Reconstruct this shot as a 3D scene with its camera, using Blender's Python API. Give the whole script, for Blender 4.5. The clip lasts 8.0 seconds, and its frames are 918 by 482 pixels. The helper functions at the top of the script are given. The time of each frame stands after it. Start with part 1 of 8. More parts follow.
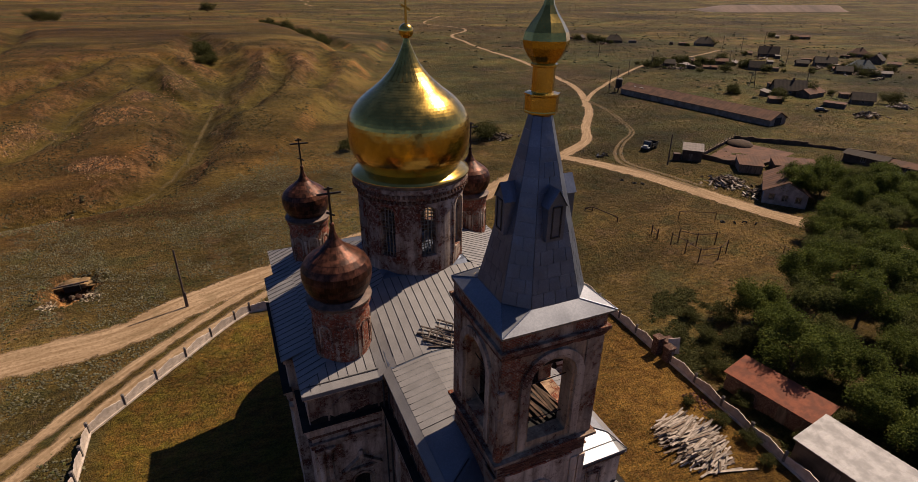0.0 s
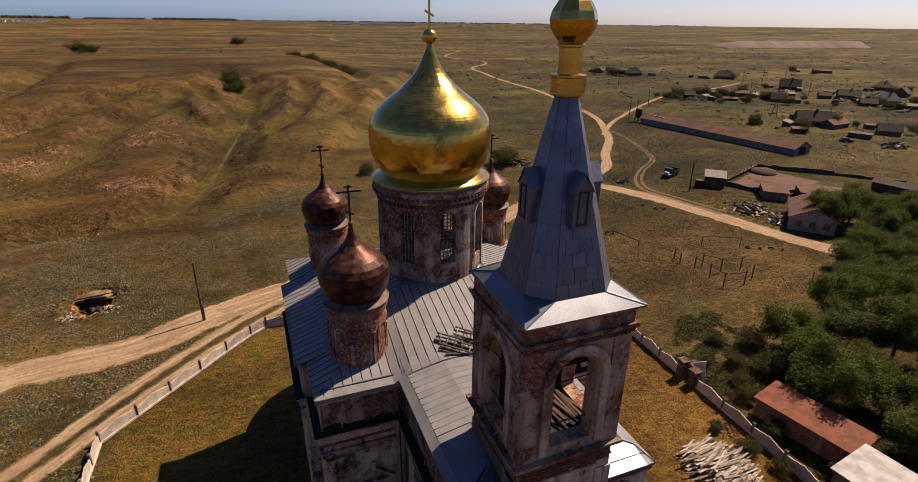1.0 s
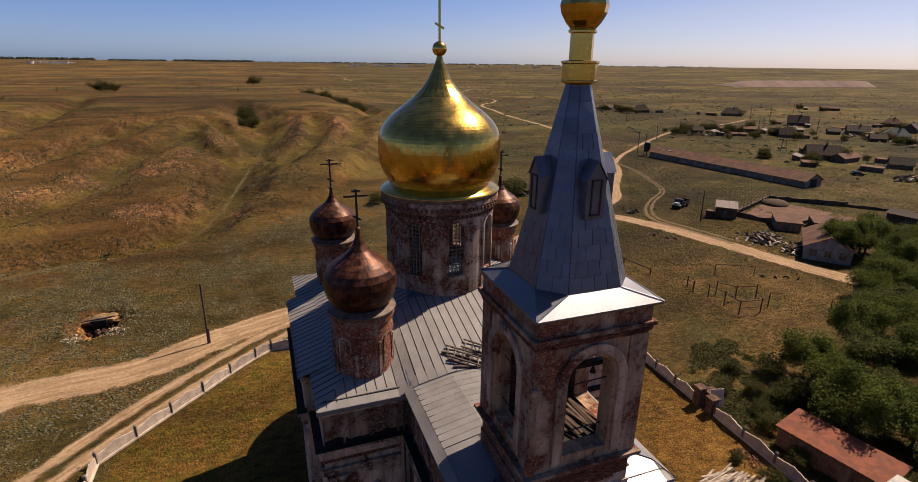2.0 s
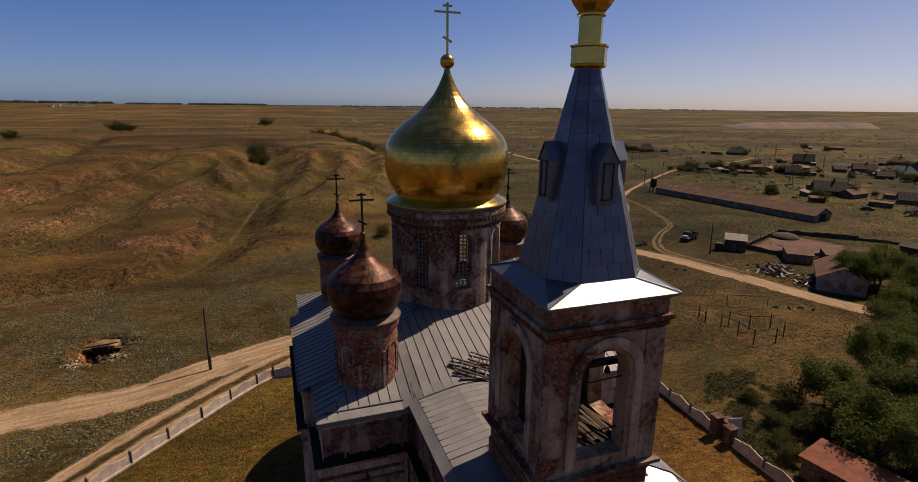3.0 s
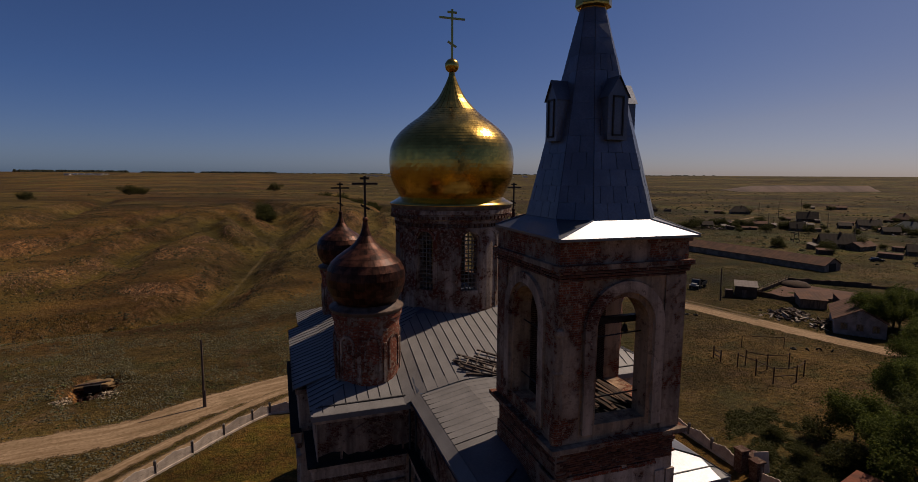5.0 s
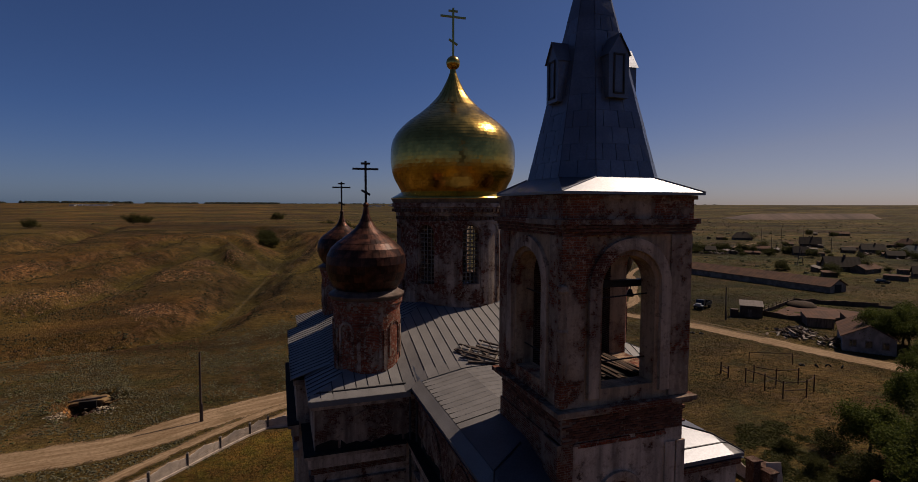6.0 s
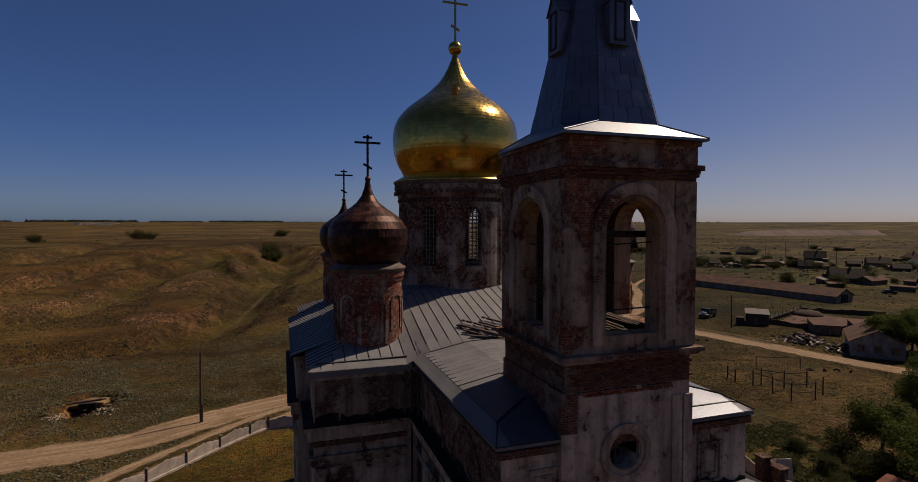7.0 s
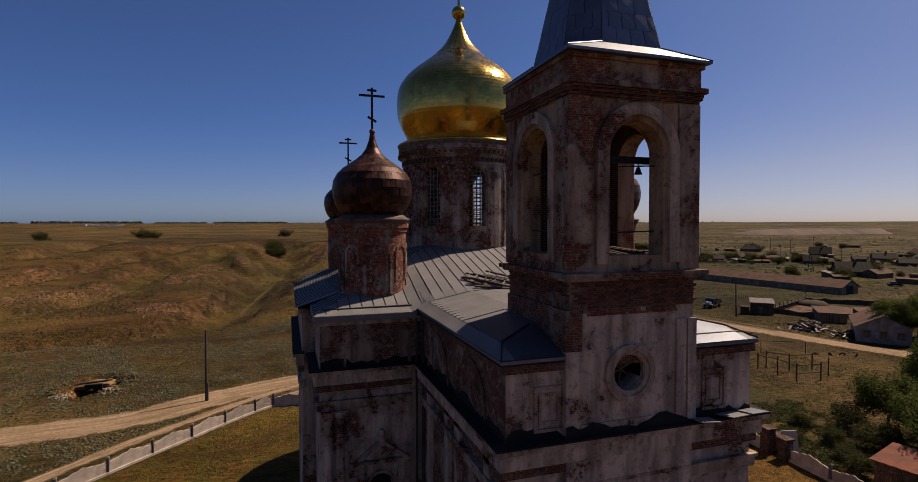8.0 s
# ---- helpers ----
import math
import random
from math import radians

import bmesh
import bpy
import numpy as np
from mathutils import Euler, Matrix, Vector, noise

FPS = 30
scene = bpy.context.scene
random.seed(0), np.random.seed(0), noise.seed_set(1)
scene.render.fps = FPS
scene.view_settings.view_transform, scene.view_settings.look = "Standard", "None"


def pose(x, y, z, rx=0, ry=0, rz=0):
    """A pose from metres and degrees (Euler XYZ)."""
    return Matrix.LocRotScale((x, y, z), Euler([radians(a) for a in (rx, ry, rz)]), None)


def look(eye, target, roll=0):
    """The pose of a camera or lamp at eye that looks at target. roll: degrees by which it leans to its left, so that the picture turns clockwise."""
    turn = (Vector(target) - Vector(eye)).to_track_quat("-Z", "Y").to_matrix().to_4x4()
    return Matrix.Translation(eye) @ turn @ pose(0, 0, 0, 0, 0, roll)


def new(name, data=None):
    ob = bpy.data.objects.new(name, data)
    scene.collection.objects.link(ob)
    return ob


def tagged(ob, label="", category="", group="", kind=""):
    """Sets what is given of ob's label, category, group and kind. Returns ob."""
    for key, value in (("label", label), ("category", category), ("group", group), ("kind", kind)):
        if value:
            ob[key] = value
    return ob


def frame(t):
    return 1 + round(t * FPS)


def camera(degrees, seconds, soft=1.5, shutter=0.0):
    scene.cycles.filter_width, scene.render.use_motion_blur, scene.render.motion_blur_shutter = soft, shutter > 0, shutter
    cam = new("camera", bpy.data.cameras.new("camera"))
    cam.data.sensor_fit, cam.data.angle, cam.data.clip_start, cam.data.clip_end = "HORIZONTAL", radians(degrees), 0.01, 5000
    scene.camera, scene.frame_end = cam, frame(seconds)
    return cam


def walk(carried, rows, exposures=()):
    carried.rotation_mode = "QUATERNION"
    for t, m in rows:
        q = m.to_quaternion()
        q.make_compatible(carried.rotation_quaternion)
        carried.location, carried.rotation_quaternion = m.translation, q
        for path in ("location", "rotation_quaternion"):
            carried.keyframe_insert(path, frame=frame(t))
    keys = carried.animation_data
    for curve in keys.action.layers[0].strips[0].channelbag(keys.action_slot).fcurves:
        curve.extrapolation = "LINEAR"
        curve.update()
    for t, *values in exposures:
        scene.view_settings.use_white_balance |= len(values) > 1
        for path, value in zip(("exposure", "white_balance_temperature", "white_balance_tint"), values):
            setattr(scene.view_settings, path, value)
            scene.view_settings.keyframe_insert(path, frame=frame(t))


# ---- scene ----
cam = camera(82.4, 8.0, 0.6)
METRES, EYE, TILT, LEAN, TURN = 18.0, 39.0, -25.9, -0.6, -23.5
ROWS = [
    (0.0, 0.0, 0.0, 0.0, 0.0, 0.0, -0.0),
    (0.5, -0.0052, 0.0216, -0.0487, 0.96, 1.26, -0.52),
    (1.0, -0.0086, 0.0433, -0.0954, 1.88, 3.34, -0.99),
    (1.5, -0.0079, 0.0644, -0.1408, 2.4, 5.2, -1.23),
    (3.0, -0.0095, 0.1444, -0.2904, 3.51, 11.64, -1.7),
    (3.5, -0.0101, 0.1731, -0.3428, 3.68, 13.44, -1.73),
    (4.0, -0.0097, 0.2069, -0.4014, 3.76, 15.43, -1.69),
    (4.5, -0.0103, 0.2323, -0.4575, 3.92, 17.16, -1.7),
    (6.0, -0.0099, 0.3251, -0.637, 4.36, 22.02, -1.61),
    (6.5, -0.0069, 0.3583, -0.6945, 4.51, 23.54, -1.61),
    (7.0, -0.0089, 0.3885, -0.7565, 4.71, 24.0, -1.64),
    (7.5, -0.0125, 0.4136, -0.8192, 4.89, 24.05, -1.64),
    (8.0, -0.0114, 0.4431, -0.8944, 5.12, 24.09, -1.67),
]
EXPOSURES = [(0.0, 0.50, 6950, 17), (0.5, 0.62, 6950, 17), (1.0, 0.85, 7000, 17), (1.7, 0.85, 7000, 17), (3.0, 0.32, 7000, 17), (3.5, 0.10, 6950, 17), (4.5, -0.36, 6850, 17), (6.0, -0.46, 6800, 17), (6.5, -0.42, 6700, 16), (7.0, -0.38, 6700, 16), (7.5, -0.20, 6750, 16), (8.0, 0.18, 6800, 17)]
walk(cam, [(t, pose(0, 0, EYE, TILT, LEAN, TURN) @ pose(METRES * x, METRES * y, METRES * z, 90 + pitch, roll, yaw)) for t, x, y, z, yaw, pitch, roll in ROWS], EXPOSURES)
# ---------- world, sun ----------
SUN_AZ, SUN_EL = 16.0, 51.0          # degrees; azimuth counted from +x towards +y
world = bpy.data.worlds.new("sky")
scene.world = world
world.use_nodes = True
wt = world.node_tree
sky = wt.nodes.new("ShaderNodeTexSky")
sky.sky_type, sky.sun_disc = "NISHITA", False
sky.sun_elevation, sky.sun_rotation = radians(SUN_EL), radians(90 - SUN_AZ)
sky.altitude, sky.air_density, sky.dust_density, sky.ozone_density = 200, 0.55, 0.95, 2.2
tint = wt.nodes.new("ShaderNodeMix")
tint.data_type, tint.blend_type = "RGBA", "MULTIPLY"
tint.inputs[0].default_value = 1.0
# dusty air: the bright low sky turns greyer, the darker high sky a deeper blue
grey = wt.nodes.new("ShaderNodeRGBToBW")
haze = wt.nodes.new("ShaderNodeMapRange")
haze.inputs[1].default_value, haze.inputs[2].default_value = 2.5, 5.6
shade = wt.nodes.new("ShaderNodeMix")
shade.data_type = "RGBA"
shade.inputs[6].default_value, shade.inputs[7].default_value = (0.60, 0.86, 1.26, 1), (1.00, 0.945, 1.00, 1)
wt.links.new(sky.outputs[0], grey.inputs[0])
wt.links.new(grey.outputs[0], haze.inputs[0])
wt.links.new(haze.outputs[0], shade.inputs[0])
wt.links.new(shade.outputs[2], tint.inputs[7])
wt.links.new(sky.outputs[0], tint.inputs[6])
wt.links.new(tint.outputs[2], wt.nodes["Background"].inputs[0])
wt.nodes["Background"].inputs[1].default_value = 0.060
sun_dir = Vector((math.cos(radians(SUN_AZ)) * math.cos(radians(SUN_EL)), math.sin(radians(SUN_AZ)) * math.cos(radians(SUN_EL)), math.sin(radians(SUN_EL))))
sun = new("sun", bpy.data.lights.new("sun", "SUN"))
sun.data.energy, sun.data.angle, sun.data.color = 5.0, radians(0.53), (1.0, 0.87, 0.70)
sun.matrix_basis = look(sun_dir * 300, (0, 0, 0))


# ---------- node helpers ----------
def mk(nt, kind, ins=None):
    n = nt.nodes.new(kind)
    for k, v in (ins or {}).items():
        s = n.inputs[k]
        if isinstance(v, bpy.types.NodeSocket):
            nt.links.new(v, s)
        else:
            s.default_value = v
    return n


def math_n(nt, op, a, b=0.0, c=None):
    n = nt.nodes.new("ShaderNodeMath")
    n.operation = op
    for i, v in enumerate((a, b, c)):
        if v is None:
            continue
        if isinstance(v, bpy.types.NodeSocket):
            nt.links.new(v, n.inputs[i])
        else:
            n.inputs[i].default_value = v
    return n.outputs[0]


def mix_c(nt, fac, a, b, blend="MIX"):
    n = nt.nodes.new("ShaderNodeMix")
    n.data_type, n.blend_type = "RGBA", blend
    for i, v in ((0, fac), (6, a), (7, b)):
        if isinstance(v, bpy.types.NodeSocket):
            nt.links.new(v, n.inputs[i])
        elif i == 0:
            n.inputs[0].default_value = v
        else:
            n.inputs[i].default_value = (*v, 1) if len(v) == 3 else v
    return n.outputs[2]


def noise_n(nt, co, scale, detail=4.0, rough=0.55, lac=2.0):
    n = mk(nt, "ShaderNodeTexNoise", {"Scale": scale, "Detail": detail, "Roughness": rough, "Lacunarity": lac})
    if co is not None:
        nt.links.new(co, n.inputs["Vector"])
    return n.outputs[0]


def ramp_n(nt, fac, lo, hi):
    n = mk(nt, "ShaderNodeMapRange", {"Value": fac, "From Min": lo, "From Max": hi})
    n.interpolation_type = "SMOOTHSTEP"
    return n.outputs[0]


def stretch(nt, co, s):
    return mk(nt, "ShaderNodeMapping", {"Vector": co, "Scale": s}).outputs[0]


def blank(name):
    m = bpy.data.materials.new(name)
    m.use_nodes = True
    nt = m.node_tree
    return m, nt, nt.nodes["Principled BSDF"]


def bump_n(nt, bsdf, height, strength=0.5, dist=0.05):
    b = mk(nt, "ShaderNodeBump", {"Height": height, "Strength": strength, "Distance": dist})
    nt.links.new(b.outputs[0], bsdf.inputs["Normal"])


def simple(name, col, rough=0.7, metal=0.0, var=0.25, scale=3.0, fine=30.0, bump=0.3, rnd=0.0, dark=None, streak=None):
    """A surface with a stain scale and a grain scale; rnd varies it piece by piece."""
    m, nt, b = blank(name)
    co = mk(nt, "ShaderNodeTexCoord").outputs["Object"]
    big = noise_n(nt, stretch(nt, co, streak) if streak else co, scale, 5)
    small = noise_n(nt, co, fine, 3)
    lo = dark or tuple(c * (1 - var) for c in col)
    hi = tuple(min(1, c * (1 + var)) for c in col)
    c = mix_c(nt, ramp_n(nt, big, 0.33, 0.67), lo, hi)
    c = mix_c(nt, math_n(nt, "MULTIPLY", ramp_n(nt, small, 0.35, 0.65), 0.35), c, tuple(x * 0.6 for x in col))
    if rnd:
        info = math_n(nt, "FRACT", math_n(nt, "ADD", mk(nt, "ShaderNodeObjectInfo").outputs["Random"], mk(nt, "ShaderNodeNewGeometry").outputs["Random Per Island"]))
        hsv = mk(nt, "ShaderNodeHueSaturation", {"Color": c, "Value": math_n(nt, "MULTIPLY_ADD", info, 2 * rnd, 1 - rnd)})
        c = hsv.outputs[0]
    nt.links.new(c, b.inputs["Base Color"])
    b.inputs["Metallic"].default_value = metal
    b.inputs["Specular IOR Level"].default_value = 0.2
    nt.links.new(math_n(nt, "MULTIPLY_ADD", big, 0.24, max(0.04, rough - 0.15)), b.inputs["Roughness"])
    if bump:
        bump_n(nt, b, small, bump, 0.02)
    return m


def peeled(name, peel, plaster=(0.56, 0.41, 0.30), brick=(0.175, 0.050, 0.027), grime=0.55):
    """Old limewash over brick; peel is the share of the plaster that has fallen."""
    m, nt, b = blank(name)
    co = mk(nt, "ShaderNodeTexCoord").outputs["Object"]
    sway = mk(nt, "ShaderNodeTexNoise", {"Vector": co, "Scale": 6.0, "Detail": 3.0})
    uv = mk(nt, "ShaderNodeVectorMath", {0: mk(nt, "ShaderNodeUVMap").outputs[0], 1: stretch(nt, sway.outputs["Color"], (0.05, 0.035, 0.0))}).outputs[0]
    bt = mk(nt, "ShaderNodeTexBrick", {"Vector": uv, "Scale": 1.0, "Mortar Size": 0.012, "Mortar Smooth": 0.3, "Brick Width": 0.26, "Row Height": 0.082, "Bias": 0.0,
                                       "Color1": (*brick, 1), "Color2": (brick[0] * 0.62, brick[1] * 0.55, brick[2] * 0.6, 1), "Mortar": (0.20, 0.145, 0.11, 1)})
    n1 = noise_n(nt, co, 0.55, 6, 0.6)
    n2 = noise_n(nt, co, 3.5, 5, 0.65)
    drip = noise_n(nt, stretch(nt, co, (2.2, 2.2, 0.25)), 1.0, 5, 0.6)
    s = math_n(nt, "ADD", math_n(nt, "MULTIPLY", n1, 0.72), math_n(nt, "MULTIPLY", n2, 0.28))
    s = math_n(nt, "ADD", s, math_n(nt, "MULTIPLY", math_n(nt, "SUBTRACT", noise_n(nt, co, 14, 4, 0.7), 0.5), 0.07))
    edge = 0.33 + 0.34 * peel
    bare = ramp_n(nt, s, edge + 0.015, edge - 0.015)
    thin = math_n(nt, "MULTIPLY", ramp_n(nt, s, edge + 0.10, edge + 0.01), 0.5)
    fine = noise_n(nt, co, 24, 4, 0.6)
    pl = mix_c(nt, ramp_n(nt, drip, 0.35, 0.7), plaster, tuple(c * (1 - grime) for c in plaster))
    pl = mix_c(nt, math_n(nt, "MULTIPLY", ramp_n(nt, n2, 0.52, 0.68), 0.5), pl, (0.17, 0.115, 0.08))
    pl = mix_c(nt, math_n(nt, "MULTIPLY", fine, 0.25), pl, (0.2, 0.17, 0.15))
    pl = mix_c(nt, math_n(nt, "MULTIPLY", ramp_n(nt, noise_n(nt, co, 2.4, 6, 0.75), 0.57, 0.67), 0.62), pl, (0.085, 0.053, 0.038))
    pl = mix_c(nt, thin, pl, (0.13, 0.072, 0.05))
    br = mix_c(nt, ramp_n(nt, noise_n(nt, co, 1.7, 4), 0.3, 0.75), bt.outputs[0], (0.20, 0.075, 0.045), "MULTIPLY")
    br = mix_c(nt, 0.55, bt.outputs[0], br)
    br = mix_c(nt, math_n(nt, "MULTIPLY", ramp_n(nt, noise_n(nt, co, 5.0, 6, 0.75), 0.51, 0.62), 0.8), br, tuple(c * 0.85 for c in plaster))
    br = mix_c(nt, math_n(nt, "MULTIPLY", ramp_n(nt, noise_n(nt, co, 1.3, 5, 0.7), 0.5, 0.66), 0.6), br, (0.045, 0.026, 0.018))
    c = mix_c(nt, bare, pl, br)
    nt.links.new(c, b.inputs["Base Color"])
    b.inputs["Roughness"].default_value = 0.92
    b.inputs["Specular IOR Level"].default_value = 0.12
    h = math_n(nt, "ADD", math_n(nt, "MULTIPLY", math_n(nt, "SUBTRACT", 1.0, bare), 0.5), math_n(nt, "MULTIPLY", fine, 0.15))
    h = math_n(nt, "SUBTRACT", h, math_n(nt, "MULTIPLY", math_n(nt, "MULTIPLY", bt.outputs[1], bare), 0.3))
    bump_n(nt, b, h, 0.9, 0.05)
    return m


WALL = peeled("limewashed_wall", 0.37, (0.46, 0.305, 0.185), (0.25, 0.064, 0.028), 0.6)
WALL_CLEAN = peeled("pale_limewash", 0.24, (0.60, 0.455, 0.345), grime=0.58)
WALL_SIDE = peeled("streaked_wall", 0.54, (0.42, 0.295, 0.205), (0.15, 0.05, 0.03), 0.7)
WALL_DRUM = peeled("flaking_drum_wall", 0.47, (0.48, 0.375, 0.30))
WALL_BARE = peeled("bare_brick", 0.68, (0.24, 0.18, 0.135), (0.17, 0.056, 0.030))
FRIEZE = peeled("flaking_frieze", 0.52, (0.42, 0.29, 0.20), (0.26, 0.070, 0.032))
LEDGE = peeled("broken_ledge_plaster", 0.47, (0.36, 0.265, 0.19), (0.20, 0.060, 0.030), 0.7)
# bare inner brick, darkened: the belfry's indoor shade is in its colour
SHADED_BRICK = peeled("shaded_inner_brick", 0.9, (0.12, 0.09, 0.07), (0.07, 0.03, 0.02))
# near-black for the cornice tops and the shaded strips above them
LEDGE_BLACK = simple("near_black_ledge", (0.018, 0.015, 0.013), 0.9, 0, 0.4, 1.5, 12, 0.4)
TRIM = peeled("plaster_trim", 0.32, (0.53, 0.385, 0.275))
ZINC = simple("galvanised_sheet", (0.178, 0.168, 0.163), 0.58, 0.05, 0.10, 0.8, 18.0, 0.10, 0.06)
ZINC_SKIRT = simple("bright_zinc_skirt", (0.155, 0.160, 0.175), 0.46, 0.75, 0.10, 0.8, 12.0, 0.12)
ZINC_SPIRE = simple("dull_zinc_plate", (0.120, 0.135, 0.170), 0.40, 0.45, 0.16, 1.2, 14.0, 0.15, 0.12)
# standing seams, dark enough to carry their thin shadow lines in the colour
SEAM = simple("dark_seam", (0.045, 0.044, 0.046), 0.6, 0.4, 0.2, 3, 20, 0.1)
GOLD = simple("gilded_plate", (0.55, 0.345, 0.078), 0.25, 1.0, 0.14, 1.5, 9.0, 0.06, 0.06)
RUST = simple("rusted_sheet", (0.062, 0.023, 0.013), 0.46, 0.45, 0.6, 2.5, 20.0, 0.35, 0.6)
PIPE_GREY = simple("dull_downpipe", (0.06, 0.055, 0.052), 0.7, 0.2, 0.3, 2, 20, 0.2)
IRON = simple("dark_iron", (0.035, 0.03, 0.028), 0.55, 0.6, 0.3, 4, 30, 0.2)
WOOD = simple("weathered_wood", (0.12, 0.085, 0.06), 0.85, 0.0, 0.4, 3.0, 25.0, 0.5, 0.3, streak=(1, 1, 0.2))
PALE_WOOD = simple("bleached_planks", (0.25, 0.205, 0.165), 0.85, 0.0, 0.3, 2.0, 25.0, 0.5, 0.35)
POLE_WOOD = simple("tarred_pole", (0.075, 0.055, 0.045), 0.85, 0.0, 0.35, 2.0, 30.0, 0.4, streak=(3, 3, 0.2))
CONCRETE = simple("precast_concrete", (0.42, 0.345, 0.285), 0.9, 0.0, 0.2, 1.2, 30.0, 0.5, 0.15)
# near-black that puts the darkness of unlit interiors into the colour
DARK = simple("painted_interior_dark", (0.02, 0.018, 0.016), 0.9, 0.0, 0.3, 1.0, 10.0, 0.1)


def glass_mat(name):
    m, nt, b = blank(name)
    co = mk(nt, "ShaderNodeTexCoord").outputs["Object"]
    nt.links.new(mix_c(nt, noise_n(nt, co, 2.0), (0.03, 0.05, 0.055), (0.08, 0.10, 0.10)), b.inputs["Base Color"])
    b.inputs["Roughness"].default_value = 0.2
    b.inputs["Transmission Weight"].default_value = 0.55
    return m


LATTICE = simple("faded_lattice_paint", (0.19, 0.165, 0.135), 0.8, 0.0, 0.3, 3, 20, 0.2)
WALL_RED = peeled("red_brick_drum", 0.66, (0.42, 0.33, 0.26), (0.31, 0.072, 0.034))
GLASS = glass_mat("dusty_glass")


# ---------- mesh helpers ----------
def mesh_of(name, bm, material, smooth=False):
    me = bpy.data.meshes.new(name)
    bmesh.ops.recalc_face_normals(bm, faces=bm.faces)
    for f in bm.faces:
        f.smooth = smooth
    bm.to_mesh(me)
    bm.free()
    for m in (material if isinstance(material, (list, tuple)) else (material,)):
        me.materials.append(m)
    return me


def part(name, bm, material, parent, label="", smooth=False, at=None):
    """One mesh under a thing or a part, in the thing's own coordinates."""
    ob = new(name, bm if isinstance(bm, bpy.types.Mesh) else mesh_of(name, bm, material, smooth))
    ob.parent = parent
    if at is not None:
        ob.matrix_basis = at
    return tagged(ob, label)


def thing(name, label, category, group="", m=None, kind=""):
    ob = new(name)
    ob.empty_display_size = 0.3
    if m is not None:
        ob.matrix_basis = m
    return tagged(ob, label, category, group, kind)


def quad(bm, a, b, c, d, mi=0):
    f = bm.faces.new([bm.verts.new(p) for p in (a, b, c, d)])
    f.material_index = mi
    return f


def box(bm, x0, x1, y0, y1, z0, z1, m=None, bevel=0.0):
    vs = [bm.verts.new(Vector((x, y, z))) for z in (z0, z1) for x, y in ((x0, y0), (x1, y0), (x1, y1), (x0, y1))]
    fs = [bm.faces.new([vs[i] for i in q]) for q in ((3, 2, 1, 0), (4, 5, 6, 7), (0, 1, 5, 4), (1, 2, 6, 5), (2, 3, 7, 6), (3, 0, 4, 7))]
    if bevel:
        es = {e for f in fs for e in f.edges}
        g = bmesh.ops.bevel(bm, geom=list(es), offset=bevel, segments=1, affect="EDGES")
        vs = list({v for f in g["faces"] for v in f.verts} | {v for v in vs if v.is_valid})
    if m is not None:
        bmesh.ops.transform(bm, matrix=m, verts=vs)
    return vs


def rod(bm, a, b, r, n=6, r2=None):
    a, b = Vector(a), Vector(b)
    t = (b - a).to_track_quat("Z", "Y").to_matrix()
    r2 = r if r2 is None else r2
    lo = [bm.verts.new(a + t @ Vector((r * math.cos(k * math.tau / n), r * math.sin(k * math.tau / n), 0))) for k in range(n)]
    hi = [bm.verts.new(b + t @ Vector((r2 * math.cos(k * math.tau / n), r2 * math.sin(k * math.tau / n), 0))) for k in range(n)]
    for k in range(n):
        bm.faces.new((lo[k], lo[(k + 1) % n], hi[(k + 1) % n], hi[k]))
    bm.faces.new(lo[::-1])
    bm.faces.new(hi)


def lathe(bm, prof, n=48, c=(0, 0), turn=0.0, caps=True):
    """Turns (radius, height) pairs round the axis at c."""
    uv = bm.loops.layers.uv.verify()
    rings = [[bm.verts.new((c[0] + r * math.cos(turn + k * math.tau / n), c[1] + r * math.sin(turn + k * math.tau / n), z)) for k in range(n)] for r, z in prof]
    for i in range(len(prof) - 1):
        for k in range(n):
            f = bm.faces.new((rings[i][k], rings[i][(k + 1) % n], rings[i + 1][(k + 1) % n], rings[i + 1][k]))
            rad = max(prof[i][0], 0.3)
            for l, (kk, ii) in zip(f.loops, ((k, i), (k + 1, i), (k + 1, i + 1), (k, i + 1))):
                l[uv].uv = (kk * math.tau / n * rad, prof[ii][1] + 0.3 * prof[ii][0])
    if caps:
        bm.faces.new(rings[0][::-1])
        bm.faces.new(rings[-1])


def wall_uv(bm):
    """Lays metres along each wall and up it."""
    uv = bm.loops.layers.uv.verify()
    bm.normal_update()
    for f in bm.faces:
        n = f.normal
        t = Vector((-n.y, n.x, 0))
        t = t.normalized() if t.length > 0.2 else Vector((1, 0, 0))
        up = Vector((0, 0, 1)) if abs(n.z) < 0.8 else Vector((0, 1, 0))
        for l in f.loops:
            l[uv].uv = (l.vert.co.dot(t), l.vert.co.dot(up))


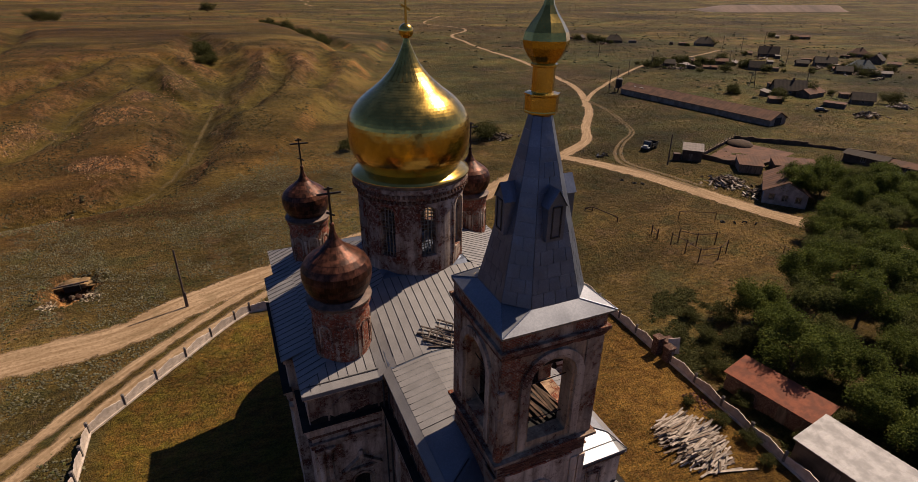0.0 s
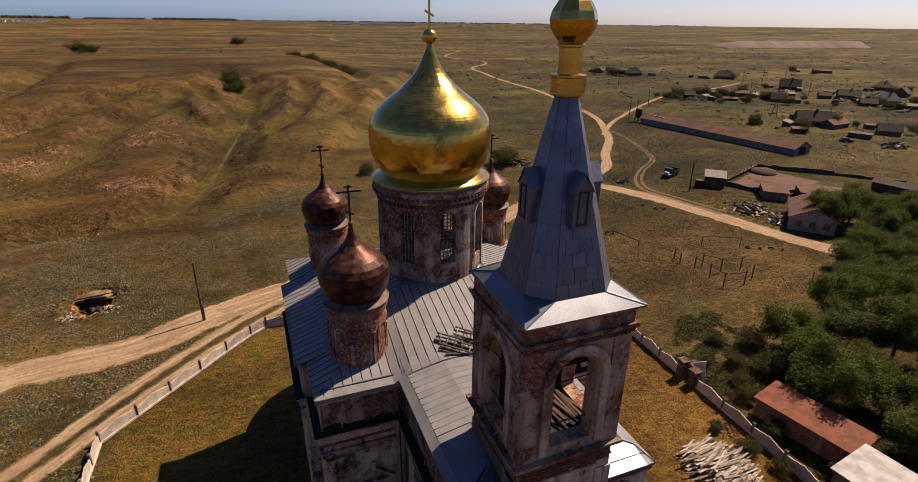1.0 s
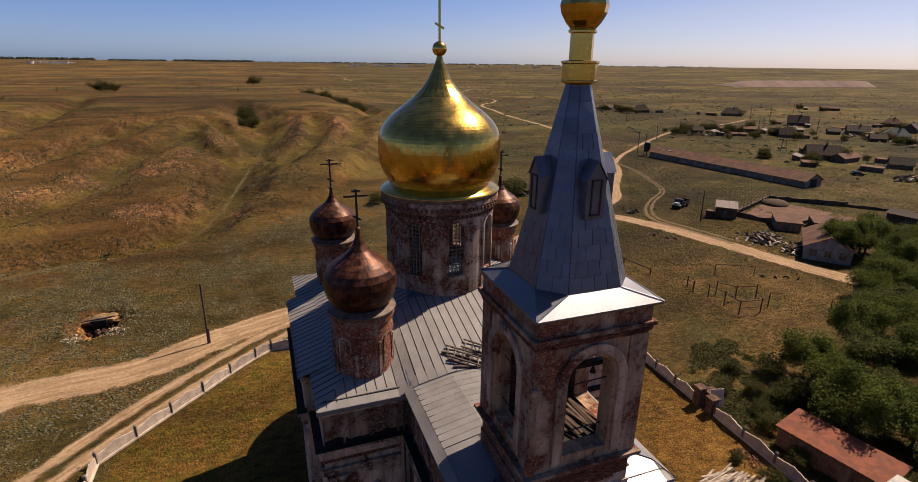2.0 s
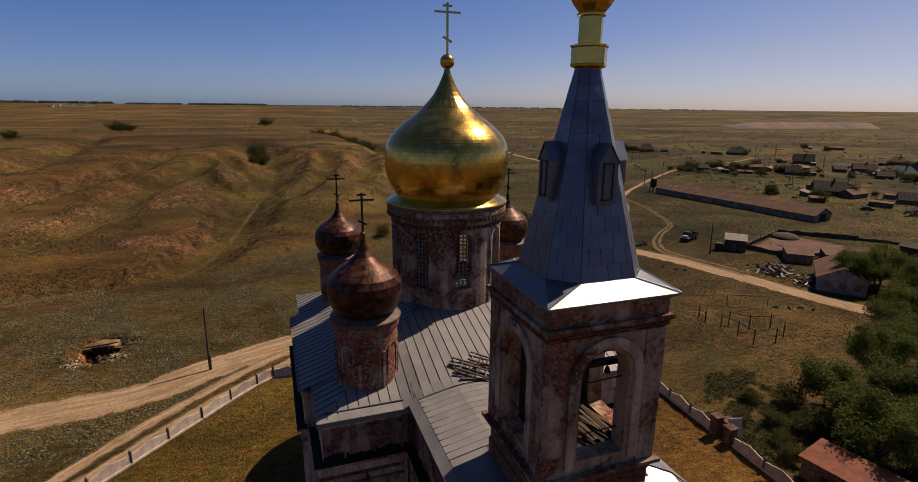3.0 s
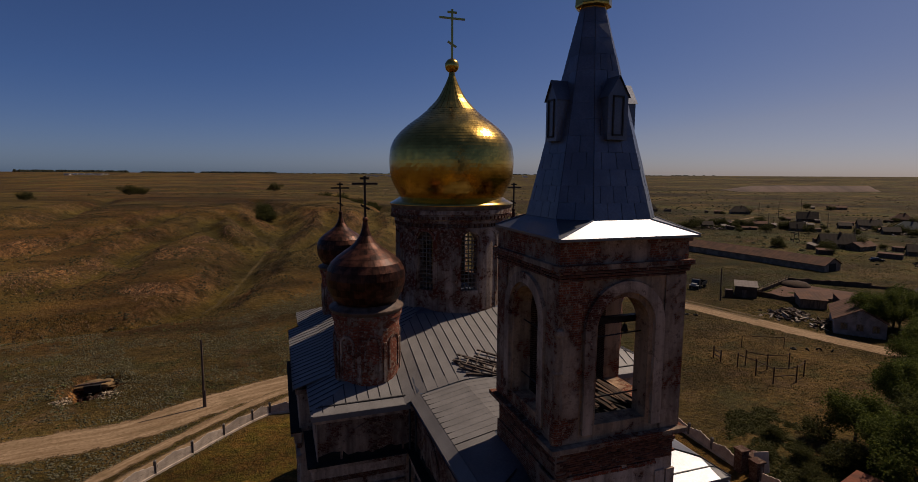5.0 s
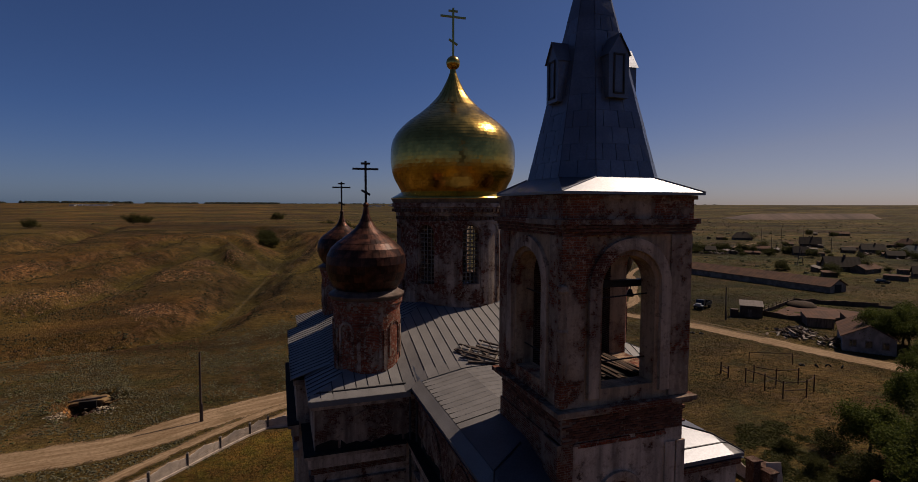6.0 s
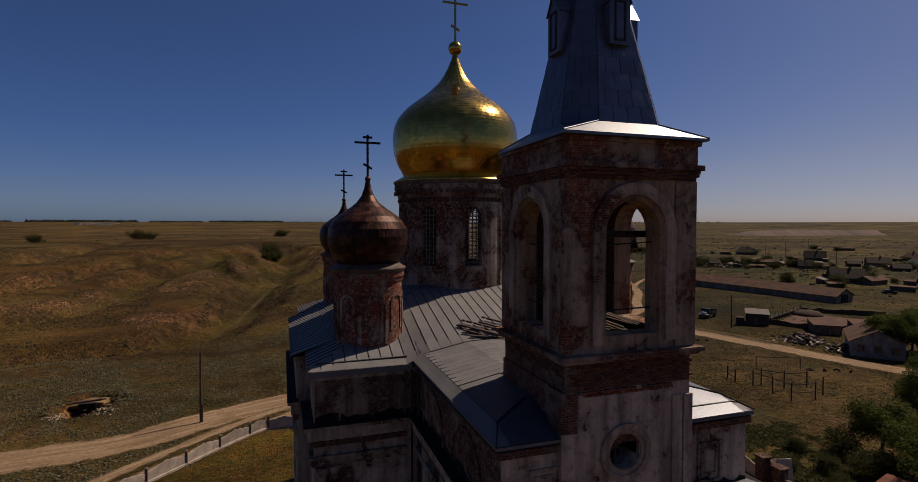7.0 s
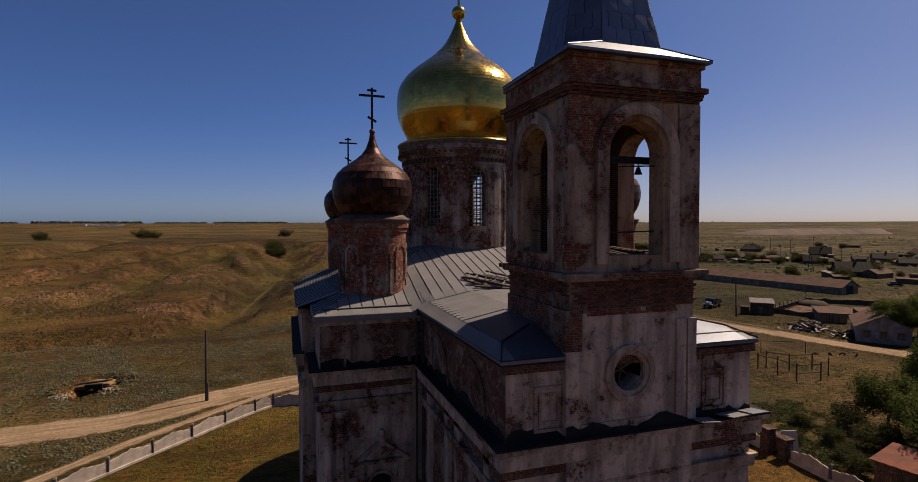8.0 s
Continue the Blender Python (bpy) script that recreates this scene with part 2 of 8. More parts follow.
def arched(bm, f, u0, u1, z0, z1, holes, depth, step=0.5, inner=0):
    """A wall of that depth with openings that go through it. f(u, z, d) lays it out; a hole is (centre, half, low(u), high(u))."""
    us = {round(u0 + (u1 - u0) * k / max(1, math.ceil((u1 - u0) / step)), 5) for k in range(max(1, math.ceil((u1 - u0) / step)) + 1)}
    for c, h, lo, hi in holes:
        us = {u for u in us if not (c - h - 1e-4 < u < c + h + 1e-4)}
        us |= {round(c - h * math.cos(math.pi * k / 14), 5) for k in range(15)}
    us = sorted(us)
    q = lambda *p: quad(bm, *[f(*x) for x in p])
    for a, b in zip(us, us[1:]):
        mid = (a + b) / 2
        hole = next((h for h in holes if abs(mid - h[0]) < h[1]), None)
        spans = [((z0, z0), (z1, z1))] if hole is None else [((z0, z0), (hole[2](a), hole[2](b))), ((hole[3](a), hole[3](b)), (z1, z1))]
        for (la, lb), (ha, hb) in spans:
            q((a, la, 0), (b, lb, 0), (b, hb, 0), (a, ha, 0))
            q((b, lb, depth), (a, la, depth), (a, ha, depth), (b, hb, depth)).material_index = inner
            q((a, ha, 0), (b, hb, 0), (b, hb, depth), (a, ha, depth))
            q((a, la, depth), (b, lb, depth), (b, lb, 0), (a, la, 0))
    for c, h, lo, hi in holes:
        for u in (c - h, c + h):
            if hi(u) - lo(u) > 0.02:
                q((u, lo(u), 0), (u, lo(u), depth), (u, hi(u), depth), (u, hi(u), 0))
    for u in (u0, u1):
        q((u, z0, 0), (u, z0, depth), (u, z1, depth), (u, z1, 0))


def arch(c, h, sill, spring, keel=0.0):
    up = lambda u: spring + math.sqrt(max(0, h * h - (u - c) ** 2)) + keel * max(0, 1 - abs(u - c) / (0.35 * h))
    return (c, h, lambda u: sill, up)


def disc(c, h, z):
    r = lambda u: math.sqrt(max(0, h * h - (u - c) ** 2))
    return (c, h, lambda u: z - r(u), lambda u: z + r(u))


def band(bm, f, c, ri, ro, foot, spring, d0, d1, keel=0.0, n=18):
    """An arched moulding between the radii ri and ro, from foot to spring and over."""
    pts = [(-1, foot, 0), *[(-math.cos(math.pi * k / n), spring, math.sin(math.pi * k / n)) for k in range(n + 1)], (1, foot, 0)]
    ring = []
    for x, z, s in pts:
        kk = keel * max(0, 1 - abs(x) / 0.35) if s else 0
        ring.append([bm.verts.new(f(c + x * r, z + s * r + kk, d)) for r, d in ((ri, d1), (ri, d0), (ro, d0), (ro, d1))])
    for a, b in zip(ring, ring[1:]):
        for k in range(4):
            bm.faces.new((a[k], a[(k + 1) % 4], b[(k + 1) % 4], b[k]))
    bm.faces.new(ring[0])
    bm.faces.new(ring[-1][::-1])


def frame_box(bm, x0, x1, y0, y1, z0, z1, out):
    """A moulding round a block: a slab that stands out by that much."""
    box(bm, x0 - out, x1 + out, y0 - out, y1 + out, z0, z1)


def smooth_line(pts, step):
    out = []
    for i in range(len(pts) - 1):
        p0, p1, p2, p3 = (Vector(pts[max(0, min(len(pts) - 1, i + k))]) for k in (-1, 0, 1, 2))
        n = max(1, round((p2 - p1).length / step))
        for k in range(n):
            t = k / n
            out.append(0.5 * (2 * p1 + (p2 - p0) * t + (2 * p0 - 5 * p1 + 4 * p2 - p3) * t * t + (3 * p1 - p0 - 3 * p2 + p3) * t ** 3))
    out.append(Vector(pts[-1]))
    return out
# ---------- ground ----------
# gullies cut into the upland: (x, y, floor), and how steeply their sides climb
GULLIES = [
    ([(-130, 100, -3.2), (-90, 102, -3.2), (-60, 105, -3.2), (-40, 109, -3.3), (-26, 113, -3.3), (-19, 124, -3.0), (-13, 140, -2.4), (-7, 180, -0.8), (0, 235, 1.2), (2, 262, 2.4), (-5, 295, 5.0), (-13, 380, 9.5)], 0.42),
    ([(-75, 126, -2.5), (-60, 137, -1.2), (-50, 147, -0.2), (-44, 166, 0.8), (-42, 192, 2.6), (-37, 208, 4.0), (-30, 227, 5.8), (-27, 250, 8.0)], 0.40),
    ([(-140, 135, -1.0), (-110, 158, 0.8), (-85, 172, 1.8), (-72, 188, 2.8), (-62, 210, 4.2), (-52, 238, 6.4), (-44, 268, 9.0)], 0.36),
    ([(-6, 190, -0.4), (-12, 200, 1.6), (-21, 213, 4.2), (-27, 226, 6.4)], 0.55),
    ([(-1, 225, 1.0), (-8, 238, 3.2), (-17, 256, 6.4), (-20, 270, 8.4)], 0.55),
    ([(-9, 170, -1.0), (4, 186, 0.8), (14, 206, 2.6), (22, 236, 5.0), (25, 270, 8.0)], 0.50),
    ([(1, 228, 1.2), (8, 245, 3.6), (7, 268, 6.4), (4, 290, 8.4)], 0.55),
    ([(30, 205, 2.0), (40, 232, 3.4), (46, 262, 5.5), (52, 290, 7.0)], 0.48),
    ([(-150, 205, 3.0), (-110, 226, 4.2), (-92, 250, 5.0), (-96, 315, 7.0), (-104, 383, 8.0), (-130, 520, 10.0)], 0.38),
]
GUL = np.array([(*p, sl) for line, sl in GULLIES for p in smooth_line(line, 4.0)])
TERRACE = ((-140, -90, -45, -27, -6, 2, 10, 30, 60, 120), (95, 99, 105, 108, 115, 122, 134, 168, 235, 400))
RAVINE = smooth_line([(40, 660), (52, 560), (57, 498), (63, 417), (68, 350), (60, 300)], 8.0)
RA = np.array([p[:2] for p in RAVINE])


def near(line, x, y):
    d = np.hypot(line[:, 0] - x, line[:, 1] - y)
    k = int(d.argmin())
    return float(d[k]), k


def step(a, b, x):
    t = min(1, max(0, (x - a) / (b - a)))
    return t * t * (3 - 2 * t)


# bare rubble on the noses of the spurs: place, breadth, depth, share
BARE = [(-29, 137, 6, 5, 1.0), (-29, 177, 9, 11, 1.0), (-55, 158, 8, 8, 1.0), (-63, 152, 8, 6, 0.9), (-48, 172, 6, 8, 0.8), (-73, 200, 9, 9, 0.9), (-18, 216, 3.5, 11, 1.0), (-13, 238, 3.5, 11, 1.0), (14, 238, 5.5, 11, 1.0), (31, 246, 6, 12, 0.9), (-33, 115, 3, 1.5, 0.9), (-24, 196, 3.5, 9, 0.9), (-2, 204, 3, 7, 0.6), (-97, 280, 10, 16, 0.6), (-108, 330, 8, 30, 0.7)]


def bareness(x, y):
    """How bare the slope is."""
    b = 0.0
    for cx, cy, rx_, ry_, r in BARE:
        d = math.hypot((x - cx) / (1.25 * rx_), (y - cy) / (1.25 * ry_))
        if d < 2:
            b = max(b, r * math.exp(-1.2 * d * d))
    return b


def upland(x, y):
    """Height of the gullied upland north of the terrace."""
    wx = x + 3.0 * noise.noise((x * 0.05, y * 0.05, 7)) + 1.3 * noise.noise((x * 0.16, y * 0.16, 8))
    wy = y + 4.0 * noise.noise((x * 0.04, y * 0.04, 9)) + 1.3 * noise.noise((x * 0.16, y * 0.16, 4))
    top = min(12.0, max(-3.0, (y - 115) * 0.084)) * (1 - 0.55 * step(0, 70, x - 0.1 * (y - 150))) + 0.9 * noise.noise((x * 0.03, y * 0.03, 2))
    d = np.hypot(GUL[:, 0] - wx, GUL[:, 1] - wy)
    k = GUL[:, 2] + np.maximum(0.0, d - 1.6) * GUL[:, 3] * 1.25
    cut = float(k.min())
    h = max(0.0, min(1.0, 0.5 + 0.5 * (top - cut) / 1.4))
    z = top + (cut - top) * h - 1.4 * h * (1 - h)
    near_floor = float(d.min())
    flank = h * step(1.0, 5.0, near_floor)
    rill = abs(noise.noise((x * 0.17, y * 0.08, 2.2))) + 0.5 * abs(noise.noise((x * 0.4, y * 0.2, 3.3)))
    return z - 1.9 * flank * (0.45 - rill), flank, h * (1 - step(1.5, 7.0, near_floor))


def hill_share(x, y):
    """How far a place belongs to the gullied upland."""
    if y < 94 or x > 150:
        return 0.0
    edge = float(np.interp(x, *TERRACE))
    return step(0, 7 + 22 * step(5, 40, x), y - edge) * (1 - step(330, 900, y)) * (1 - step(45, 150, x - 0.1 * (y - 150)))


def gz(x, y):
    """The ground's height."""
    r = math.hypot(x - 12, y - 36)
    far = math.hypot(x, y)
    z = 0.12 * noise.noise((x * 0.11, y * 0.11, 0)) * step(25, 60, r)
    z += 36 * step(1300, 4200, far) + 1.2 * noise.noise((x * 0.012, y * 0.012, 5)) * step(110, 260, r)
    m = hill_share(x, y)
    if m > 0.002:
        z += m * upland(x, y)[0]
    if y > 270:
        d, k = near(RA, x, y)
        z -= 5.0 * (1 - step(2, 13 + 4 * noise.noise((x * 0.05, y * 0.05, 8)), d)) * step(270, 320, y) * (1 - step(600, 680, y))
    d = math.hypot(x + 24.6, (y - 79.6) * 0.8)
    if d < 9:
        z += -2.0 * (1 - step(1.6, 3.8, d)) + 0.4 * math.exp(-((d - 4.6) / 1.3) ** 2) * (0.5 + 0.5 * step(77, 83, y) + noise.noise((x * 0.6, y * 0.6, 1)))
    return z


def warp(c, lo, hi, n, far, m):
    """Coordinates that are close from lo to hi and widen outwards to far."""
    mid = [lo + (hi - lo) * i / n for i in range(n + 1)]
    s = (hi - lo) / n
    out = []
    for side, e in ((-1, lo), (1, hi)):
        g = 1.0
        reach = far
        lo_g, hi_g = 1.0, 3.0
        for _ in range(50):
            g = (lo_g + hi_g) / 2
            if s * sum(g ** k for k in range(1, m + 1)) < reach:
                lo_g = g
            else:
                hi_g = g
        v = e
        for k in range(1, m + 1):
            v += side * s * g ** k
            out.append(v)
    return sorted(out + mid)


def ground_mat():
    m, nt, b = blank("dry_steppe")
    co = mk(nt, "ShaderNodeTexCoord").outputs["Object"]
    flat = mk(nt, "ShaderNodeMapping", {"Vector": co, "Scale": (1, 1, 0)}).outputs[0]
    sep = mk(nt, "ShaderNodeSeparateXYZ", {"Vector": co})
    X, Y = sep.outputs[0], sep.outputs[1]
    n_huge = noise_n(nt, flat, 0.008, 4, 0.5)
    n_big = noise_n(nt, flat, 0.035, 5, 0.6)
    n_mid = noise_n(nt, flat, 0.22, 6, 0.65)
    n_tuft = noise_n(nt, flat, 1.1, 4, 0.7)
    n_fine = noise_n(nt, flat, 5.0, 4, 0.75)
    # green meadow against brown dry grass
    left = ramp_n(nt, math_n(nt, "SUBTRACT", math_n(nt, "MULTIPLY", Y, 0.12), X), -40.0, 25.0)
    hill = math_n(nt, "MULTIPLY", left, ramp_n(nt, Y, 85.0, 125.0))
    farm = ramp_n(nt, math_n(nt, "ADD", Y, math_n(nt, "MULTIPLY", X, 0.6)), 300.0, 700.0)
    dry = math_n(nt, "MAXIMUM", hill, farm)
    dry = math_n(nt, "ADD", math_n(nt, "MULTIPLY", dry, 0.62), math_n(nt, "MULTIPLY", math_n(nt, "SUBTRACT", n_big, 0.45), 1.6))
    green = mix_c(nt, ramp_n(nt, n_mid, 0.35, 0.65), (0.0461, 0.0364, 0.0099), (0.0666, 0.0502, 0.0188))
    brown = mix_c(nt, ramp_n(nt, n_mid, 0.3, 0.7), (0.0608, 0.0321, 0.0099), (0.0911, 0.0524, 0.0188))
    c = mix_c(nt, ramp_n(nt, dry, 0.15, 0.6), green, brown)
    c = mix_c(nt, math_n(nt, "MULTIPLY", ramp_n(nt, n_huge, 0.5, 0.62), 0.45), c, (0.0402, 0.0364, 0.0099))
    lanes = noise_n(nt, mk(nt, "ShaderNodeMapping", {"Vector": flat, "Rotation": (0, 0, radians(24)), "Scale": (0.10, 1.0, 1.0)}).outputs[0], 0.02, 5, 0.6)
    c = mix_c(nt, math_n(nt, "MULTIPLY", math_n(nt, "MULTIPLY", ramp_n(nt, lanes, 0.50, 0.57), farm), 0.4), c, (0.026, 0.025, 0.009))
    c = mix_c(nt, math_n(nt, "MULTIPLY", math_n(nt, "MULTIPLY", ramp_n(nt, lanes, 0.46, 0.38), farm), 0.3), c, (0.115, 0.073, 0.034))
    thin = noise_n(nt, mk(nt, "ShaderNodeMapping", {"Vector": flat, "Rotation": (0, 0, radians(30)), "Scale": (0.05, 1.0, 1.0)}).outputs[0], 0.07, 4, 0.7)
    c = mix_c(nt, math_n(nt, "MULTIPLY", math_n(nt, "MULTIPLY", ramp_n(nt, thin, 0.56, 0.63), farm), 0.35), c, (0.022, 0.020, 0.008))
    # grey-green wormwood scrub
    sage = math_n(nt, "MULTIPLY", ramp_n(nt, n_tuft, 0.50, 0.62), math_n(nt, "SUBTRACT", 1.0, math_n(nt, "MULTIPLY", hill, 0.8)))
    c = mix_c(nt, math_n(nt, "MULTIPLY", sage, 0.75), c, (0.0627, 0.0535, 0.0267))
    c = mix_c(nt, math_n(nt, "MULTIPLY", ramp_n(nt, n_tuft, 0.46, 0.36), 0.55), c, (0.0245, 0.0182, 0.0059))
    n_patch = noise_n(nt, flat, 0.07, 6, 0.7)
    c = mix_c(nt, math_n(nt, "MULTIPLY", ramp_n(nt, n_patch, 0.52, 0.62), 0.55), c, (0.030, 0.030, 0.010))
    c = mix_c(nt, math_n(nt, "MULTIPLY", ramp_n(nt, n_patch, 0.44, 0.34), 0.55), c, (0.092, 0.060, 0.030))
    past = math_n(nt, "MULTIPLY", ramp_n(nt, X, 45.0, 110.0), ramp_n(nt, Y, 70.0, 130.0))
    c = mix_c(nt, math_n(nt, "MULTIPLY", past, 0.75), c, mix_c(nt, ramp_n(nt, n_patch, 0.42, 0.58), (0.026, 0.031, 0.0085), (0.045, 0.041, 0.0140)))
    c = mix_c(nt, math_n(nt, "MULTIPLY", hill, 0.5), c, mix_c(nt, ramp_n(nt, n_patch, 0.40, 0.60), (0.055, 0.044, 0.013), (0.076, 0.044, 0.0155)))
    bands = noise_n(nt, mk(nt, "ShaderNodeMapping", {"Vector": flat, "Rotation": (0, 0, radians(-50)), "Scale": (0.25, 1.0, 1.0)}).outputs[0], 0.055, 5, 0.65)
    c = mix_c(nt, math_n(nt, "MULTIPLY", math_n(nt, "MULTIPLY", ramp_n(nt, bands, 0.50, 0.58), hill), 0.6), c, (0.036, 0.024, 0.008))
    c = mix_c(nt, math_n(nt, "MULTIPLY", math_n(nt, "MULTIPLY", ramp_n(nt, bands, 0.44, 0.37), hill), 0.5), c, (0.088, 0.062, 0.022))
    worn = mk(nt, "ShaderNodeVectorMath", {0: flat, 1: (72.0, 60.0, 0.0)})
    worn.operation = "DISTANCE"
    worn = math_n(nt, "ADD", math_n(nt, "MULTIPLY", worn.outputs["Value"], -0.05), math_n(nt, "MULTIPLY", n_patch, 2.2))
    c = mix_c(nt, math_n(nt, "MULTIPLY", ramp_n(nt, worn, 0.05, 0.75), 0.75), c, mix_c(nt, ramp_n(nt, n_mid, 0.35, 0.65), (0.060, 0.044, 0.017), (0.086, 0.059, 0.025)))
    # churchyard turf
    yard = math_n(nt, "MULTIPLY", math_n(nt, "MULTIPLY", ramp_n(nt, X, -17.0, -15.0), ramp_n(nt, X, 43.0, 41.0)), ramp_n(nt, math_n(nt, "SUBTRACT", Y, X), 66.5, 64.0))
    yard = math_n(nt, "MULTIPLY", yard, ramp_n(nt, Y, 64.0, 62.0))
    turf_l = mix_c(nt, ramp_n(nt, noise_n(nt, flat, 0.5, 5, 0.7), 0.38, 0.62), (0.082, 0.072, 0.014), (0.112, 0.068, 0.019))
    turf_r = mix_c(nt, ramp_n(nt, noise_n(nt, flat, 0.6, 5, 0.7), 0.35, 0.65), (0.125, 0.080, 0.023), (0.082, 0.047, 0.0150))
    turf = mix_c(nt, ramp_n(nt, X, 14.0, 24.0), turf_l, turf_r)
    c = mix_c(nt, yard, c, turf)
    # bare eroded slopes
    nz = mk(nt, "ShaderNodeSeparateXYZ", {"Vector": mk(nt, "ShaderNodeNewGeometry").outputs["True Normal"]}).outputs[2]
    steep = math_n(nt, "ADD", math_n(nt, "SUBTRACT", 1.0, nz), math_n(nt, "MULTIPLY", math_n(nt, "SUBTRACT", n_mid, 0.5), 0.09))
    bare = math_n(nt, "MULTIPLY", ramp_n(nt, steep, 0.06, 0.11), ramp_n(nt, Y, 70.0, 100.0))
    bare = math_n(nt, "MULTIPLY", bare, ramp_n(nt, n_big, 0.50, 0.62))
    c = mix_c(nt, math_n(nt, "MULTIPLY", bare, 0.75), c, mix_c(nt, ramp_n(nt, n_tuft, 0.4, 0.6), (0.0813, 0.0395, 0.0188), (0.1695, 0.0941, 0.0386)))
    rub = mk(nt, "ShaderNodeAttribute")
    rub.attribute_name = "rubble"
    rub = math_n(nt, "ADD", rub.outputs["Fac"], math_n(nt, "MULTIPLY", math_n(nt, "SUBTRACT", n_mid, 0.5), 0.8))
    clod = noise_n(nt, stretch(nt, flat, (1, 0.45, 1)), 0.75, 4, 0.7)
    c = mix_c(nt, math_n(nt, "MULTIPLY", ramp_n(nt, rub, 0.28, 0.62), 0.7), c, mix_c(nt, ramp_n(nt, clod, 0.40, 0.60), (0.045, 0.025, 0.014), (0.085, 0.050, 0.032)))
    c = mix_c(nt, math_n(nt, "MULTIPLY", ramp_n(nt, rub, 0.45, 0.85), ramp_n(nt, clod, 0.47, 0.60)), c, (0.27, 0.145, 0.068))
    flank, floor_ = (mk(nt, "ShaderNodeAttribute") for _ in range(2))
    flank.attribute_name, floor_.attribute_name = "flank", "floor"
    lumps = noise_n(nt, stretch(nt, flat, (1, 0.5, 1)), 0.62, 5, 0.72)
    stony = math_n(nt, "MULTIPLY", ramp_n(nt, math_n(nt, "ADD", flank.outputs["Fac"], math_n(nt, "MULTIPLY", math_n(nt, "SUBTRACT", n_patch, 0.5), 1.6)), 0.45, 0.95), 0.75)
    c = mix_c(nt, stony, c, mix_c(nt, ramp_n(nt, lumps, 0.42, 0.58), (0.034, 0.021, 0.011), (0.110, 0.066, 0.038)))
    c = mix_c(nt, math_n(nt, "MULTIPLY", floor_.outputs["Fac"], 0.65), c, mix_c(nt, ramp_n(nt, n_mid, 0.4, 0.6), (0.044, 0.041, 0.010), (0.066, 0.056, 0.016)))
    c = mix_c(nt, math_n(nt, "MULTIPLY", ramp_n(nt, n_fine, 0.42, 0.60), 0.58), c, (0.0186, 0.0139, 0.0049))
    c = mix_c(nt, math_n(nt, "MULTIPLY", math_n(nt, "MULTIPLY", hill, ramp_n(nt, n_huge, 0.42, 0.56)), 0.45), c, (0.050, 0.047, 0.014))
    c = mix_c(nt, 1.0, c, (1.50, 1.25, 0.91), "MULTIPLY")
    weedy = noise_n(nt, flat, 0.13, 7, 0.74)
    plain_ = math_n(nt, "SUBTRACT", 1.0, math_n(nt, "MAXIMUM", hill, yard))
    c = mix_c(nt, math_n(nt, "MULTIPLY", math_n(nt, "MULTIPLY", ramp_n(nt, weedy, 0.51, 0.60), plain_), 0.55), c, (0.036, 0.039, 0.013))
    c = mix_c(nt, math_n(nt, "MULTIPLY", math_n(nt, "MULTIPLY", ramp_n(nt, weedy, 0.46, 0.37), plain_), 0.5), c, (0.100, 0.060, 0.031))
    close = math_n(nt, "SUBTRACT", 1.0, math_n(nt, "MAXIMUM", math_n(nt, "MAXIMUM", hill, farm), past))
    c = mix_c(nt, close, c, mix_c(nt, 1.0, c, (1.44, 1.45, 1.45), "MULTIPLY"))
    wide = math_n(nt, "MAXIMUM", farm, past)
    mott = noise_n(nt, flat, 0.016, 8, 0.72)
    c = mix_c(nt, math_n(nt, "MULTIPLY", math_n(nt, "MULTIPLY", ramp_n(nt, mott, 0.50, 0.58), wide), 0.6), c, (0.036, 0.040, 0.012))
    c = mix_c(nt, math_n(nt, "MULTIPLY", math_n(nt, "MULTIPLY", ramp_n(nt, mott, 0.47, 0.38), wide), 0.6), c, (0.082, 0.050, 0.025))
    broad = noise_n(nt, flat, 0.006, 5, 0.62)
    c = mix_c(nt, math_n(nt, "MULTIPLY", math_n(nt, "MULTIPLY", ramp_n(nt, broad, 0.50, 0.56), farm), 0.65), c, (0.036, 0.023, 0.0105))
    c = mix_c(nt, math_n(nt, "MULTIPLY", farm, 0.8), c, mix_c(nt, 1.0, c, (1.12, 1.06, 0.94), "MULTIPLY"))
    for sc, lo, hi, rot in ((0.02, 0.55, 1.45, 10), (0.0045, 0.50, 1.50, 35), (0.08, 0.66, 1.34, 60), (1.6, 0.62, 1.38, 20)):
        n = noise_n(nt, mk(nt, "ShaderNodeMapping", {"Vector": flat, "Rotation": (0, 0, radians(rot)), "Scale": (0.5, 1.0, 1.0)}).outputs[0], sc, 6, 0.68)
        c = mix_c(nt, 1.0, c, mk(nt, "ShaderNodeMapRange", {"Value": n, "From Min": 0.36, "From Max": 0.64, "To Min": lo, "To Max": hi}).outputs[0], "MULTIPLY")
    nt.links.new(c, b.inputs["Base Color"])
    b.inputs["Roughness"].default_value = 0.95
    b.inputs["Specular IOR Level"].default_value = 0.1
    bump_n(nt, b, math_n(nt, "ADD", math_n(nt, "ADD", n_tuft, math_n(nt, "MULTIPLY", n_mid, 1.6)), math_n(nt, "MULTIPLY", n_fine, 0.6)), 1.0, 0.70)
    return m


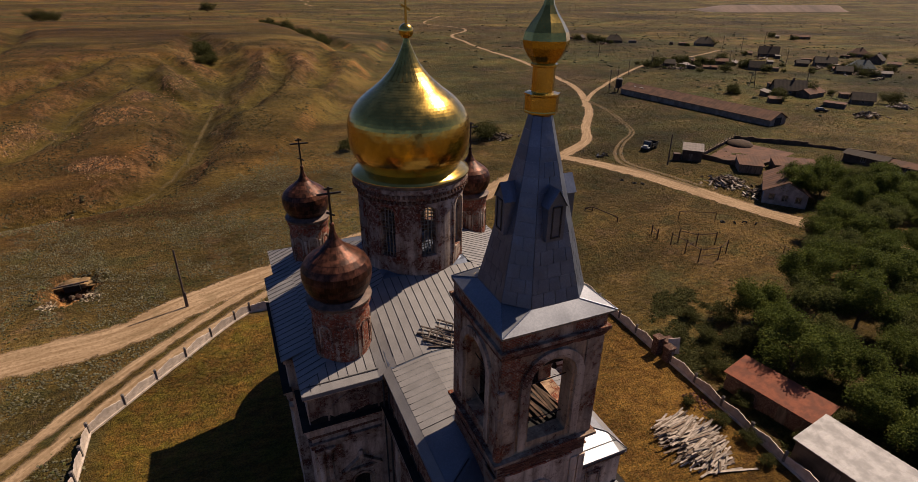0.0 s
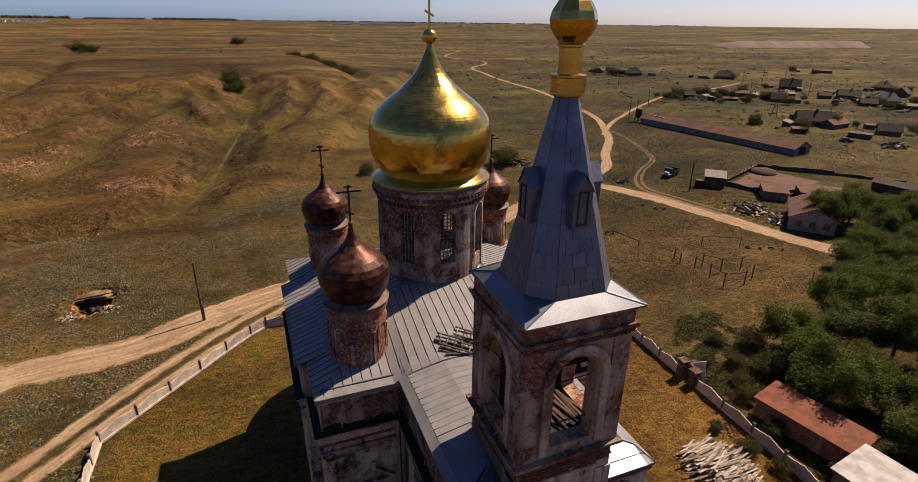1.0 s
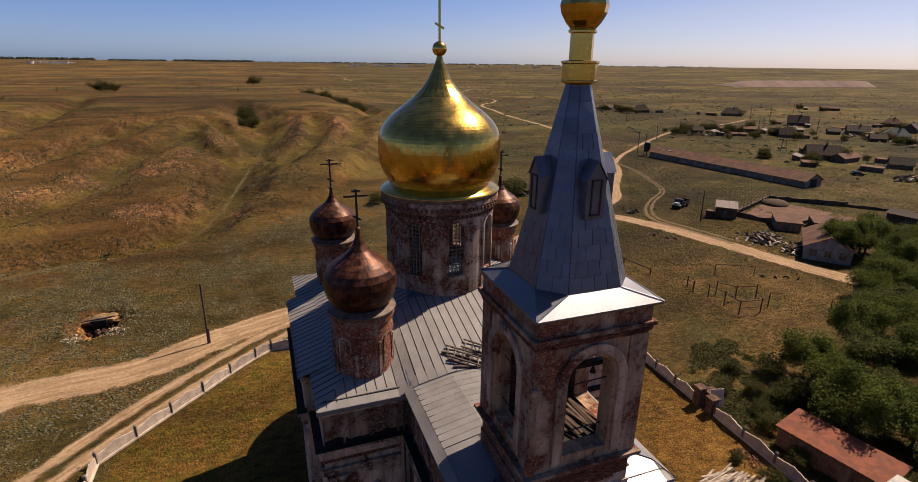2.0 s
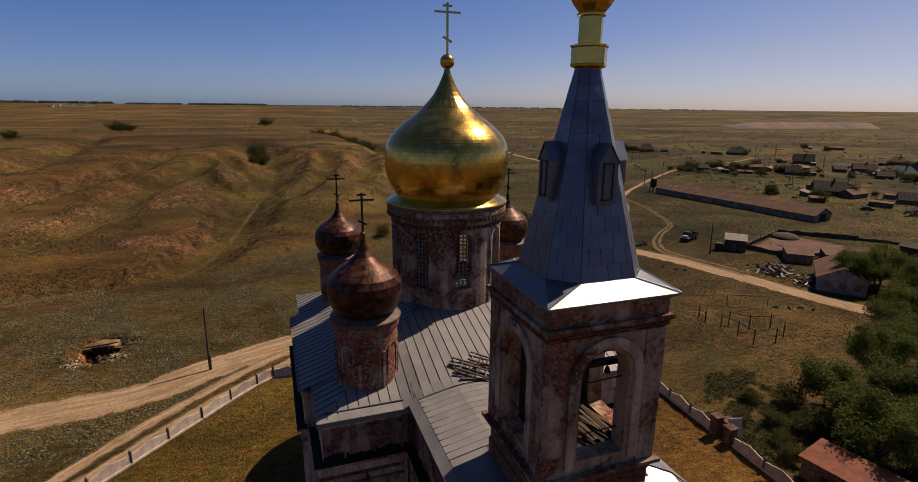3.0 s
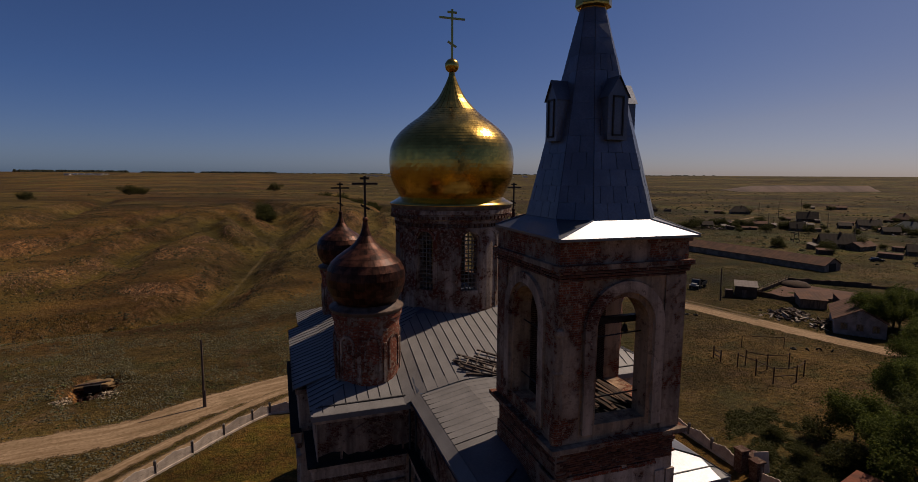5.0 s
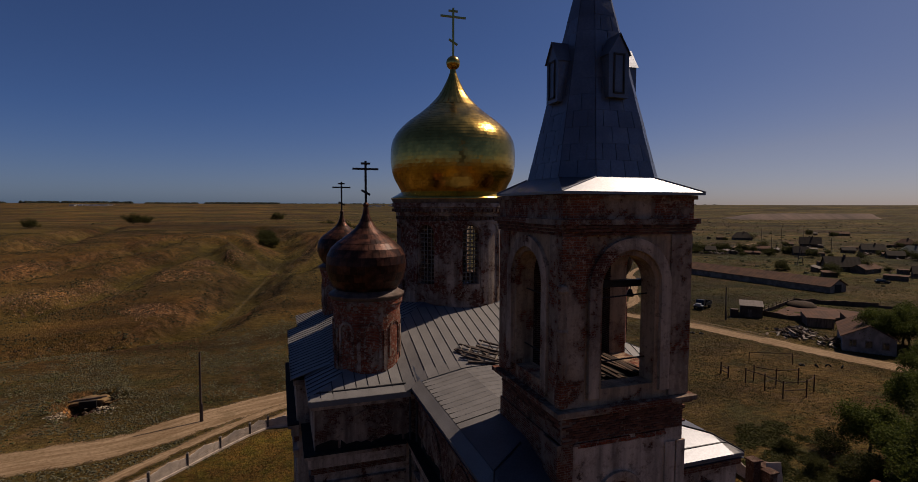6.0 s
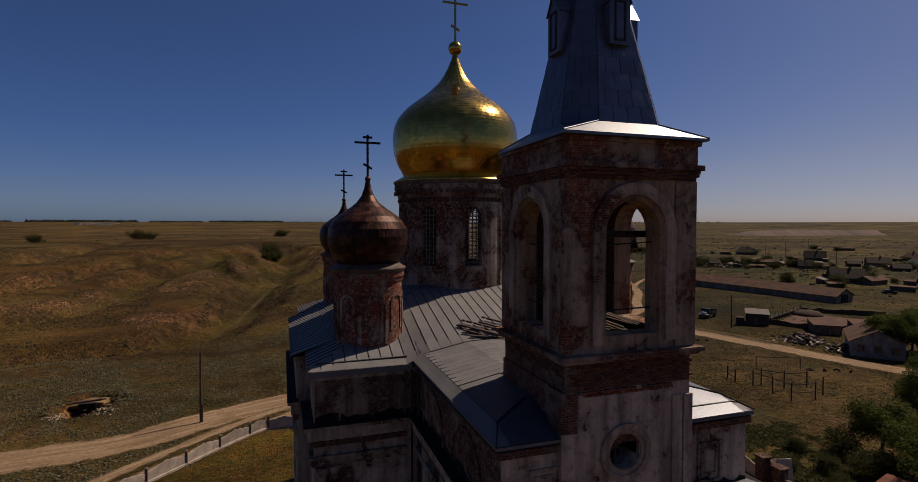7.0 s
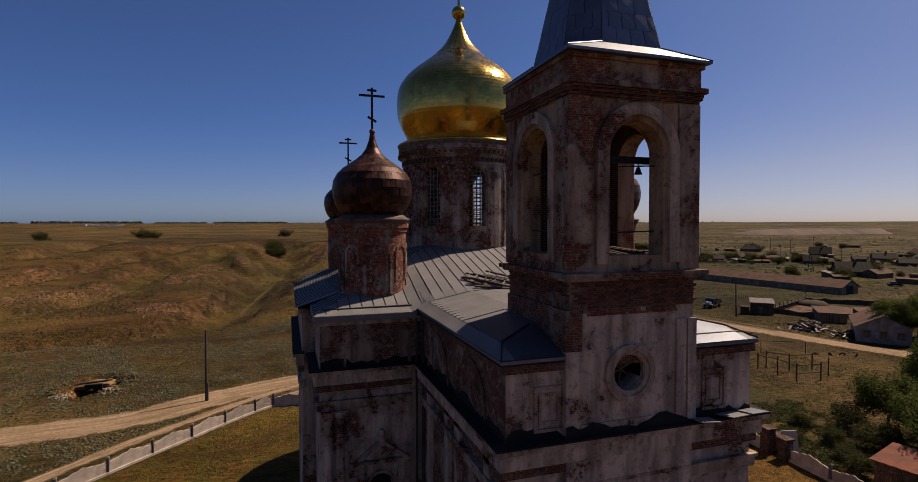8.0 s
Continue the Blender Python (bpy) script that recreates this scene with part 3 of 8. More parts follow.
def build_ground():
    xs = warp(0, -110, 190, 186, 4500, 62)
    ys = warp(0, -20, 400, 262, 4400, 58)
    X, Y = np.meshgrid(xs, ys)
    verts = [(x, y, gz(x, y)) for x, y in zip(X.ravel().tolist(), Y.ravel().tolist())]
    w = len(xs)
    faces = [(j * w + i, j * w + i + 1, (j + 1) * w + i + 1, (j + 1) * w + i) for j in range(len(ys) - 1) for i in range(w - 1)]
    me = bpy.data.meshes.new("ground")
    me.from_pydata(verts, [], faces)
    me.polygons.foreach_set("use_smooth", [True] * len(faces))
    at = me.attributes.new("rubble", "FLOAT", "POINT")
    at.data.foreach_set("value", [bareness(v[0], v[1]) if -260 < v[0] < 120 and 100 < v[1] < 700 else 0.9 * math.exp(-(math.hypot(v[0] + 24.8, v[1] - 80.5) / 4.4) ** 4) for v in verts])
    cover = [upland(v[0], v[1])[1:] if -260 < v[0] < 140 and 100 < v[1] < 560 and hill_share(v[0], v[1]) > 0.3 else (0.0, 0.0) for v in verts]
    for name, k in (("flank", 0), ("floor", 1)):
        at = me.attributes.new(name, "FLOAT", "POINT")
        at.data.foreach_set("value", [c[k] for c in cover])
    me.materials.append(ground_mat())
    return tagged(new("ground", me), "dry steppe grassland with eroded brown gullies", "ground", kind="structure")


build_ground()


def road_mat(name, ruts, faint=1.0, tone=None):
    """Beaten earth that frays out into the grass; ruts: two wheel tracks with grass between."""
    m, nt, b = blank(name)
    co = mk(nt, "ShaderNodeTexCoord").outputs["Object"]
    uv = mk(nt, "ShaderNodeSeparateXYZ", {"Vector": mk(nt, "ShaderNodeUVMap").outputs[0]})
    v = math_n(nt, "ABSOLUTE", uv.outputs[1])
    n1 = noise_n(nt, co, 0.35, 5, 0.65)
    n2 = noise_n(nt, co, 2.5, 5, 0.7)
    long = noise_n(nt, stretch(nt, mk(nt, "ShaderNodeUVMap").outputs[0], (0.12, 5.0, 1.0)), 1.0, 4, 0.6)
    c = mix_c(nt, ramp_n(nt, long, 0.35, 0.68), (0.185, 0.120, 0.066), (0.31, 0.215, 0.130))
    c = mix_c(nt, math_n(nt, "MULTIPLY", ramp_n(nt, n2, 0.45, 0.66), 0.6), c, (0.11, 0.067, 0.034))
    c = mix_c(nt, math_n(nt, "MULTIPLY", ramp_n(nt, n1, 0.52, 0.66), 0.5), c, (0.125, 0.085, 0.042))
    if tone:
        c = mix_c(nt, 0.8, c, tone)
    nt.links.new(c, b.inputs["Base Color"])
    b.inputs["Roughness"].default_value = 0.95
    b.inputs["Specular IOR Level"].default_value = 0.1
    if ruts:
        v2 = math_n(nt, "ABSOLUTE", math_n(nt, "SUBTRACT", v, 0.5))
        cover = math_n(nt, "SUBTRACT", 0.30, v2)
    else:
        cover = math_n(nt, "SUBTRACT", 0.80, v)
    wob = math_n(nt, "ADD", math_n(nt, "MULTIPLY", math_n(nt, "SUBTRACT", n1, 0.5), 0.9), math_n(nt, "MULTIPLY", math_n(nt, "SUBTRACT", n2, 0.5), 0.5))
    a = ramp_n(nt, math_n(nt, "ADD", cover, math_n(nt, "MULTIPLY", wob, 0.95 if not ruts else 0.6)), -0.10, 0.12)
    nt.links.new(math_n(nt, "MULTIPLY", a, faint), b.inputs["Alpha"])
    bump_n(nt, b, math_n(nt, "ADD", long, math_n(nt, "MULTIPLY", n2, 0.4)), 0.6, 0.12)
    return m


ROAD, TRACK = road_mat("beaten_earth", False), road_mat("wheel_tracks", True)
TRACK_FAINT = road_mat("faint_wheel_tracks", True, 0.65, (0.125, 0.088, 0.048))
PATH_GRASS = road_mat("trodden_grass", False, 0.6, (0.085, 0.062, 0.022))


def road(name, pts, half, material, label, lift):
    line = smooth_line(pts, 2.0)
    verts, faces, uvs = [], [], []
    s = 0.0
    for i, p in enumerate(line):
        d = (line[min(i + 1, len(line) - 1)] - line[max(i - 1, 0)]).normalized()
        if i:
            s += (p - line[i - 1]).length
        nrm = Vector((-d.y, d.x))
        for k in range(-2, 3):
            q = p + nrm * half * (1 - 0.50 * step(86, 125, p.y)) * k / 2
            verts.append((q.x, q.y, gz(q.x, q.y) + lift))
            uvs.append((s, k / 2))
    for i in range(len(line) - 1):
        for k in range(4):
            a = i * 5 + k
            faces.append((a, a + 1, a + 6, a + 5))
    me = bpy.data.meshes.new(name)
    me.from_pydata(verts, [], faces)
    uv = me.uv_layers.new()
    uv.data.foreach_set("uv", [c for f in me.polygons for li in f.loop_indices for c in uvs[me.loops[li].vertex_index]])
    me.materials.append(material)
    return tagged(new(name, me), label, "road", kind="structure")


road("road", [(-75, 52), (-45, 59), (-28, 63.3), (-17, 64.6), (-8.6, 69.6), (1, 73.6), (20, 81), (46.8, 92.6), (62, 102), (79, 111), (92, 120), (102, 134), (115, 150), (124, 164), (140, 193), (150, 225), (160, 271), (168, 331), (180, 400), (188, 447), (232, 519), (225, 617), (300, 760)], 3.7, ROAD, "pale rutted dirt road across the steppe", 0.03)
road("road_branch", [(76, 110), (82, 99), (86.5, 88), (89.5, 76), (93, 62), (97, 50), (100, 35), (98, 5)], 3.2, ROAD, "pale dirt road turning into the village", 0.05)
road("road_village", [(120, 160), (137.7, 179.6), (158, 197), (180, 214), (225, 244), (271, 263), (330, 290)], 2.4, ROAD, "dirt road towards the far houses", 0.05)
road("track", [(128, 168), (124, 152), (117.9, 136.8), (111, 123), (100, 114), (92, 106), (88, 98), (90, 88), (92, 78)], 2.0, TRACK_FAINT, "faint curving wheel tracks in the grass", 0.06)
road("track_fence", [(-40, 30), (-30, 39), (-23.3, 45.4), (-18, 51.8), (-10.4, 60.1), (-2, 67.7), (6, 73), (16, 79)], 2.6, TRACK, "sandy wheel tracks along the churchyard fence", 0.06)
road("track_hill", [(-44, 103), (-27, 112), (-19, 124), (-13, 140), (-7, 180), (0, 233)], 1.3, PATH_GRASS, "faint footpath climbing the gully", 0.06)
road("track_gully", [(-62, 136), (-50, 147), (-44, 166), (-42, 192), (-37, 208), (-30, 227)], 1.0, PATH_GRASS, "faint footpath up a side gully", 0.06)
road("track_far", [(205, 1000), (190, 1250), (230, 1500), (200, 1800)], 6.0, ROAD, "distant pale dirt road over the steppe", 0.1)
# ---------- the church ----------
DX, DY = 11.95, 36.4                 # the great drum's axis
TX, TY = 11.15, 17.45                # the bell tower's axis
church = thing("church", "abandoned brick church, flaking limewash, gilded main dome", "church")


def drum_f(cx, cy, r):
    """Lays a wall round a drum; u runs along the outside, from the side that faces -y."""
    def f(u, z, d):
        a = -math.pi / 2 + u / r
        return Vector((cx + (r - d) * math.cos(a), cy + (r - d) * math.sin(a), z))
    return f


front = lambda y: (lambda u, z, d: Vector((u, y + d, z)))
back = lambda y: (lambda u, z, d: Vector((u, y - d, z)))
left = lambda x: (lambda u, z, d: Vector((x + d, u, z)))
right = lambda x: (lambda u, z, d: Vector((x - d, u, z)))

# bell tower: belfry with four open arches
bm = bmesh.new()
B0, B1 = 19.45, 25.55
X0, X1, Y0, Y1 = TX - 2.5, TX + 2.5, TY - 2.45, TY + 2.45
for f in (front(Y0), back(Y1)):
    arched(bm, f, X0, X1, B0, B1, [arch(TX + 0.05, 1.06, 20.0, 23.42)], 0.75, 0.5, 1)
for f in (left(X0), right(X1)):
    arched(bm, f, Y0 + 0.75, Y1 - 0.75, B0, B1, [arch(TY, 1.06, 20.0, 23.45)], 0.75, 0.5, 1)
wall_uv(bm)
belfry = part("belfry_wall", bm, [WALL, SHADED_BRICK], church, "open belfry of flaking plaster over red brick")

for f, c in ((front(Y0), TX + 0.05), (back(Y1), TX + 0.05), (left(X0), TY), (right(X1), TY)):
    bm = bmesh.new()
    band(bm, f, c, 1.22, 1.62, 19.75, 23.45, -0.15, 0.02)
    wall_uv(bm)
    part("archivolt", bm, TRIM, belfry)
WORN = peeled("worn_pilaster", 0.50, (0.42, 0.30, 0.205), (0.24, 0.064, 0.028))
for cx, cy in ((X0, Y0), (X1, Y0), (X0, Y1), (X1, Y1)):
    sx, sy = (1 if cx < TX else -1), (1 if cy < TY else -1)
    a, b2 = sorted((cx - 0.07 * sx, cx + 0.80 * sx))
    c, d = sorted((cy - 0.07 * sy, cy + 0.80 * sy))
    bm = bmesh.new()
    box(bm, a, b2, c, d, 19.5, 25.15)
    wall_uv(bm)
    part("corner_pilaster", bm, WORN, belfry)
for cx, cy in ((X0 - 0.03, Y0 - 0.03),):
    bm = bmesh.new()
    lathe(bm, [(0.22, 19.6), (0.22, 20.1), (0.17, 20.16), (0.16, 22.0), (0.20, 22.08), (0.16, 22.16), (0.15, 23.3), (0.20, 23.4), (0.18, 23.55), (0.08, 23.62)], 14, (cx, cy))
    part("corner_column", bm, WORN, belfry)

bm = bmesh.new()
rnd = random.Random(5)
for z0, z1, out in ((25.15, 25.28, 0.05), (25.28, 25.40, 0.10), (25.40, 25.52, 0.15), (25.70, 26.36, 0.08), (26.36, 26.50, 0.17)):
    frame_box(bm, X0, X1, Y0, Y1, z0, z1, out)
wall_uv(bm)
part("brick_cornice", bm, FRIEZE, church, "crumbling stepped brick cornice under the eaves")
bm = bmesh.new()
frame_box(bm, X0, X1, Y0, Y1, 25.52, 25.70, 0.25)
wall_uv(bm)
part("cornice_ledge", bm, LEDGE, church)
bm = bmesh.new()
frame_box(bm, X0, X1, Y0, Y1, 19.30, 19.46, 0.30)
frame_box(bm, X0, X1, Y0, Y1, 19.20, 19.30, 0.18)
wall_uv(bm)
part("belfry_ledge", bm, LEDGE, church)

# tower shaft under the belfry
bm = bmesh.new()
box(bm, X0 + 0.04, X1 - 0.04, Y0 + 0.04, Y1 - 0.04, 18.25, 19.2)
wall_uv(bm)
shaft = part("brick_belt", bm, WALL_BARE, church, "bare red brick belt under the belfry")
bm = bmesh.new()
arched(bm, front(Y0 + 0.10), TX - 2.52, TX + 2.52, 0.0, 18.25, [disc(TX - 0.14, 0.62, 16.02), arch(TX, 1.0, 0.0, 3.2)], 0.9, 1.2)
wall_uv(bm)
tower_wall = part("tower_wall", bm, WALL_CLEAN, church, "grey limewashed tower front with a round window")
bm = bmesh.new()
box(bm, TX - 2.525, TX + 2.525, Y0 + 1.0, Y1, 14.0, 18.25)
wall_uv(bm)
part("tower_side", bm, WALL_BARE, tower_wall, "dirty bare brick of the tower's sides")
bm = bmesh.new()
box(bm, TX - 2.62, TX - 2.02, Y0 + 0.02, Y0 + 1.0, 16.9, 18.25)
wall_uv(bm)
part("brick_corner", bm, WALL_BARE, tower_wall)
bm = bmesh.new()
box(bm, TX - 2.60, TX - 2.06, Y0 + 0.03, Y0 + 1.0, 14.15, 16.9)
wall_uv(bm)
part("pilaster", bm, WALL_CLEAN, tower_wall)
rnd = random.Random(31)
for z0, out in ((18.02, 0.03), (18.13, 0.08)):
    x = TX - 2.0
    while x < TX + 1.7:
        w = rnd.uniform(0.22, 0.27)
        if rnd.random() > 0.16:
            bm = bmesh.new()
            box(bm, x, x + w - 0.015, Y0 + 0.11 - out - rnd.uniform(0, 0.03), Y0 + 0.12, z0, z0 + 0.085)
            wall_uv(bm)
            part("corbel_brick", bm, WALL_RED, tower_wall)
        x += w
for x0, x1, y0, z1 in ((TX + 1.75, TX + 2.16, 0.02, 17.75), (TX + 2.24, TX + 2.60, 0.02, 17.75), (TX - 2.02, TX + 1.75, 0.04, 14.45)):
    bm = bmesh.new()
    box(bm, x0, x1, Y0 + y0, Y0 + 0.12, 14.15, z1)
    wall_uv(bm)
    part("pilaster", bm, WALL_CLEAN, tower_wall)
bm = bmesh.new()
n = 36
for r0, r1, d0 in ((0.62, 0.78, 0.05), (0.78, 0.98, 0.12)):
    rings = [[bm.verts.new((TX - 0.14 + r * math.cos(k * math.tau / n), Y0 + 0.10 - d, 16.02 + r * math.sin(k * math.tau / n))) for k in range(n)] for r, d in ((r0, -0.2), (r0, d0), (r1, d0), (r1, -0.02))]
    for a, b2 in zip(rings, rings[1:]):
        for k in range(n):
            bm.faces.new((a[k], a[(k + 1) % n], b2[(k + 1) % n], b2[k]))
part("round_window_surround", bm, TRIM, tower_wall)
for k in range(3):
    bm = bmesh.new()
    a = math.pi * k / 3 + 0.4
    rod(bm, (TX - 0.14 - 0.62 * math.cos(a), Y0 + 0.6, 16.02 - 0.62 * math.sin(a)), (TX - 0.14 + 0.62 * math.cos(a), Y0 + 0.6, 16.02 + 0.62 * math.sin(a)), 0.035)
    part("window_bar", bm, WOOD, tower_wall)
# near-black sheet behind the round window, painted as the unlit inside
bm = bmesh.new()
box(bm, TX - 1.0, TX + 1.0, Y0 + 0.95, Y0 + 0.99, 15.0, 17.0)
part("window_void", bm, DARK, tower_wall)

# ragged near-black strips over the cornices: grime and the recess's shade in one colour
def dark_strip(f, u0, u1, seed):
    rnd = random.Random(seed)
    bm = bmesh.new()
    n = max(4, round((u1 - u0) / 0.25))
    prev = None
    for i in range(n + 1):
        u = u0 + (u1 - u0) * i / n
        h = 14.22 + 0.22 * rnd.random() + 0.12 * math.sin(i * 0.5)
        cur = [bm.verts.new(f(u, z, -0.02)) for z in (14.05, h)] + [bm.verts.new(f(u, h, 0.01))]
        if prev:
            bm.faces.new((prev[0], cur[0], cur[1], prev[1]))
            bm.faces.new((prev[1], cur[1], cur[2], prev[2]))
        prev = cur
    part("tar_upstand", bm, LEDGE_BLACK, church)


dark_strip(front(15.30), 6.55, TX - 2.6, 1)
dark_strip(front(Y0 + 0.02), TX - 2.6, TX + 2.6, 2)
dark_strip(front(15.30), TX + 2.6, 16.5, 3)
dark_strip(left(6.55), 15.3, 26.2, 4)
dark_strip(front(26.13), 1.5, 6.5, 5)

# tower roof: flared skirt and eight-sided spire
E0, SZ = 26.60, 27.10
SX = TX + 0.07                       # the spire stands a little off the tower's axis


def octo(h, q):
    """Eight corners with wide sides towards the four walls: half-width h, half side q."""
    return [(-q, -h), (q, -h), (h, -q), (h, q), (q, h), (-q, h), (-h, q), (-h, -q)]


bm = bmesh.new()
o8 = [Vector((SX + x, TY + y, SZ)) for x, y in octo(2.09, 1.19)]
c4 = [Vector((TX + x, TY + y, E0)) for x, y in ((-2.82, -2.84), (2.78, -2.84), (2.76, 2.70), (-2.70, 2.58))]
v8, v4 = [bm.verts.new(p) for p in o8], [bm.verts.new(p) for p in c4]
w4 = [bm.verts.new(p - Vector((0, 0, 0.09))) for p in c4]
for k in range(4):
    bm.faces.new((v4[k], v4[(k + 1) % 4], v8[2 * k + 1], v8[2 * k]))
    bm.faces.new((v4[k], v8[2 * k], v8[(2 * k - 1) % 8]))
    bm.faces.new((w4[k], w4[(k + 1) % 4], v4[(k + 1) % 4], v4[k]))
bm.faces.new(w4[::-1])
skirt = part("roof_skirt", bm, ZINC_SKIRT, church, "bright flared zinc skirt under the spire")
for k in range(8):
    bm = bmesh.new()
    rod(bm, o8[k] + Vector((0, 0, 0.02)), c4[((k + 1) // 2) % 4] + Vector((0, 0, 0.02)), 0.022, 5)
    part("skirt_seam", bm, ZINC_SPIRE, skirt)

TOPZ = 34.62


def spire_ring(t):
    h, q = 2.07 + (0.42 - 2.07) * t, 1.17 + (0.18 - 1.17) * t
    return [Vector((SX - 0.14 * t + x, TY + y, SZ + (TOPZ - SZ) * t)) for x, y in octo(h, q)]


bm = bmesh.new()
lo, hi = [bm.verts.new(p * 1) for p in spire_ring(0)], [bm.verts.new(p) for p in spire_ring(1)]
for k in range(8):
    bm.faces.new((lo[k], lo[(k + 1) % 8], hi[(k + 1) % 8], hi[k]))
bm.faces.new(hi)
bmesh.ops.scale(bm, vec=(0.985, 0.985, 1), space=Matrix.Translation((-TX, -TY, 0)), verts=bm.verts)
spire = part("spire", bm, ZINC_SPIRE, church, "eight-sided spire clad in dull zinc plates")
rnd = random.Random(11)
ROWS_SP = 13
for k in range(8):
    for i in range(ROWS_SP):
        t0, t1 = i / ROWS_SP, (i + 1) / ROWS_SP
        a0, a1 = spire_ring(t0)[k], spire_ring(t0)[(k + 1) % 8]
        b0, b1 = spire_ring(t1)[k], spire_ring(t1)[(k + 1) % 8]
        nrm = (a1 - a0).cross(b0 - a0).normalized()
        cols = max(1, round((a1 - a0).length / 0.62))
        shift = 0.5 / cols if i % 2 and cols > 1 else 0.0
        cuts = [0.0] + [c for c in ((j + 1) / cols - shift for j in range(cols)) if 0.08 < c < 0.99] + [1.0]
        for c0, c1 in zip(cuts, cuts[1:]):
            bm = bmesh.new()
            g = 0.010 / (a1 - a0).length
            lift = lambda: nrm * (0.004 + 0.014 * rnd.random())
            pts = [a0.lerp(a1, c0 + g) + lift(), a0.lerp(a1, c1 - g) + lift(), b0.lerp(b1, c1 - g) + lift(), b0.lerp(b1, c0 + g) + lift()]
            pts[0] += (b0 - a0) * 0.01
            pts[1] += (b1 - a1) * 0.01
            vs = [bm.verts.new(p) for p in pts]
            mid = bm.verts.new(sum(pts, Vector()) / 4 + nrm * 0.012 * rnd.random())
            for a, b2 in zip(vs, vs[1:] + vs[:1]):
                bm.faces.new((a, b2, mid))
            under = [bm.verts.new(p - nrm * 0.03) for p in pts]
            for j in range(4):
                bm.faces.new((under[j], under[(j + 1) % 4], vs[(j + 1) % 4], vs[j]))
            part("zinc_plate", bm, ZINC_SPIRE, spire)

# louvre dormers on the four wide sides
for k, ang in ((0, 0), (2, 90), (4, 180), (6, 270)):
    m = Matrix.Translation((SX - 0.07, TY, 0)) @ Matrix.Rotation(radians(ang), 4, "Z")
    bm = bmesh.new()
    yo = -1.66
    outline = [(-0.40, 29.85), (0.40, 29.85), (0.40, 31.35), (0.0, 31.95), (-0.40, 31.35)]
    fr = [bm.verts.new((x, yo, z)) for x, z in outline]
    bk = [bm.verts.new((x, yo + 1.2, z)) for x, z in outline]
    bm.faces.new(fr)
    for j in range(5):
        bm.faces.new((fr[j], bk[j], bk[(j + 1) % 5], fr[(j + 1) % 5]))
    rs = [(-0.46, 31.28), (0.0, 32.02), (0.46, 31.28)]
    for (xa, za), (xb, zb) in zip(rs, rs[1:]):
        quad(bm, (xa, yo - 0.06, za), (xb, yo - 0.06, zb), (xb, yo + 1.2, zb), (xa, yo + 1.2, za))
        quad(bm, (xa, yo - 0.06, za - 0.03), (xb, yo - 0.06, zb - 0.03), (xb, yo - 0.06, zb), (xa, yo - 0.06, za))
    bm.transform(m)
    dormer = part("dormer", bm, ZINC_SPIRE, spire, "narrow pointed zinc dormer")
    bm = bmesh.new()
    for x0, x1, z0, z1 in ((-0.22, -0.17, 30.0, 31.3), (0.17, 0.22, 30.0, 31.3), (-0.22, 0.22, 29.98, 30.04), (-0.22, 0.22, 31.28, 31.34)):
        box(bm, x0, x1, yo - 0.04, yo + 0.02, z0, z1)
    bm.transform(m)
    part("louvre_frame", bm, SEAM, spire)

# gilded finial
FX = SX - 0.13
t8 = math.pi / 8
bm = bmesh.new()
lathe(bm, [(0.46, 34.54), (0.50, 34.60), (0.65, 34.66), (0.66, 34.72), (0.65, 34.76), (0.65, 35.30), (0.70, 35.34), (0.70, 35.40), (0.50, 35.44)], 8, (FX, TY), t8)
finial = part("finial_collar", bm, GOLD, church, "eight-sided gilded collar on the spire")
bm = bmesh.new()
lathe(bm, [(0.43, 35.42), (0.43, 36.34), (0.52, 36.38), (0.52, 36.44), (0.46, 36.50), (0.66, 36.74), (0.82, 37.02), (0.87, 37.28), (0.80, 37.56), (0.60, 37.88), (0.38, 38.16), (0.22, 38.44), (0.13, 38.75)], 8, (FX, TY), t8)
part("finial_bulb", bm, GOLD, church, "faceted gilded bulb crowning the bell tower")
bm = bmesh.new()
rod(bm, (FX, TY, 38.7), (FX, TY, 39.6), 0.09, 8, 0.06)
part("finial_stem", bm, GOLD, church)

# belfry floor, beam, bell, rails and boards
# near-black slabs close the belfry; its inner shade is in their colour
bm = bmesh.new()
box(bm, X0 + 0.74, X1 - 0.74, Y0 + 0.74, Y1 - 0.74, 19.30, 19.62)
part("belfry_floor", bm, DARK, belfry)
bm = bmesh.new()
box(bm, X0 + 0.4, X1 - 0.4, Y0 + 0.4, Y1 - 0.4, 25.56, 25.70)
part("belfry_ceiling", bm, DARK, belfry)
rnd = random.Random(3)
BOARDS = simple("old_floor_boards", (0.062, 0.038, 0.025), 0.9, 0, 0.4, 3.0, 25, 0.5, 0.45)
for k in range(10):
    bm = bmesh.new()
    x = TX - 0.15 + k * 0.20
    box(bm, -0.07, 0.07, -rnd.uniform(0.7, 1.1), 1.25, 0, 0.04, Matrix.Translation((x, TY - 0.35, 19.95 + rnd.uniform(0, 0.14))) @ pose(0, 0, 0, rnd.uniform(2, 9), rnd.uniform(-6, 6), 10 + rnd.uniform(-14, 14)))
    part("floor_plank", bm, BOARDS, belfry)
bm = bmesh.new()
box(bm, X0 + 0.3, X1 - 0.3, 16.10, 16.34, 23.22, 23.46)
part("bell_beam", bm, IRON, belfry)
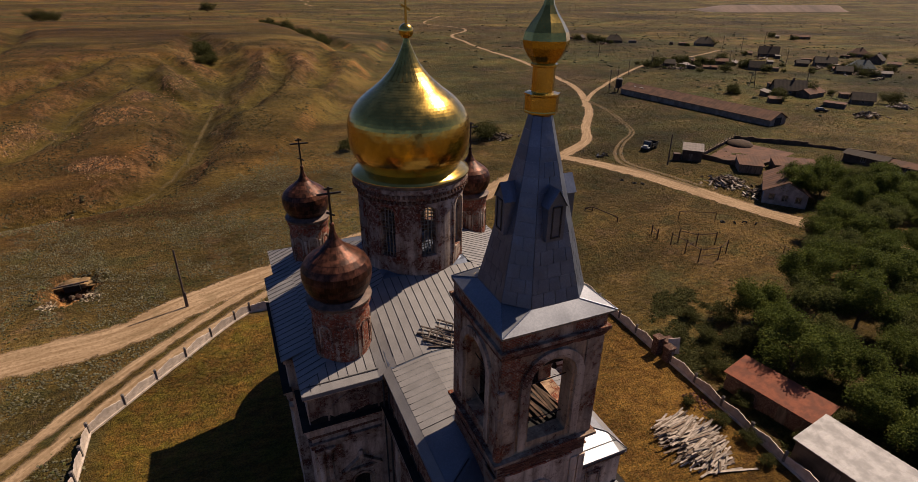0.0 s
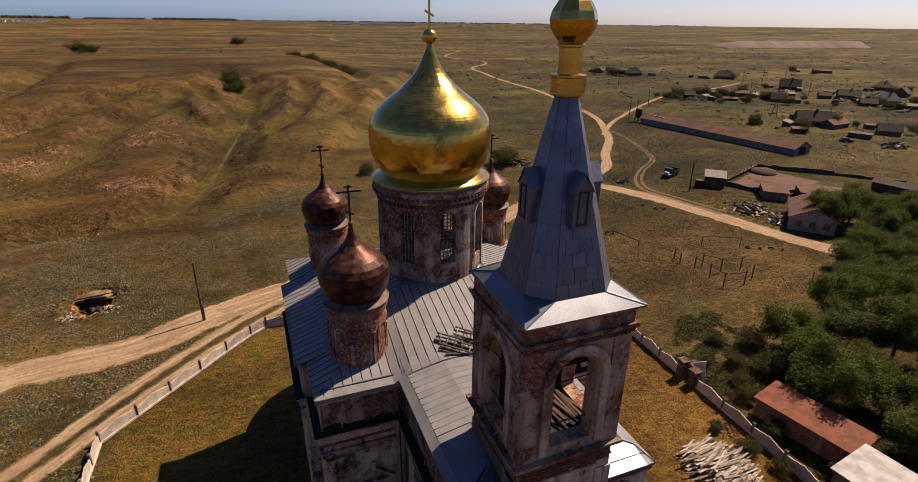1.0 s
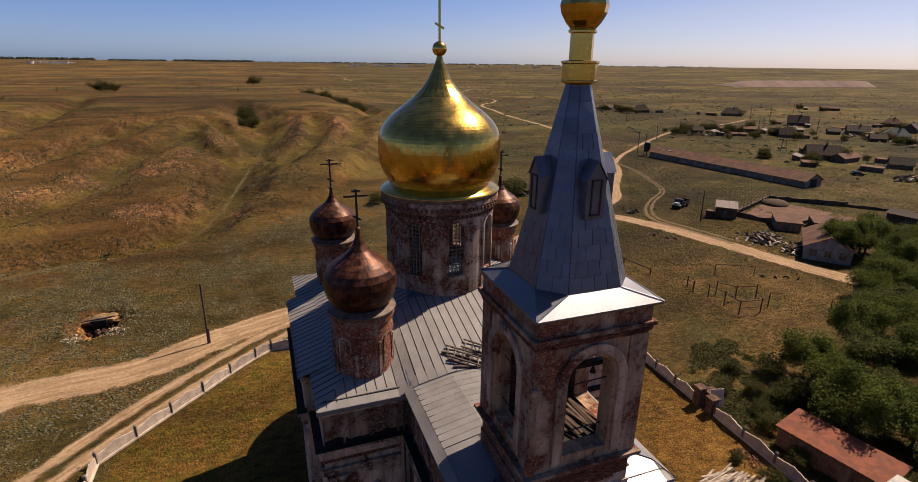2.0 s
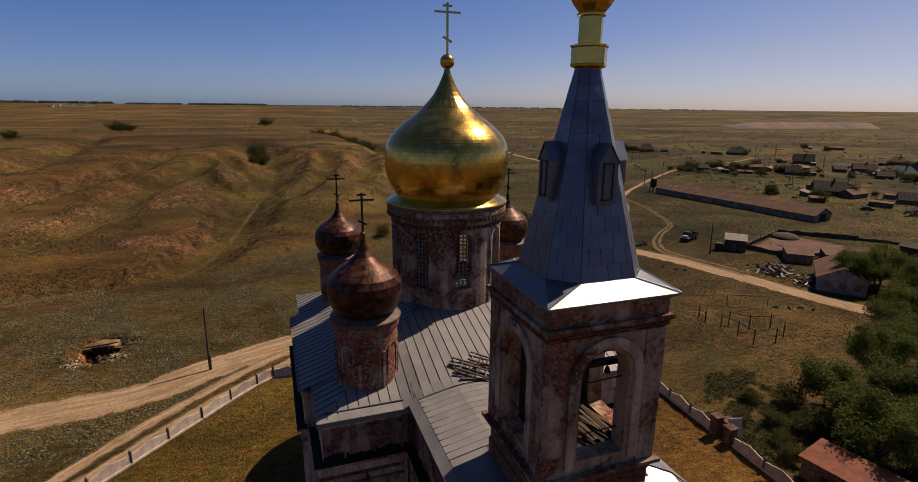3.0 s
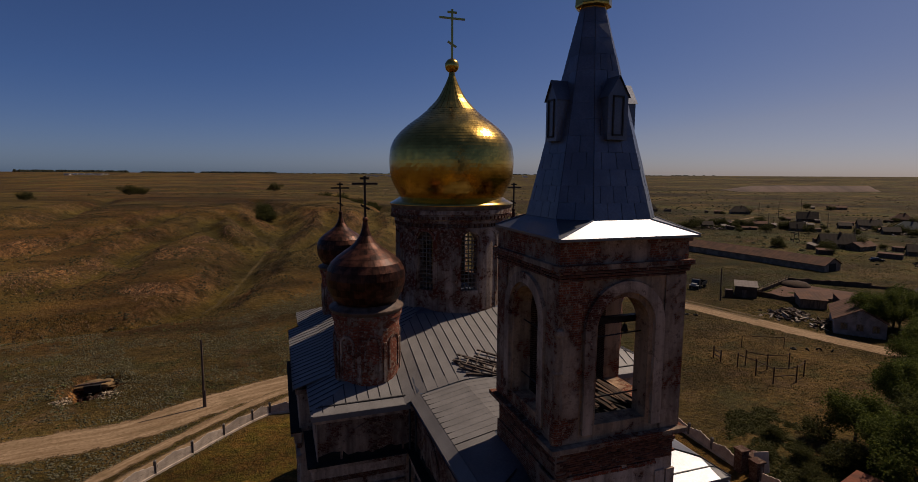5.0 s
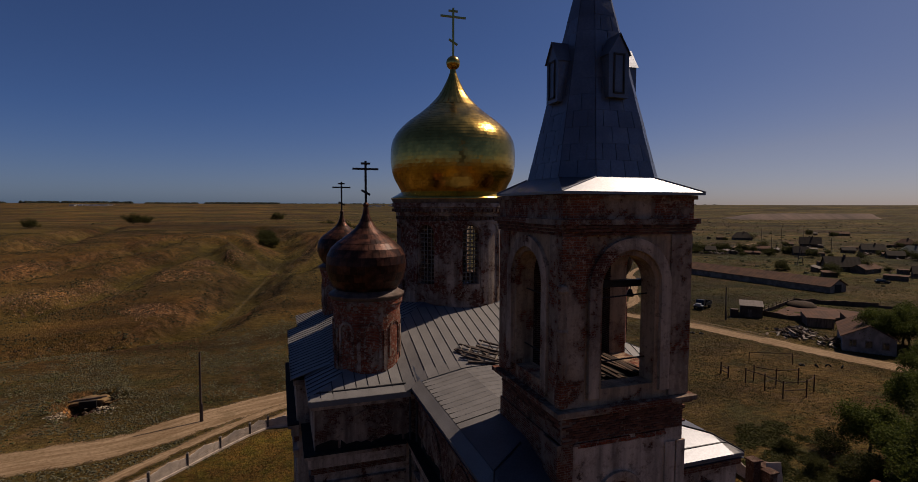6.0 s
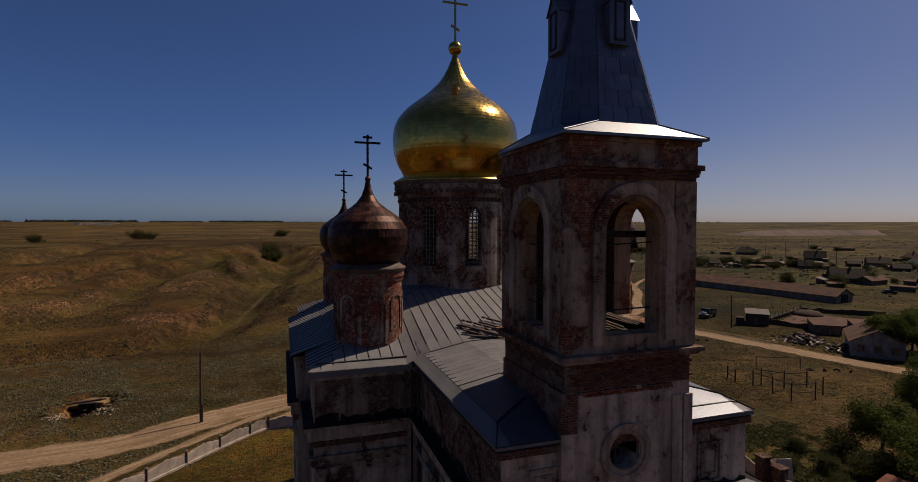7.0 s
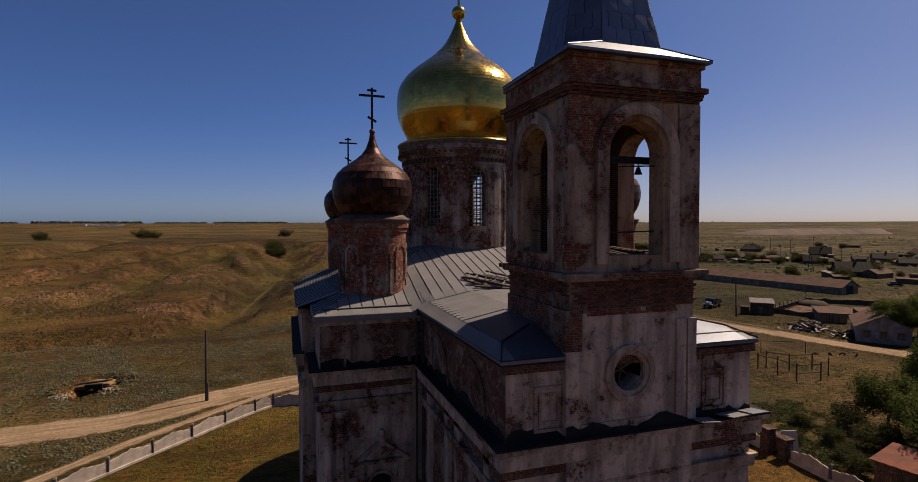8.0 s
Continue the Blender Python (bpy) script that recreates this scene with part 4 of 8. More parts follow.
for a, b2 in (((X0 + 0.7, Y0 + 0.45, 22.95), (X1 - 0.7, Y0 + 0.45, 23.1)), ((X0 + 0.45, Y0 + 0.7, 22.9), (X0 + 0.45, Y1 - 0.7, 22.95)), ((TX - 0.2, Y1 - 0.4, 21.0), (TX + 1.2, Y1 - 0.4, 21.0)), ((TX + 0.35, Y1 - 0.4, 19.6), (TX + 0.35, Y1 - 0.4, 21.0)),
              ((TX - 1.1, Y0 + 0.5, 20.75), (TX + 1.1, Y0 + 0.5, 20.8)), ((X0 + 0.4, Y0 + 0.9, 20.8), (X0 + 0.4, Y1 - 0.9, 20.8))):
    bm = bmesh.new()
    rod(bm, a, b2, 0.028)
    part("iron_rail", bm, IRON, belfry)
bm = bmesh.new()
bc = (12.15, 16.22)
lathe(bm, [(0.13, 22.84), (0.135, 22.88), (0.10, 22.97), (0.07, 23.08), (0.02, 23.12)], 16, bc)
rod(bm, (*bc, 23.1), (*bc, 23.26), 0.02)
part("bell", bm, IRON, belfry, "small dark bronze bell on a chain")

# narthex
NX0, NX1, NY0, NY1 = 6.55, 16.5, 15.30, 26.2
bm = bmesh.new()
arched(bm, left(NX0), NY0, NY1, 0, 16.5, [arch(23.1, 0.62, 6.6, 8.0), arch(18.6, 0.62, 6.6, 8.0)], 0.8, 3.0)
wall_uv(bm)
narthex = part("narthex_wall", bm, WALL_SIDE, church, "narthex wall with rain-streaked peeling plaster")
bm = bmesh.new()
arched(bm, right(NX1), NY0, NY1, 0, 16.5, [arch(23.1, 0.62, 6.6, 8.0), arch(18.6, 0.62, 6.6, 8.0)], 0.8, 3.0)
wall_uv(bm)
part("narthex_wall", bm, WALL_SIDE, church)
for x0, x1 in ((NX0 + 0.80, TX - 2.52), (TX + 2.52, NX1 - 0.80)):
    bm = bmesh.new()
    box(bm, x0 - (0.795 if x0 < TX else 0), x1 + (0.795 if x0 > TX else 0), NY0 - 0.003, NY0 + 0.8, 0, 16.497)
    wall_uv(bm)
    part("narthex_front", bm, WALL_CLEAN, church, "grey limewashed front wall with square panels")
for cx in (8.08, 14.78):
    for w, d in ((0.55, 0.07), (0.38, 0.05)):
        bm = bmesh.new()
        h, zc, e = w * 1.36, 15.05, 0.11
        rings = []
        for a, b2, y in ((w, h, NY0 + 0.02), (w, h, NY0 - d), (w - e, h - e, NY0 - d), (w - e, h - e, NY0 + 0.02)):
            rings.append([bm.verts.new((cx + sx * a, y, zc + sz * b2)) for sx, sz in ((-1, -1), (1, -1), (1, 1), (-1, 1))])
        for ra, rb in zip(rings, rings[1:]):
            for k in range(4):
                bm.faces.new((ra[k], ra[(k + 1) % 4], rb[(k + 1) % 4], rb[k]))
        wall_uv(bm)
        part("square_panel", bm, TRIM, church)
for y in (23.1, 18.6):
    bm = bmesh.new()
    band(bm, left(NX0), y, 1.54, 1.68, 14.15, 14.4, -0.06, 0.02)
    wall_uv(bm)
    part("blind_arch", bm, WALL_SIDE, narthex)
for y in (24.3, 21.3, 19.9, 16.6):
    bm = bmesh.new()
    box(bm, NX0 - 0.16, NX0 + 0.02, y - 0.28, y + 0.28, 0.8, 13.2)
    wall_uv(bm)
    part("pilaster", bm, WALL_CLEAN, narthex)


def cornices(name, x0, x1, y0, y1, rows, parent):
    for z0, z1, out, mt in rows:
        bm = bmesh.new()
        frame_box(bm, x0, x1, y0, y1, z0, z1, out)
        wall_uv(bm)
        part(name, bm, mt, parent)


CORN = [(13.30, 13.85, 0.30, WALL_CLEAN), (13.85, 14.02, 0.48, TRIM), (14.02, 14.08, 0.50, LEDGE_BLACK), (12.95, 13.30, 0.16, WALL_BARE), (12.0, 12.35, 0.14, TRIM), (12.35, 12.47, 0.22, TRIM)]
cornices("cornice", NX0, NX1, NY0, NY1 - 0.6, CORN, church)
bm = bmesh.new()
frame_box(bm, NX0, NX1, NY0, NY1 - 0.6, 16.30, 16.62, 0.12)
wall_uv(bm)
part("eave_moulding", bm, WALL_BARE, church)

# narthex roof: a steep flashing strip at the eaves, then nearly flat, standing seams run up to the ridge
NL, NRR, FY = 6.30, 16.62, 15.05
rx = (NL + NRR) / 2


def narthex_z(x, y):
    s = min(x - NL, NRR - x)
    z = 16.80 + 0.64 * s if s < 0.5 else min(17.12 + 0.20 * (s - 0.5), 17.62)
    return min(z, 16.80 + 0.28 * (y - FY))


def patch(bm, xs, ys, zf, drop=0.0):
    g = [[bm.verts.new((x, y, zf(x, y) - drop)) for x in xs] for y in ys]
    for j in range(len(ys) - 1):
        for i in range(len(xs) - 1):
            bm.faces.new((g[j][i], g[j][i + 1], g[j + 1][i + 1], g[j + 1][i]))


TL, TR = TX - 2.53, TX + 2.53
bm = bmesh.new()
ysn = [FY + (26.2 - FY) * k / 24 for k in range(25)]
patch(bm, [NL, NL + 0.25, NL + 0.5, 7.4, 8.0, TL], ysn, narthex_z, 0.03)
patch(bm, [TR, 14.4, 15.2, NRR - 0.5, NRR - 0.25, NRR], ysn, narthex_z, 0.03)
patch(bm, [TL, 9.6, 10.5, rx, 12.4, TR], [Y1 + 0.04, 22, 24, 26.2], narthex_z, 0.03)
for a, b2 in (((NL, 26.2), (NL, FY)), ((NL, FY), (TL, FY)), ((TR, FY), (NRR, FY)), ((NRR, FY), (NRR, 26.2))):
    quad(bm, (*a, 16.66), (*b2, 16.66), (*b2, 16.77), (*a, 16.77))
    quad(bm, (*a, 16.60), (*b2, 16.60), (b2[0] + (0.4 if b2[0] < rx else -0.4), b2[1] + 0.7, 16.60), (a[0] + (0.4 if a[0] < rx else -0.4), a[1] + 0.7, 16.60))
nroof = part("narthex_roof", bm, ZINC_SPIRE, church, "low-pitched grey sheet-metal narthex roof")
for xa, xb in ((NL - 0.02, NL + 0.48), (NRR - 0.48, NRR + 0.02)):
    bm = bmesh.new()
    patch(bm, [xa, (xa + xb) / 2, xb], ysn, lambda x, y: narthex_z(min(max(x, NL), NRR), y) + 0.012)
    part("eave_flashing", bm, ZINC, nroof)
PW = 0.52
yy0 = FY
while yy0 < 19.6:
    yy0 += PW
for s in (-1, 1):
    xe, xi = (NL + 0.5, TL) if s < 0 else (NRR - 0.5, TR)
    bm = bmesh.new()
    patch(bm, [xe + (xi - xe) * k / 4 for k in range(5)], [FY + (yy0 - FY) * k / 12 for k in range(13)], lambda x, y: narthex_z(x, y) + 0.012)
    part("smooth_sheet", bm, ZINC_SKIRT, nroof)
# folded hips and a lap across the front slopes beside the tower
for s in (-1, 1):
    xe, xi = (NL, TL) if s < 0 else (NRR, TR)
    hip = [(xe - s * k * 0.25, FY + (narthex_z(xe - s * k * 0.25, 26.0) - 16.80) / 0.28) for k in range(0, 9)]
    hip = [(x, y) for x, y in hip if (x - xi) * s > 0]
    for a, b2 in zip(hip, hip[1:]):
        bm = bmesh.new()
        rod(bm, (*a, narthex_z(*a) + 0.03), (*b2, narthex_z(*b2) + 0.03), 0.03, 5)
        part("hip_seam", bm, SEAM, nroof)
    if s > 0:
        bm = bmesh.new()
        rod(bm, (xi, FY + 0.62, narthex_z(xi, FY + 0.62) + 0.02), (xe - 0.25, FY + 0.62, narthex_z(xe - 0.25, FY + 0.62) + 0.02), 0.035, 5)
        part("lap_seam", bm, SEAM, nroof)
while yy0 < 25.7:
    yy1 = min(yy0 + PW, 25.75)
    for s in (-1, 1):
        xe = NL + 0.5 if s < 0 else NRR - 0.5
        xi = rx if yy0 > Y1 - 0.1 else (TL if s < 0 else TR)
        bm = bmesh.new()
        patch(bm, [xe + (xi - xe) * k / 4 for k in range(5)], [yy0 + 0.012, yy1 - 0.012], lambda x, y: narthex_z(x, y) + 0.012)
        part("roof_panel", bm, ZINC, nroof)
        if yy1 > 20.0:
            bm = bmesh.new()
            rod(bm, (xe, yy1, narthex_z(xe, yy1) + 0.03), (xi, yy1, narthex_z(xi, yy1) + 0.03), 0.022, 4)
            part("standing_seam", bm, SEAM, nroof)
    yy0 = yy1

def roof_sheet(name, corners, parent, lift=0.0, th=0.05, material=None):
    bm = bmesh.new()
    top = [bm.verts.new(Vector(p) + Vector((0, 0, lift))) for p in corners]
    bot = [bm.verts.new(Vector(p) + Vector((0, 0, lift - th))) for p in corners]
    bm.faces.new(top)
    bm.faces.new(bot[::-1])
    k = len(corners)
    for i in range(k):
        bm.faces.new((bot[i], bot[(i + 1) % k], top[(i + 1) % k], top[i]))
    return part(name, bm, material or ZINC, parent)


# main cube
MX0, MX1, MY0, MY1 = 1.45, 22.45, 26.2, 46.6
bm = bmesh.new()
arched(bm, front(MY0), MX0, NX0, 0, 16.35, [arch(4.42, 0.58, 5.6, 7.95)], 0.9, 2.0)
arched(bm, front(MY0), NX1, MX1, 0, 16.35, [arch(19.5, 0.58, 5.6, 7.95)], 0.9, 2.0)
arched(bm, left(MX0), MY0 + 0.9, 30.3, 0, 16.35, [], 0.9, 3.0)
arched(bm, left(0.75), 30.3, 41.5, 0, 16.35, [arch(33.0, 0.6, 5.6, 8.0), arch(36.0, 0.6, 5.6, 8.0), arch(39.0, 0.6, 5.6, 8.0)], 0.9, 3.0)
arched(bm, left(MX0 + 0.3), 41.5, MY1, 0, 16.35, [], 0.9, 3.0)
arched(bm, right(MX1), MY0 + 0.9, MY1, 0, 16.35, [arch(33.0, 0.6, 5.6, 8.0), arch(39.0, 0.6, 5.6, 8.0)], 0.9, 3.0)
arched(bm, back(MY1), MX0 + 1.2, MX1 - 0.9, 0, 16.35, [], 0.9, 3.0)
wall_uv(bm)
cube = part("main_wall", bm, WALL_CLEAN, church, "tall main block with flaking limewash and pilasters")
bm = bmesh.new()
arched(bm, front(MY0 - 0.06), MX0 + 0.05, NX0 - 0.02, 13.9, 16.3, [], 0.05, 5)
wall_uv(bm)
part("attic_face", bm, WALL_SIDE, cube, "upper wall with stained bare brick")
bm = bmesh.new()
band(bm, front(MY0 - 0.06), 4.27, 1.56, 1.68, 14.10, 14.2, -0.06, 0.02, 0.10)
wall_uv(bm)
part("blind_arch", bm, WALL_SIDE, cube)
for z0, z1, out, mt in CORN:
    for x0, x1, y0, y1 in ((MX0, NX0 - 0.55, MY0, MY0 + 0.4), (NX1 + 0.55, MX1, MY0, MY0 + 0.4)):
        bm = bmesh.new()
        box(bm, x0 - (out if x0 == MX0 else 0), x1, y0 - out, y1, z0, z1)
        wall_uv(bm)
        part("cornice", bm, mt, cube)
    for x0, y0, y1 in ((MX0, MY0 + 0.4, 30.3 - out), (0.75, 30.3 - out, 41.5 + out), (MX0 + 0.3, 41.5 + out, MY1)):
        bm = bmesh.new()
        box(bm, x0 - out, x0 + 0.1, y0, y1, z0, z1)
        wall_uv(bm)
        part("cornice", bm, mt, cube)
for x0, x1, y0, y1 in ((MX0 - 0.15, NX0, MY0 - 0.15, MY0 + 0.3), (NX1, MX1 + 0.15, MY0 - 0.15, MY0 + 0.3), (MX0 - 0.15, MX0 + 0.3, MY0 + 0.3, 30.15), (0.6, 1.2, 30.15, 41.65), (MX0 + 0.15, MX0 + 0.6, 41.65, MY1)):
    bm = bmesh.new()
    box(bm, x0, x1, y0, y1, 16.15, 16.42)
    wall_uv(bm)
    part("eave_moulding", bm, TRIM, cube)
# paired half-columns and the pedimented window
for cx in (1.85, 2.40):
    bm = bmesh.new()
    cy = MY0 - 0.10
    lathe(bm, [(0.30, 2.0), (0.30, 2.4), (0.23, 2.5), (0.21, 10.9), (0.27, 11.0), (0.22, 11.1), (0.22, 11.5), (0.30, 11.7), (0.32, 11.95)], 14, (cx, cy))
    part("half_column", bm, WALL_CLEAN, cube)
bm = bmesh.new()
box(bm, 1.50, 2.80, MY0 - 0.35, MY0, 11.95, 12.0)
part("column_slab", bm, TRIM, cube)
for cx in (3.40, 5.44):
    bm = bmesh.new()
    box(bm, cx - 0.16, cx + 0.16, MY0 - 0.16, MY0, 5.2, 9.1)
    wall_uv(bm)
    part("window_pilaster", bm, TRIM, cube)
bm = bmesh.new()
box(bm, 3.05, 5.79, MY0 - 0.24, MY0, 9.1, 9.25)
for s in (-1, 1):
    quad(bm, (4.42, MY0 - 0.28, 10.35), (4.42 + s * 1.42, MY0 - 0.28, 9.25), (4.42 + s * 1.42, MY0, 9.25), (4.42, MY0, 10.35))
    quad(bm, (4.42, MY0 - 0.28, 10.35), (4.42 + s * 1.42, MY0 - 0.28, 9.25), (4.42 + s * 1.14, MY0 - 0.28, 9.25), (4.42, MY0 - 0.28, 10.12))
    quad(bm, (4.42, MY0 - 0.28, 10.12), (4.42 + s * 1.14, MY0 - 0.28, 9.25), (4.42 + s * 1.14, MY0 - 0.05, 9.25), (4.42, MY0 - 0.05, 10.12))
wall_uv(bm)
part("pediment", bm, TRIM, cube)
bm = bmesh.new()
lathe(bm, [(0.17, 10.2), (0.17, 10.45), (0.22, 10.5), (0.2, 10.65), (0.10, 10.8)], 10, (4.42, MY0 - 0.16))
part("pediment_finial", bm, TRIM, cube)
bm = bmesh.new()
band(bm, front(MY0), 4.42, 0.58, 0.76, 5.6, 7.95, -0.08, 0.02)
wall_uv(bm)
part("window_surround", bm, TRIM, cube)
# near-black sheets behind the windows, painted as the unlit inside
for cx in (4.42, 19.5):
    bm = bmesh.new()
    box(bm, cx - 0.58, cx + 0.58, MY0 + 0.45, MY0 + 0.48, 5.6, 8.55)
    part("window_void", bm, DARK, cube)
for k in range(-1, 2):
    bm = bmesh.new()
    rod(bm, (4.42 + k * 0.29, MY0 + 0.4, 5.6), (4.42 + k * 0.29, MY0 + 0.4, 8.5), 0.025, 5)
    part("window_bar", bm, IRON, cube)
for k in range(7):
    bm = bmesh.new()
    rod(bm, (3.84, MY0 + 0.4, 5.9 + k * 0.38), (5.0, MY0 + 0.4, 5.9 + k * 0.38), 0.02, 5)
    part("window_bar", bm, IRON, cube)
# rain pipes in the inner corner
for px_, py_ in ((NX0 - 0.32, MY0 - 0.22), (NX0 - 0.06, MY0 - 0.55)):
    bm = bmesh.new()
    rod(bm, (px_, py_, 1.0), (px_, py_, 16.3), 0.06, 8)
    part("downpipe", bm, PIPE_GREY, church, "thin dull zinc downpipe")
# low apse behind
bm = bmesh.new()
lathe(bm, [(8.3, 0.0), (8.3, 10.2), (8.6, 10.4), (4.0, 11.4), (0.3, 12.0)], 40, (DX, MY1 - 1.4))
part("apse", bm, WALL, church, "low rounded apse behind the main block")

# main roof
RZ, TOP = 16.66, 19.42


def main_z(x, y):
    """Four slopes up to the drum; the west one is lifted a little over the narthex."""
    k = step(5.9, 6.9, x) * (1 - step(16.2, 17.2, x))
    w = RZ + (max(0.0, narthex_z(x, 26) - RZ)) * k
    cand = [w + (TOP - w) * (y - 25.9) / 6.6, RZ + (TOP - RZ) * (x - 1.2) / 6.8, RZ + (TOP - RZ) * (22.7 - x) / 6.8, RZ + (TOP - RZ) * (46.9 - y) / 6.6]
    return min(cand)


roof = new("main_roof")
bm = bmesh.new()
xs = [1.2 + 21.5 * i / 43 for i in range(44)]
ys = [25.9 + 21.0 * i / 42 for i in range(43)]
grid = [[bm.verts.new((x, y, main_z(x, y) - 0.03)) for x in xs] for y in ys]
for j in range(42):
    for i in range(43):
        bm.faces.new((grid[j][i], grid[j][i + 1], grid[j + 1][i + 1], grid[j + 1][i]))
bpy.data.objects.remove(roof)
roof = part("main_roof", bm, ZINC_SPIRE, church, "hipped sheet-metal roof with standing seams")
bm = bmesh.new()
for (xa, ya), (xb, yb) in (((1.2, 25.9), (NX0 - 0.3, 25.9)), ((NX1 + 0.3, 25.9), (22.7, 25.9)), ((1.2, 25.9), (1.2, 30.0)), ((0.45, 30.0), (0.45, 41.8)), ((1.65, 41.8), (1.65, 46.9)), ((22.7, 25.9), (22.7, 46.9)), ((1.2, 46.9), (22.7, 46.9))):
    quad(bm, (xa, ya, RZ - 0.30), (xb, yb, RZ - 0.30), (xb, yb, RZ), (xa, ya, RZ))
part("fascia", bm, ZINC, roof)
for xa, xb in ((1.3, NX0 - 0.25), (NX1 + 0.35, 22.6)):
    bm = bmesh.new()
    patch(bm, [xa, (xa + xb) / 2, xb], [25.88, 26.12, 26.36], lambda x, y: RZ - 0.06 + 0.42 * (y - 25.9) + 0.06)
    part("eave_flashing", bm, ZINC, roof)
    bm = bmesh.new()
    rod(bm, (xa + 0.3, 26.42, RZ + 0.22), (xb - 0.2, 26.42, RZ + 0.26), 0.05, 5)
    part("gutter", bm, SEAM, roof)
# the shallow north projection's roof
for k in range(20):
    ya, yb = 29.9 + 0.595 * k, 29.9 + 0.595 * (k + 1) - 0.02
    roof_sheet("roof_panel", [(0.45, ya, RZ - 0.1), (2.6, ya, main_z(2.6, 36) + 0.03), (2.6, yb, main_z(2.6, 36) + 0.03), (0.45, yb, RZ - 0.1)], roof, 0.02)
    bm = bmesh.new()
    rod(bm, (0.45, yb + 0.01, RZ - 0.07), (2.6, yb + 0.01, main_z(2.6, 36) + 0.06), 0.024, 4)
    part("standing_seam", bm, SEAM, roof)


def west_panels(x0, x1, yb, flip):
    """A run of sheets on the slope over y = 25.9 (or its mirror)."""
    n = round((x1 - x0) / 0.60)
    for i in range(n):
        a, b2 = x0 + (x1 - x0) * i / n + 0.014, x0 + (x1 - x0) * (i + 1) / n - 0.014
        rows_ = []
        for x in (a, b2):
            y_hi = min(25.9 + min(x - 1.2, 22.7 - x) * 6.6 / 6.8, 32.9)
            rows_.append(y_hi)
        if max(rows_) < 26.2:
            continue
        bm = bmesh.new()
        prev = None
        for k in range(7):
            cur = []
            for x, yh in ((a, rows_[0]), (b2, rows_[1])):
                yy = 25.9 + (yh - 25.9) * k / 6
                zz = main_z(x, yy) + 0.012
                cur.append(bm.verts.new((x, yy if not flip else 72.8 - yy, zz)))
            if prev:
                bm.faces.new((prev[0], prev[1], cur[1], cur[0]))
            prev = cur
        part("roof_panel", bm, ZINC, roof)
        bm = bmesh.new()
        ys_ = [25.9 + (rows_[1] - 25.9) * k / 3 for k in range(4)]
        for ya, yb2 in zip(ys_, ys_[1:]):
            rod(bm, (b2 + 0.014, ya + (0.0 if ya > 26 else 0.7), main_z(b2, ya + (0 if ya > 26 else 0.7)) + 0.03), (b2 + 0.014, yb2, main_z(b2, yb2) + 0.03), 0.024, 4)
        part("standing_seam", bm, SEAM, roof)


west_panels(1.2, 22.7, 25.9, False)


def side_panels(y0, y1, north):
    n = round((y1 - y0) / 0.60)
    for i in range(n):
        a, b2 = y0 + (y1 - y0) * i / n + 0.014, y0 + (y1 - y0) * (i + 1) / n - 0.014
        bm = bmesh.new()
        prev = None
        tops = [min(min(y - 25.9, 46.9 - y) * 6.8 / 6.6, 7.3) for y in (a, b2)]
        if max(tops) < 0.3:
            continue
        for k in range(5):
            cur = []
            for y, tp in zip((a, b2), tops):
                s = tp * k / 4
                x = 1.2 + s if north else 22.7 - s
                cur.append(bm.verts.new((x, y, main_z(x, y) + 0.012)))
            if prev:
                bm.faces.new((prev[0], prev[1], cur[1], cur[0]))
            prev = cur
        part("roof_panel", bm, ZINC, roof)
        x = 1.2 if north else 22.7
        xt = x + tops[1] * (1 if north else -1)
        bm = bmesh.new()
        rod(bm, (x, b2, main_z(x, b2) + 0.03), (xt, b2, main_z(xt, b2) + 0.03), 0.024, 4)
        part("standing_seam", bm, SEAM, roof)


side_panels(25.9, 46.9, True)
side_panels(25.9, 46.9, False)

# great drum
R = 3.95
bm = bmesh.new()
seg = R * math.tau / 8
arched(bm, drum_f(DX, DY, R), -seg / 2, 7.5 * seg, 18.0, 25.5, [arch(k * seg, 0.58, 20.95, 24.3) for k in range(8)], 0.6, 0.36)
wall_uv(bm)
drum = part("drum", bm, WALL_DRUM, church, "round brick drum with tall arched windows")
for k in range(8):
    f = drum_f(DX, DY, R)
    bm = bmesh.new()
    band(bm, f, k * seg, 0.66, 0.82, 20.7, 24.3, -0.09, 0.02)
    band(bm, f, k * seg + seg / 2, 0.62, 0.74, 19.6, 24.35, -0.06, 0.02)
    part("window_arch", bm, WALL_DRUM, drum)
    f = drum_f(DX, DY, R - 0.28)
    w = 0.58 * (R - 0.28) / R
    c = k * seg * (R - 0.28) / R
    bm = bmesh.new()
    for j in range(-1, 2):
        a, b2 = f(c + j * w * 0.5, 20.95, 0), f(c + j * w * 0.5, 24.3 + math.sqrt(max(0, w * w - (j * w * 0.5) ** 2)), 0)
        rod(bm, a, b2, 0.045, 4)
    for j in range(13):
        z = 21.15 + j * 0.285
        h = w if z < 24.3 else math.sqrt(max(0.01, w * w - (z - 24.3) ** 2))
        rod(bm, f(c - h, z, 0), f(c + h, z, 0), 0.038, 4)
    win = part("window", bm, LATTICE, drum, "faded wooden window lattice")
# added near-black sheet: the unlit church below the drum, as colour
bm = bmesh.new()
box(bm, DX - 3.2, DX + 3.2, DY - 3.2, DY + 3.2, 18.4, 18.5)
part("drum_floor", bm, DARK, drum)
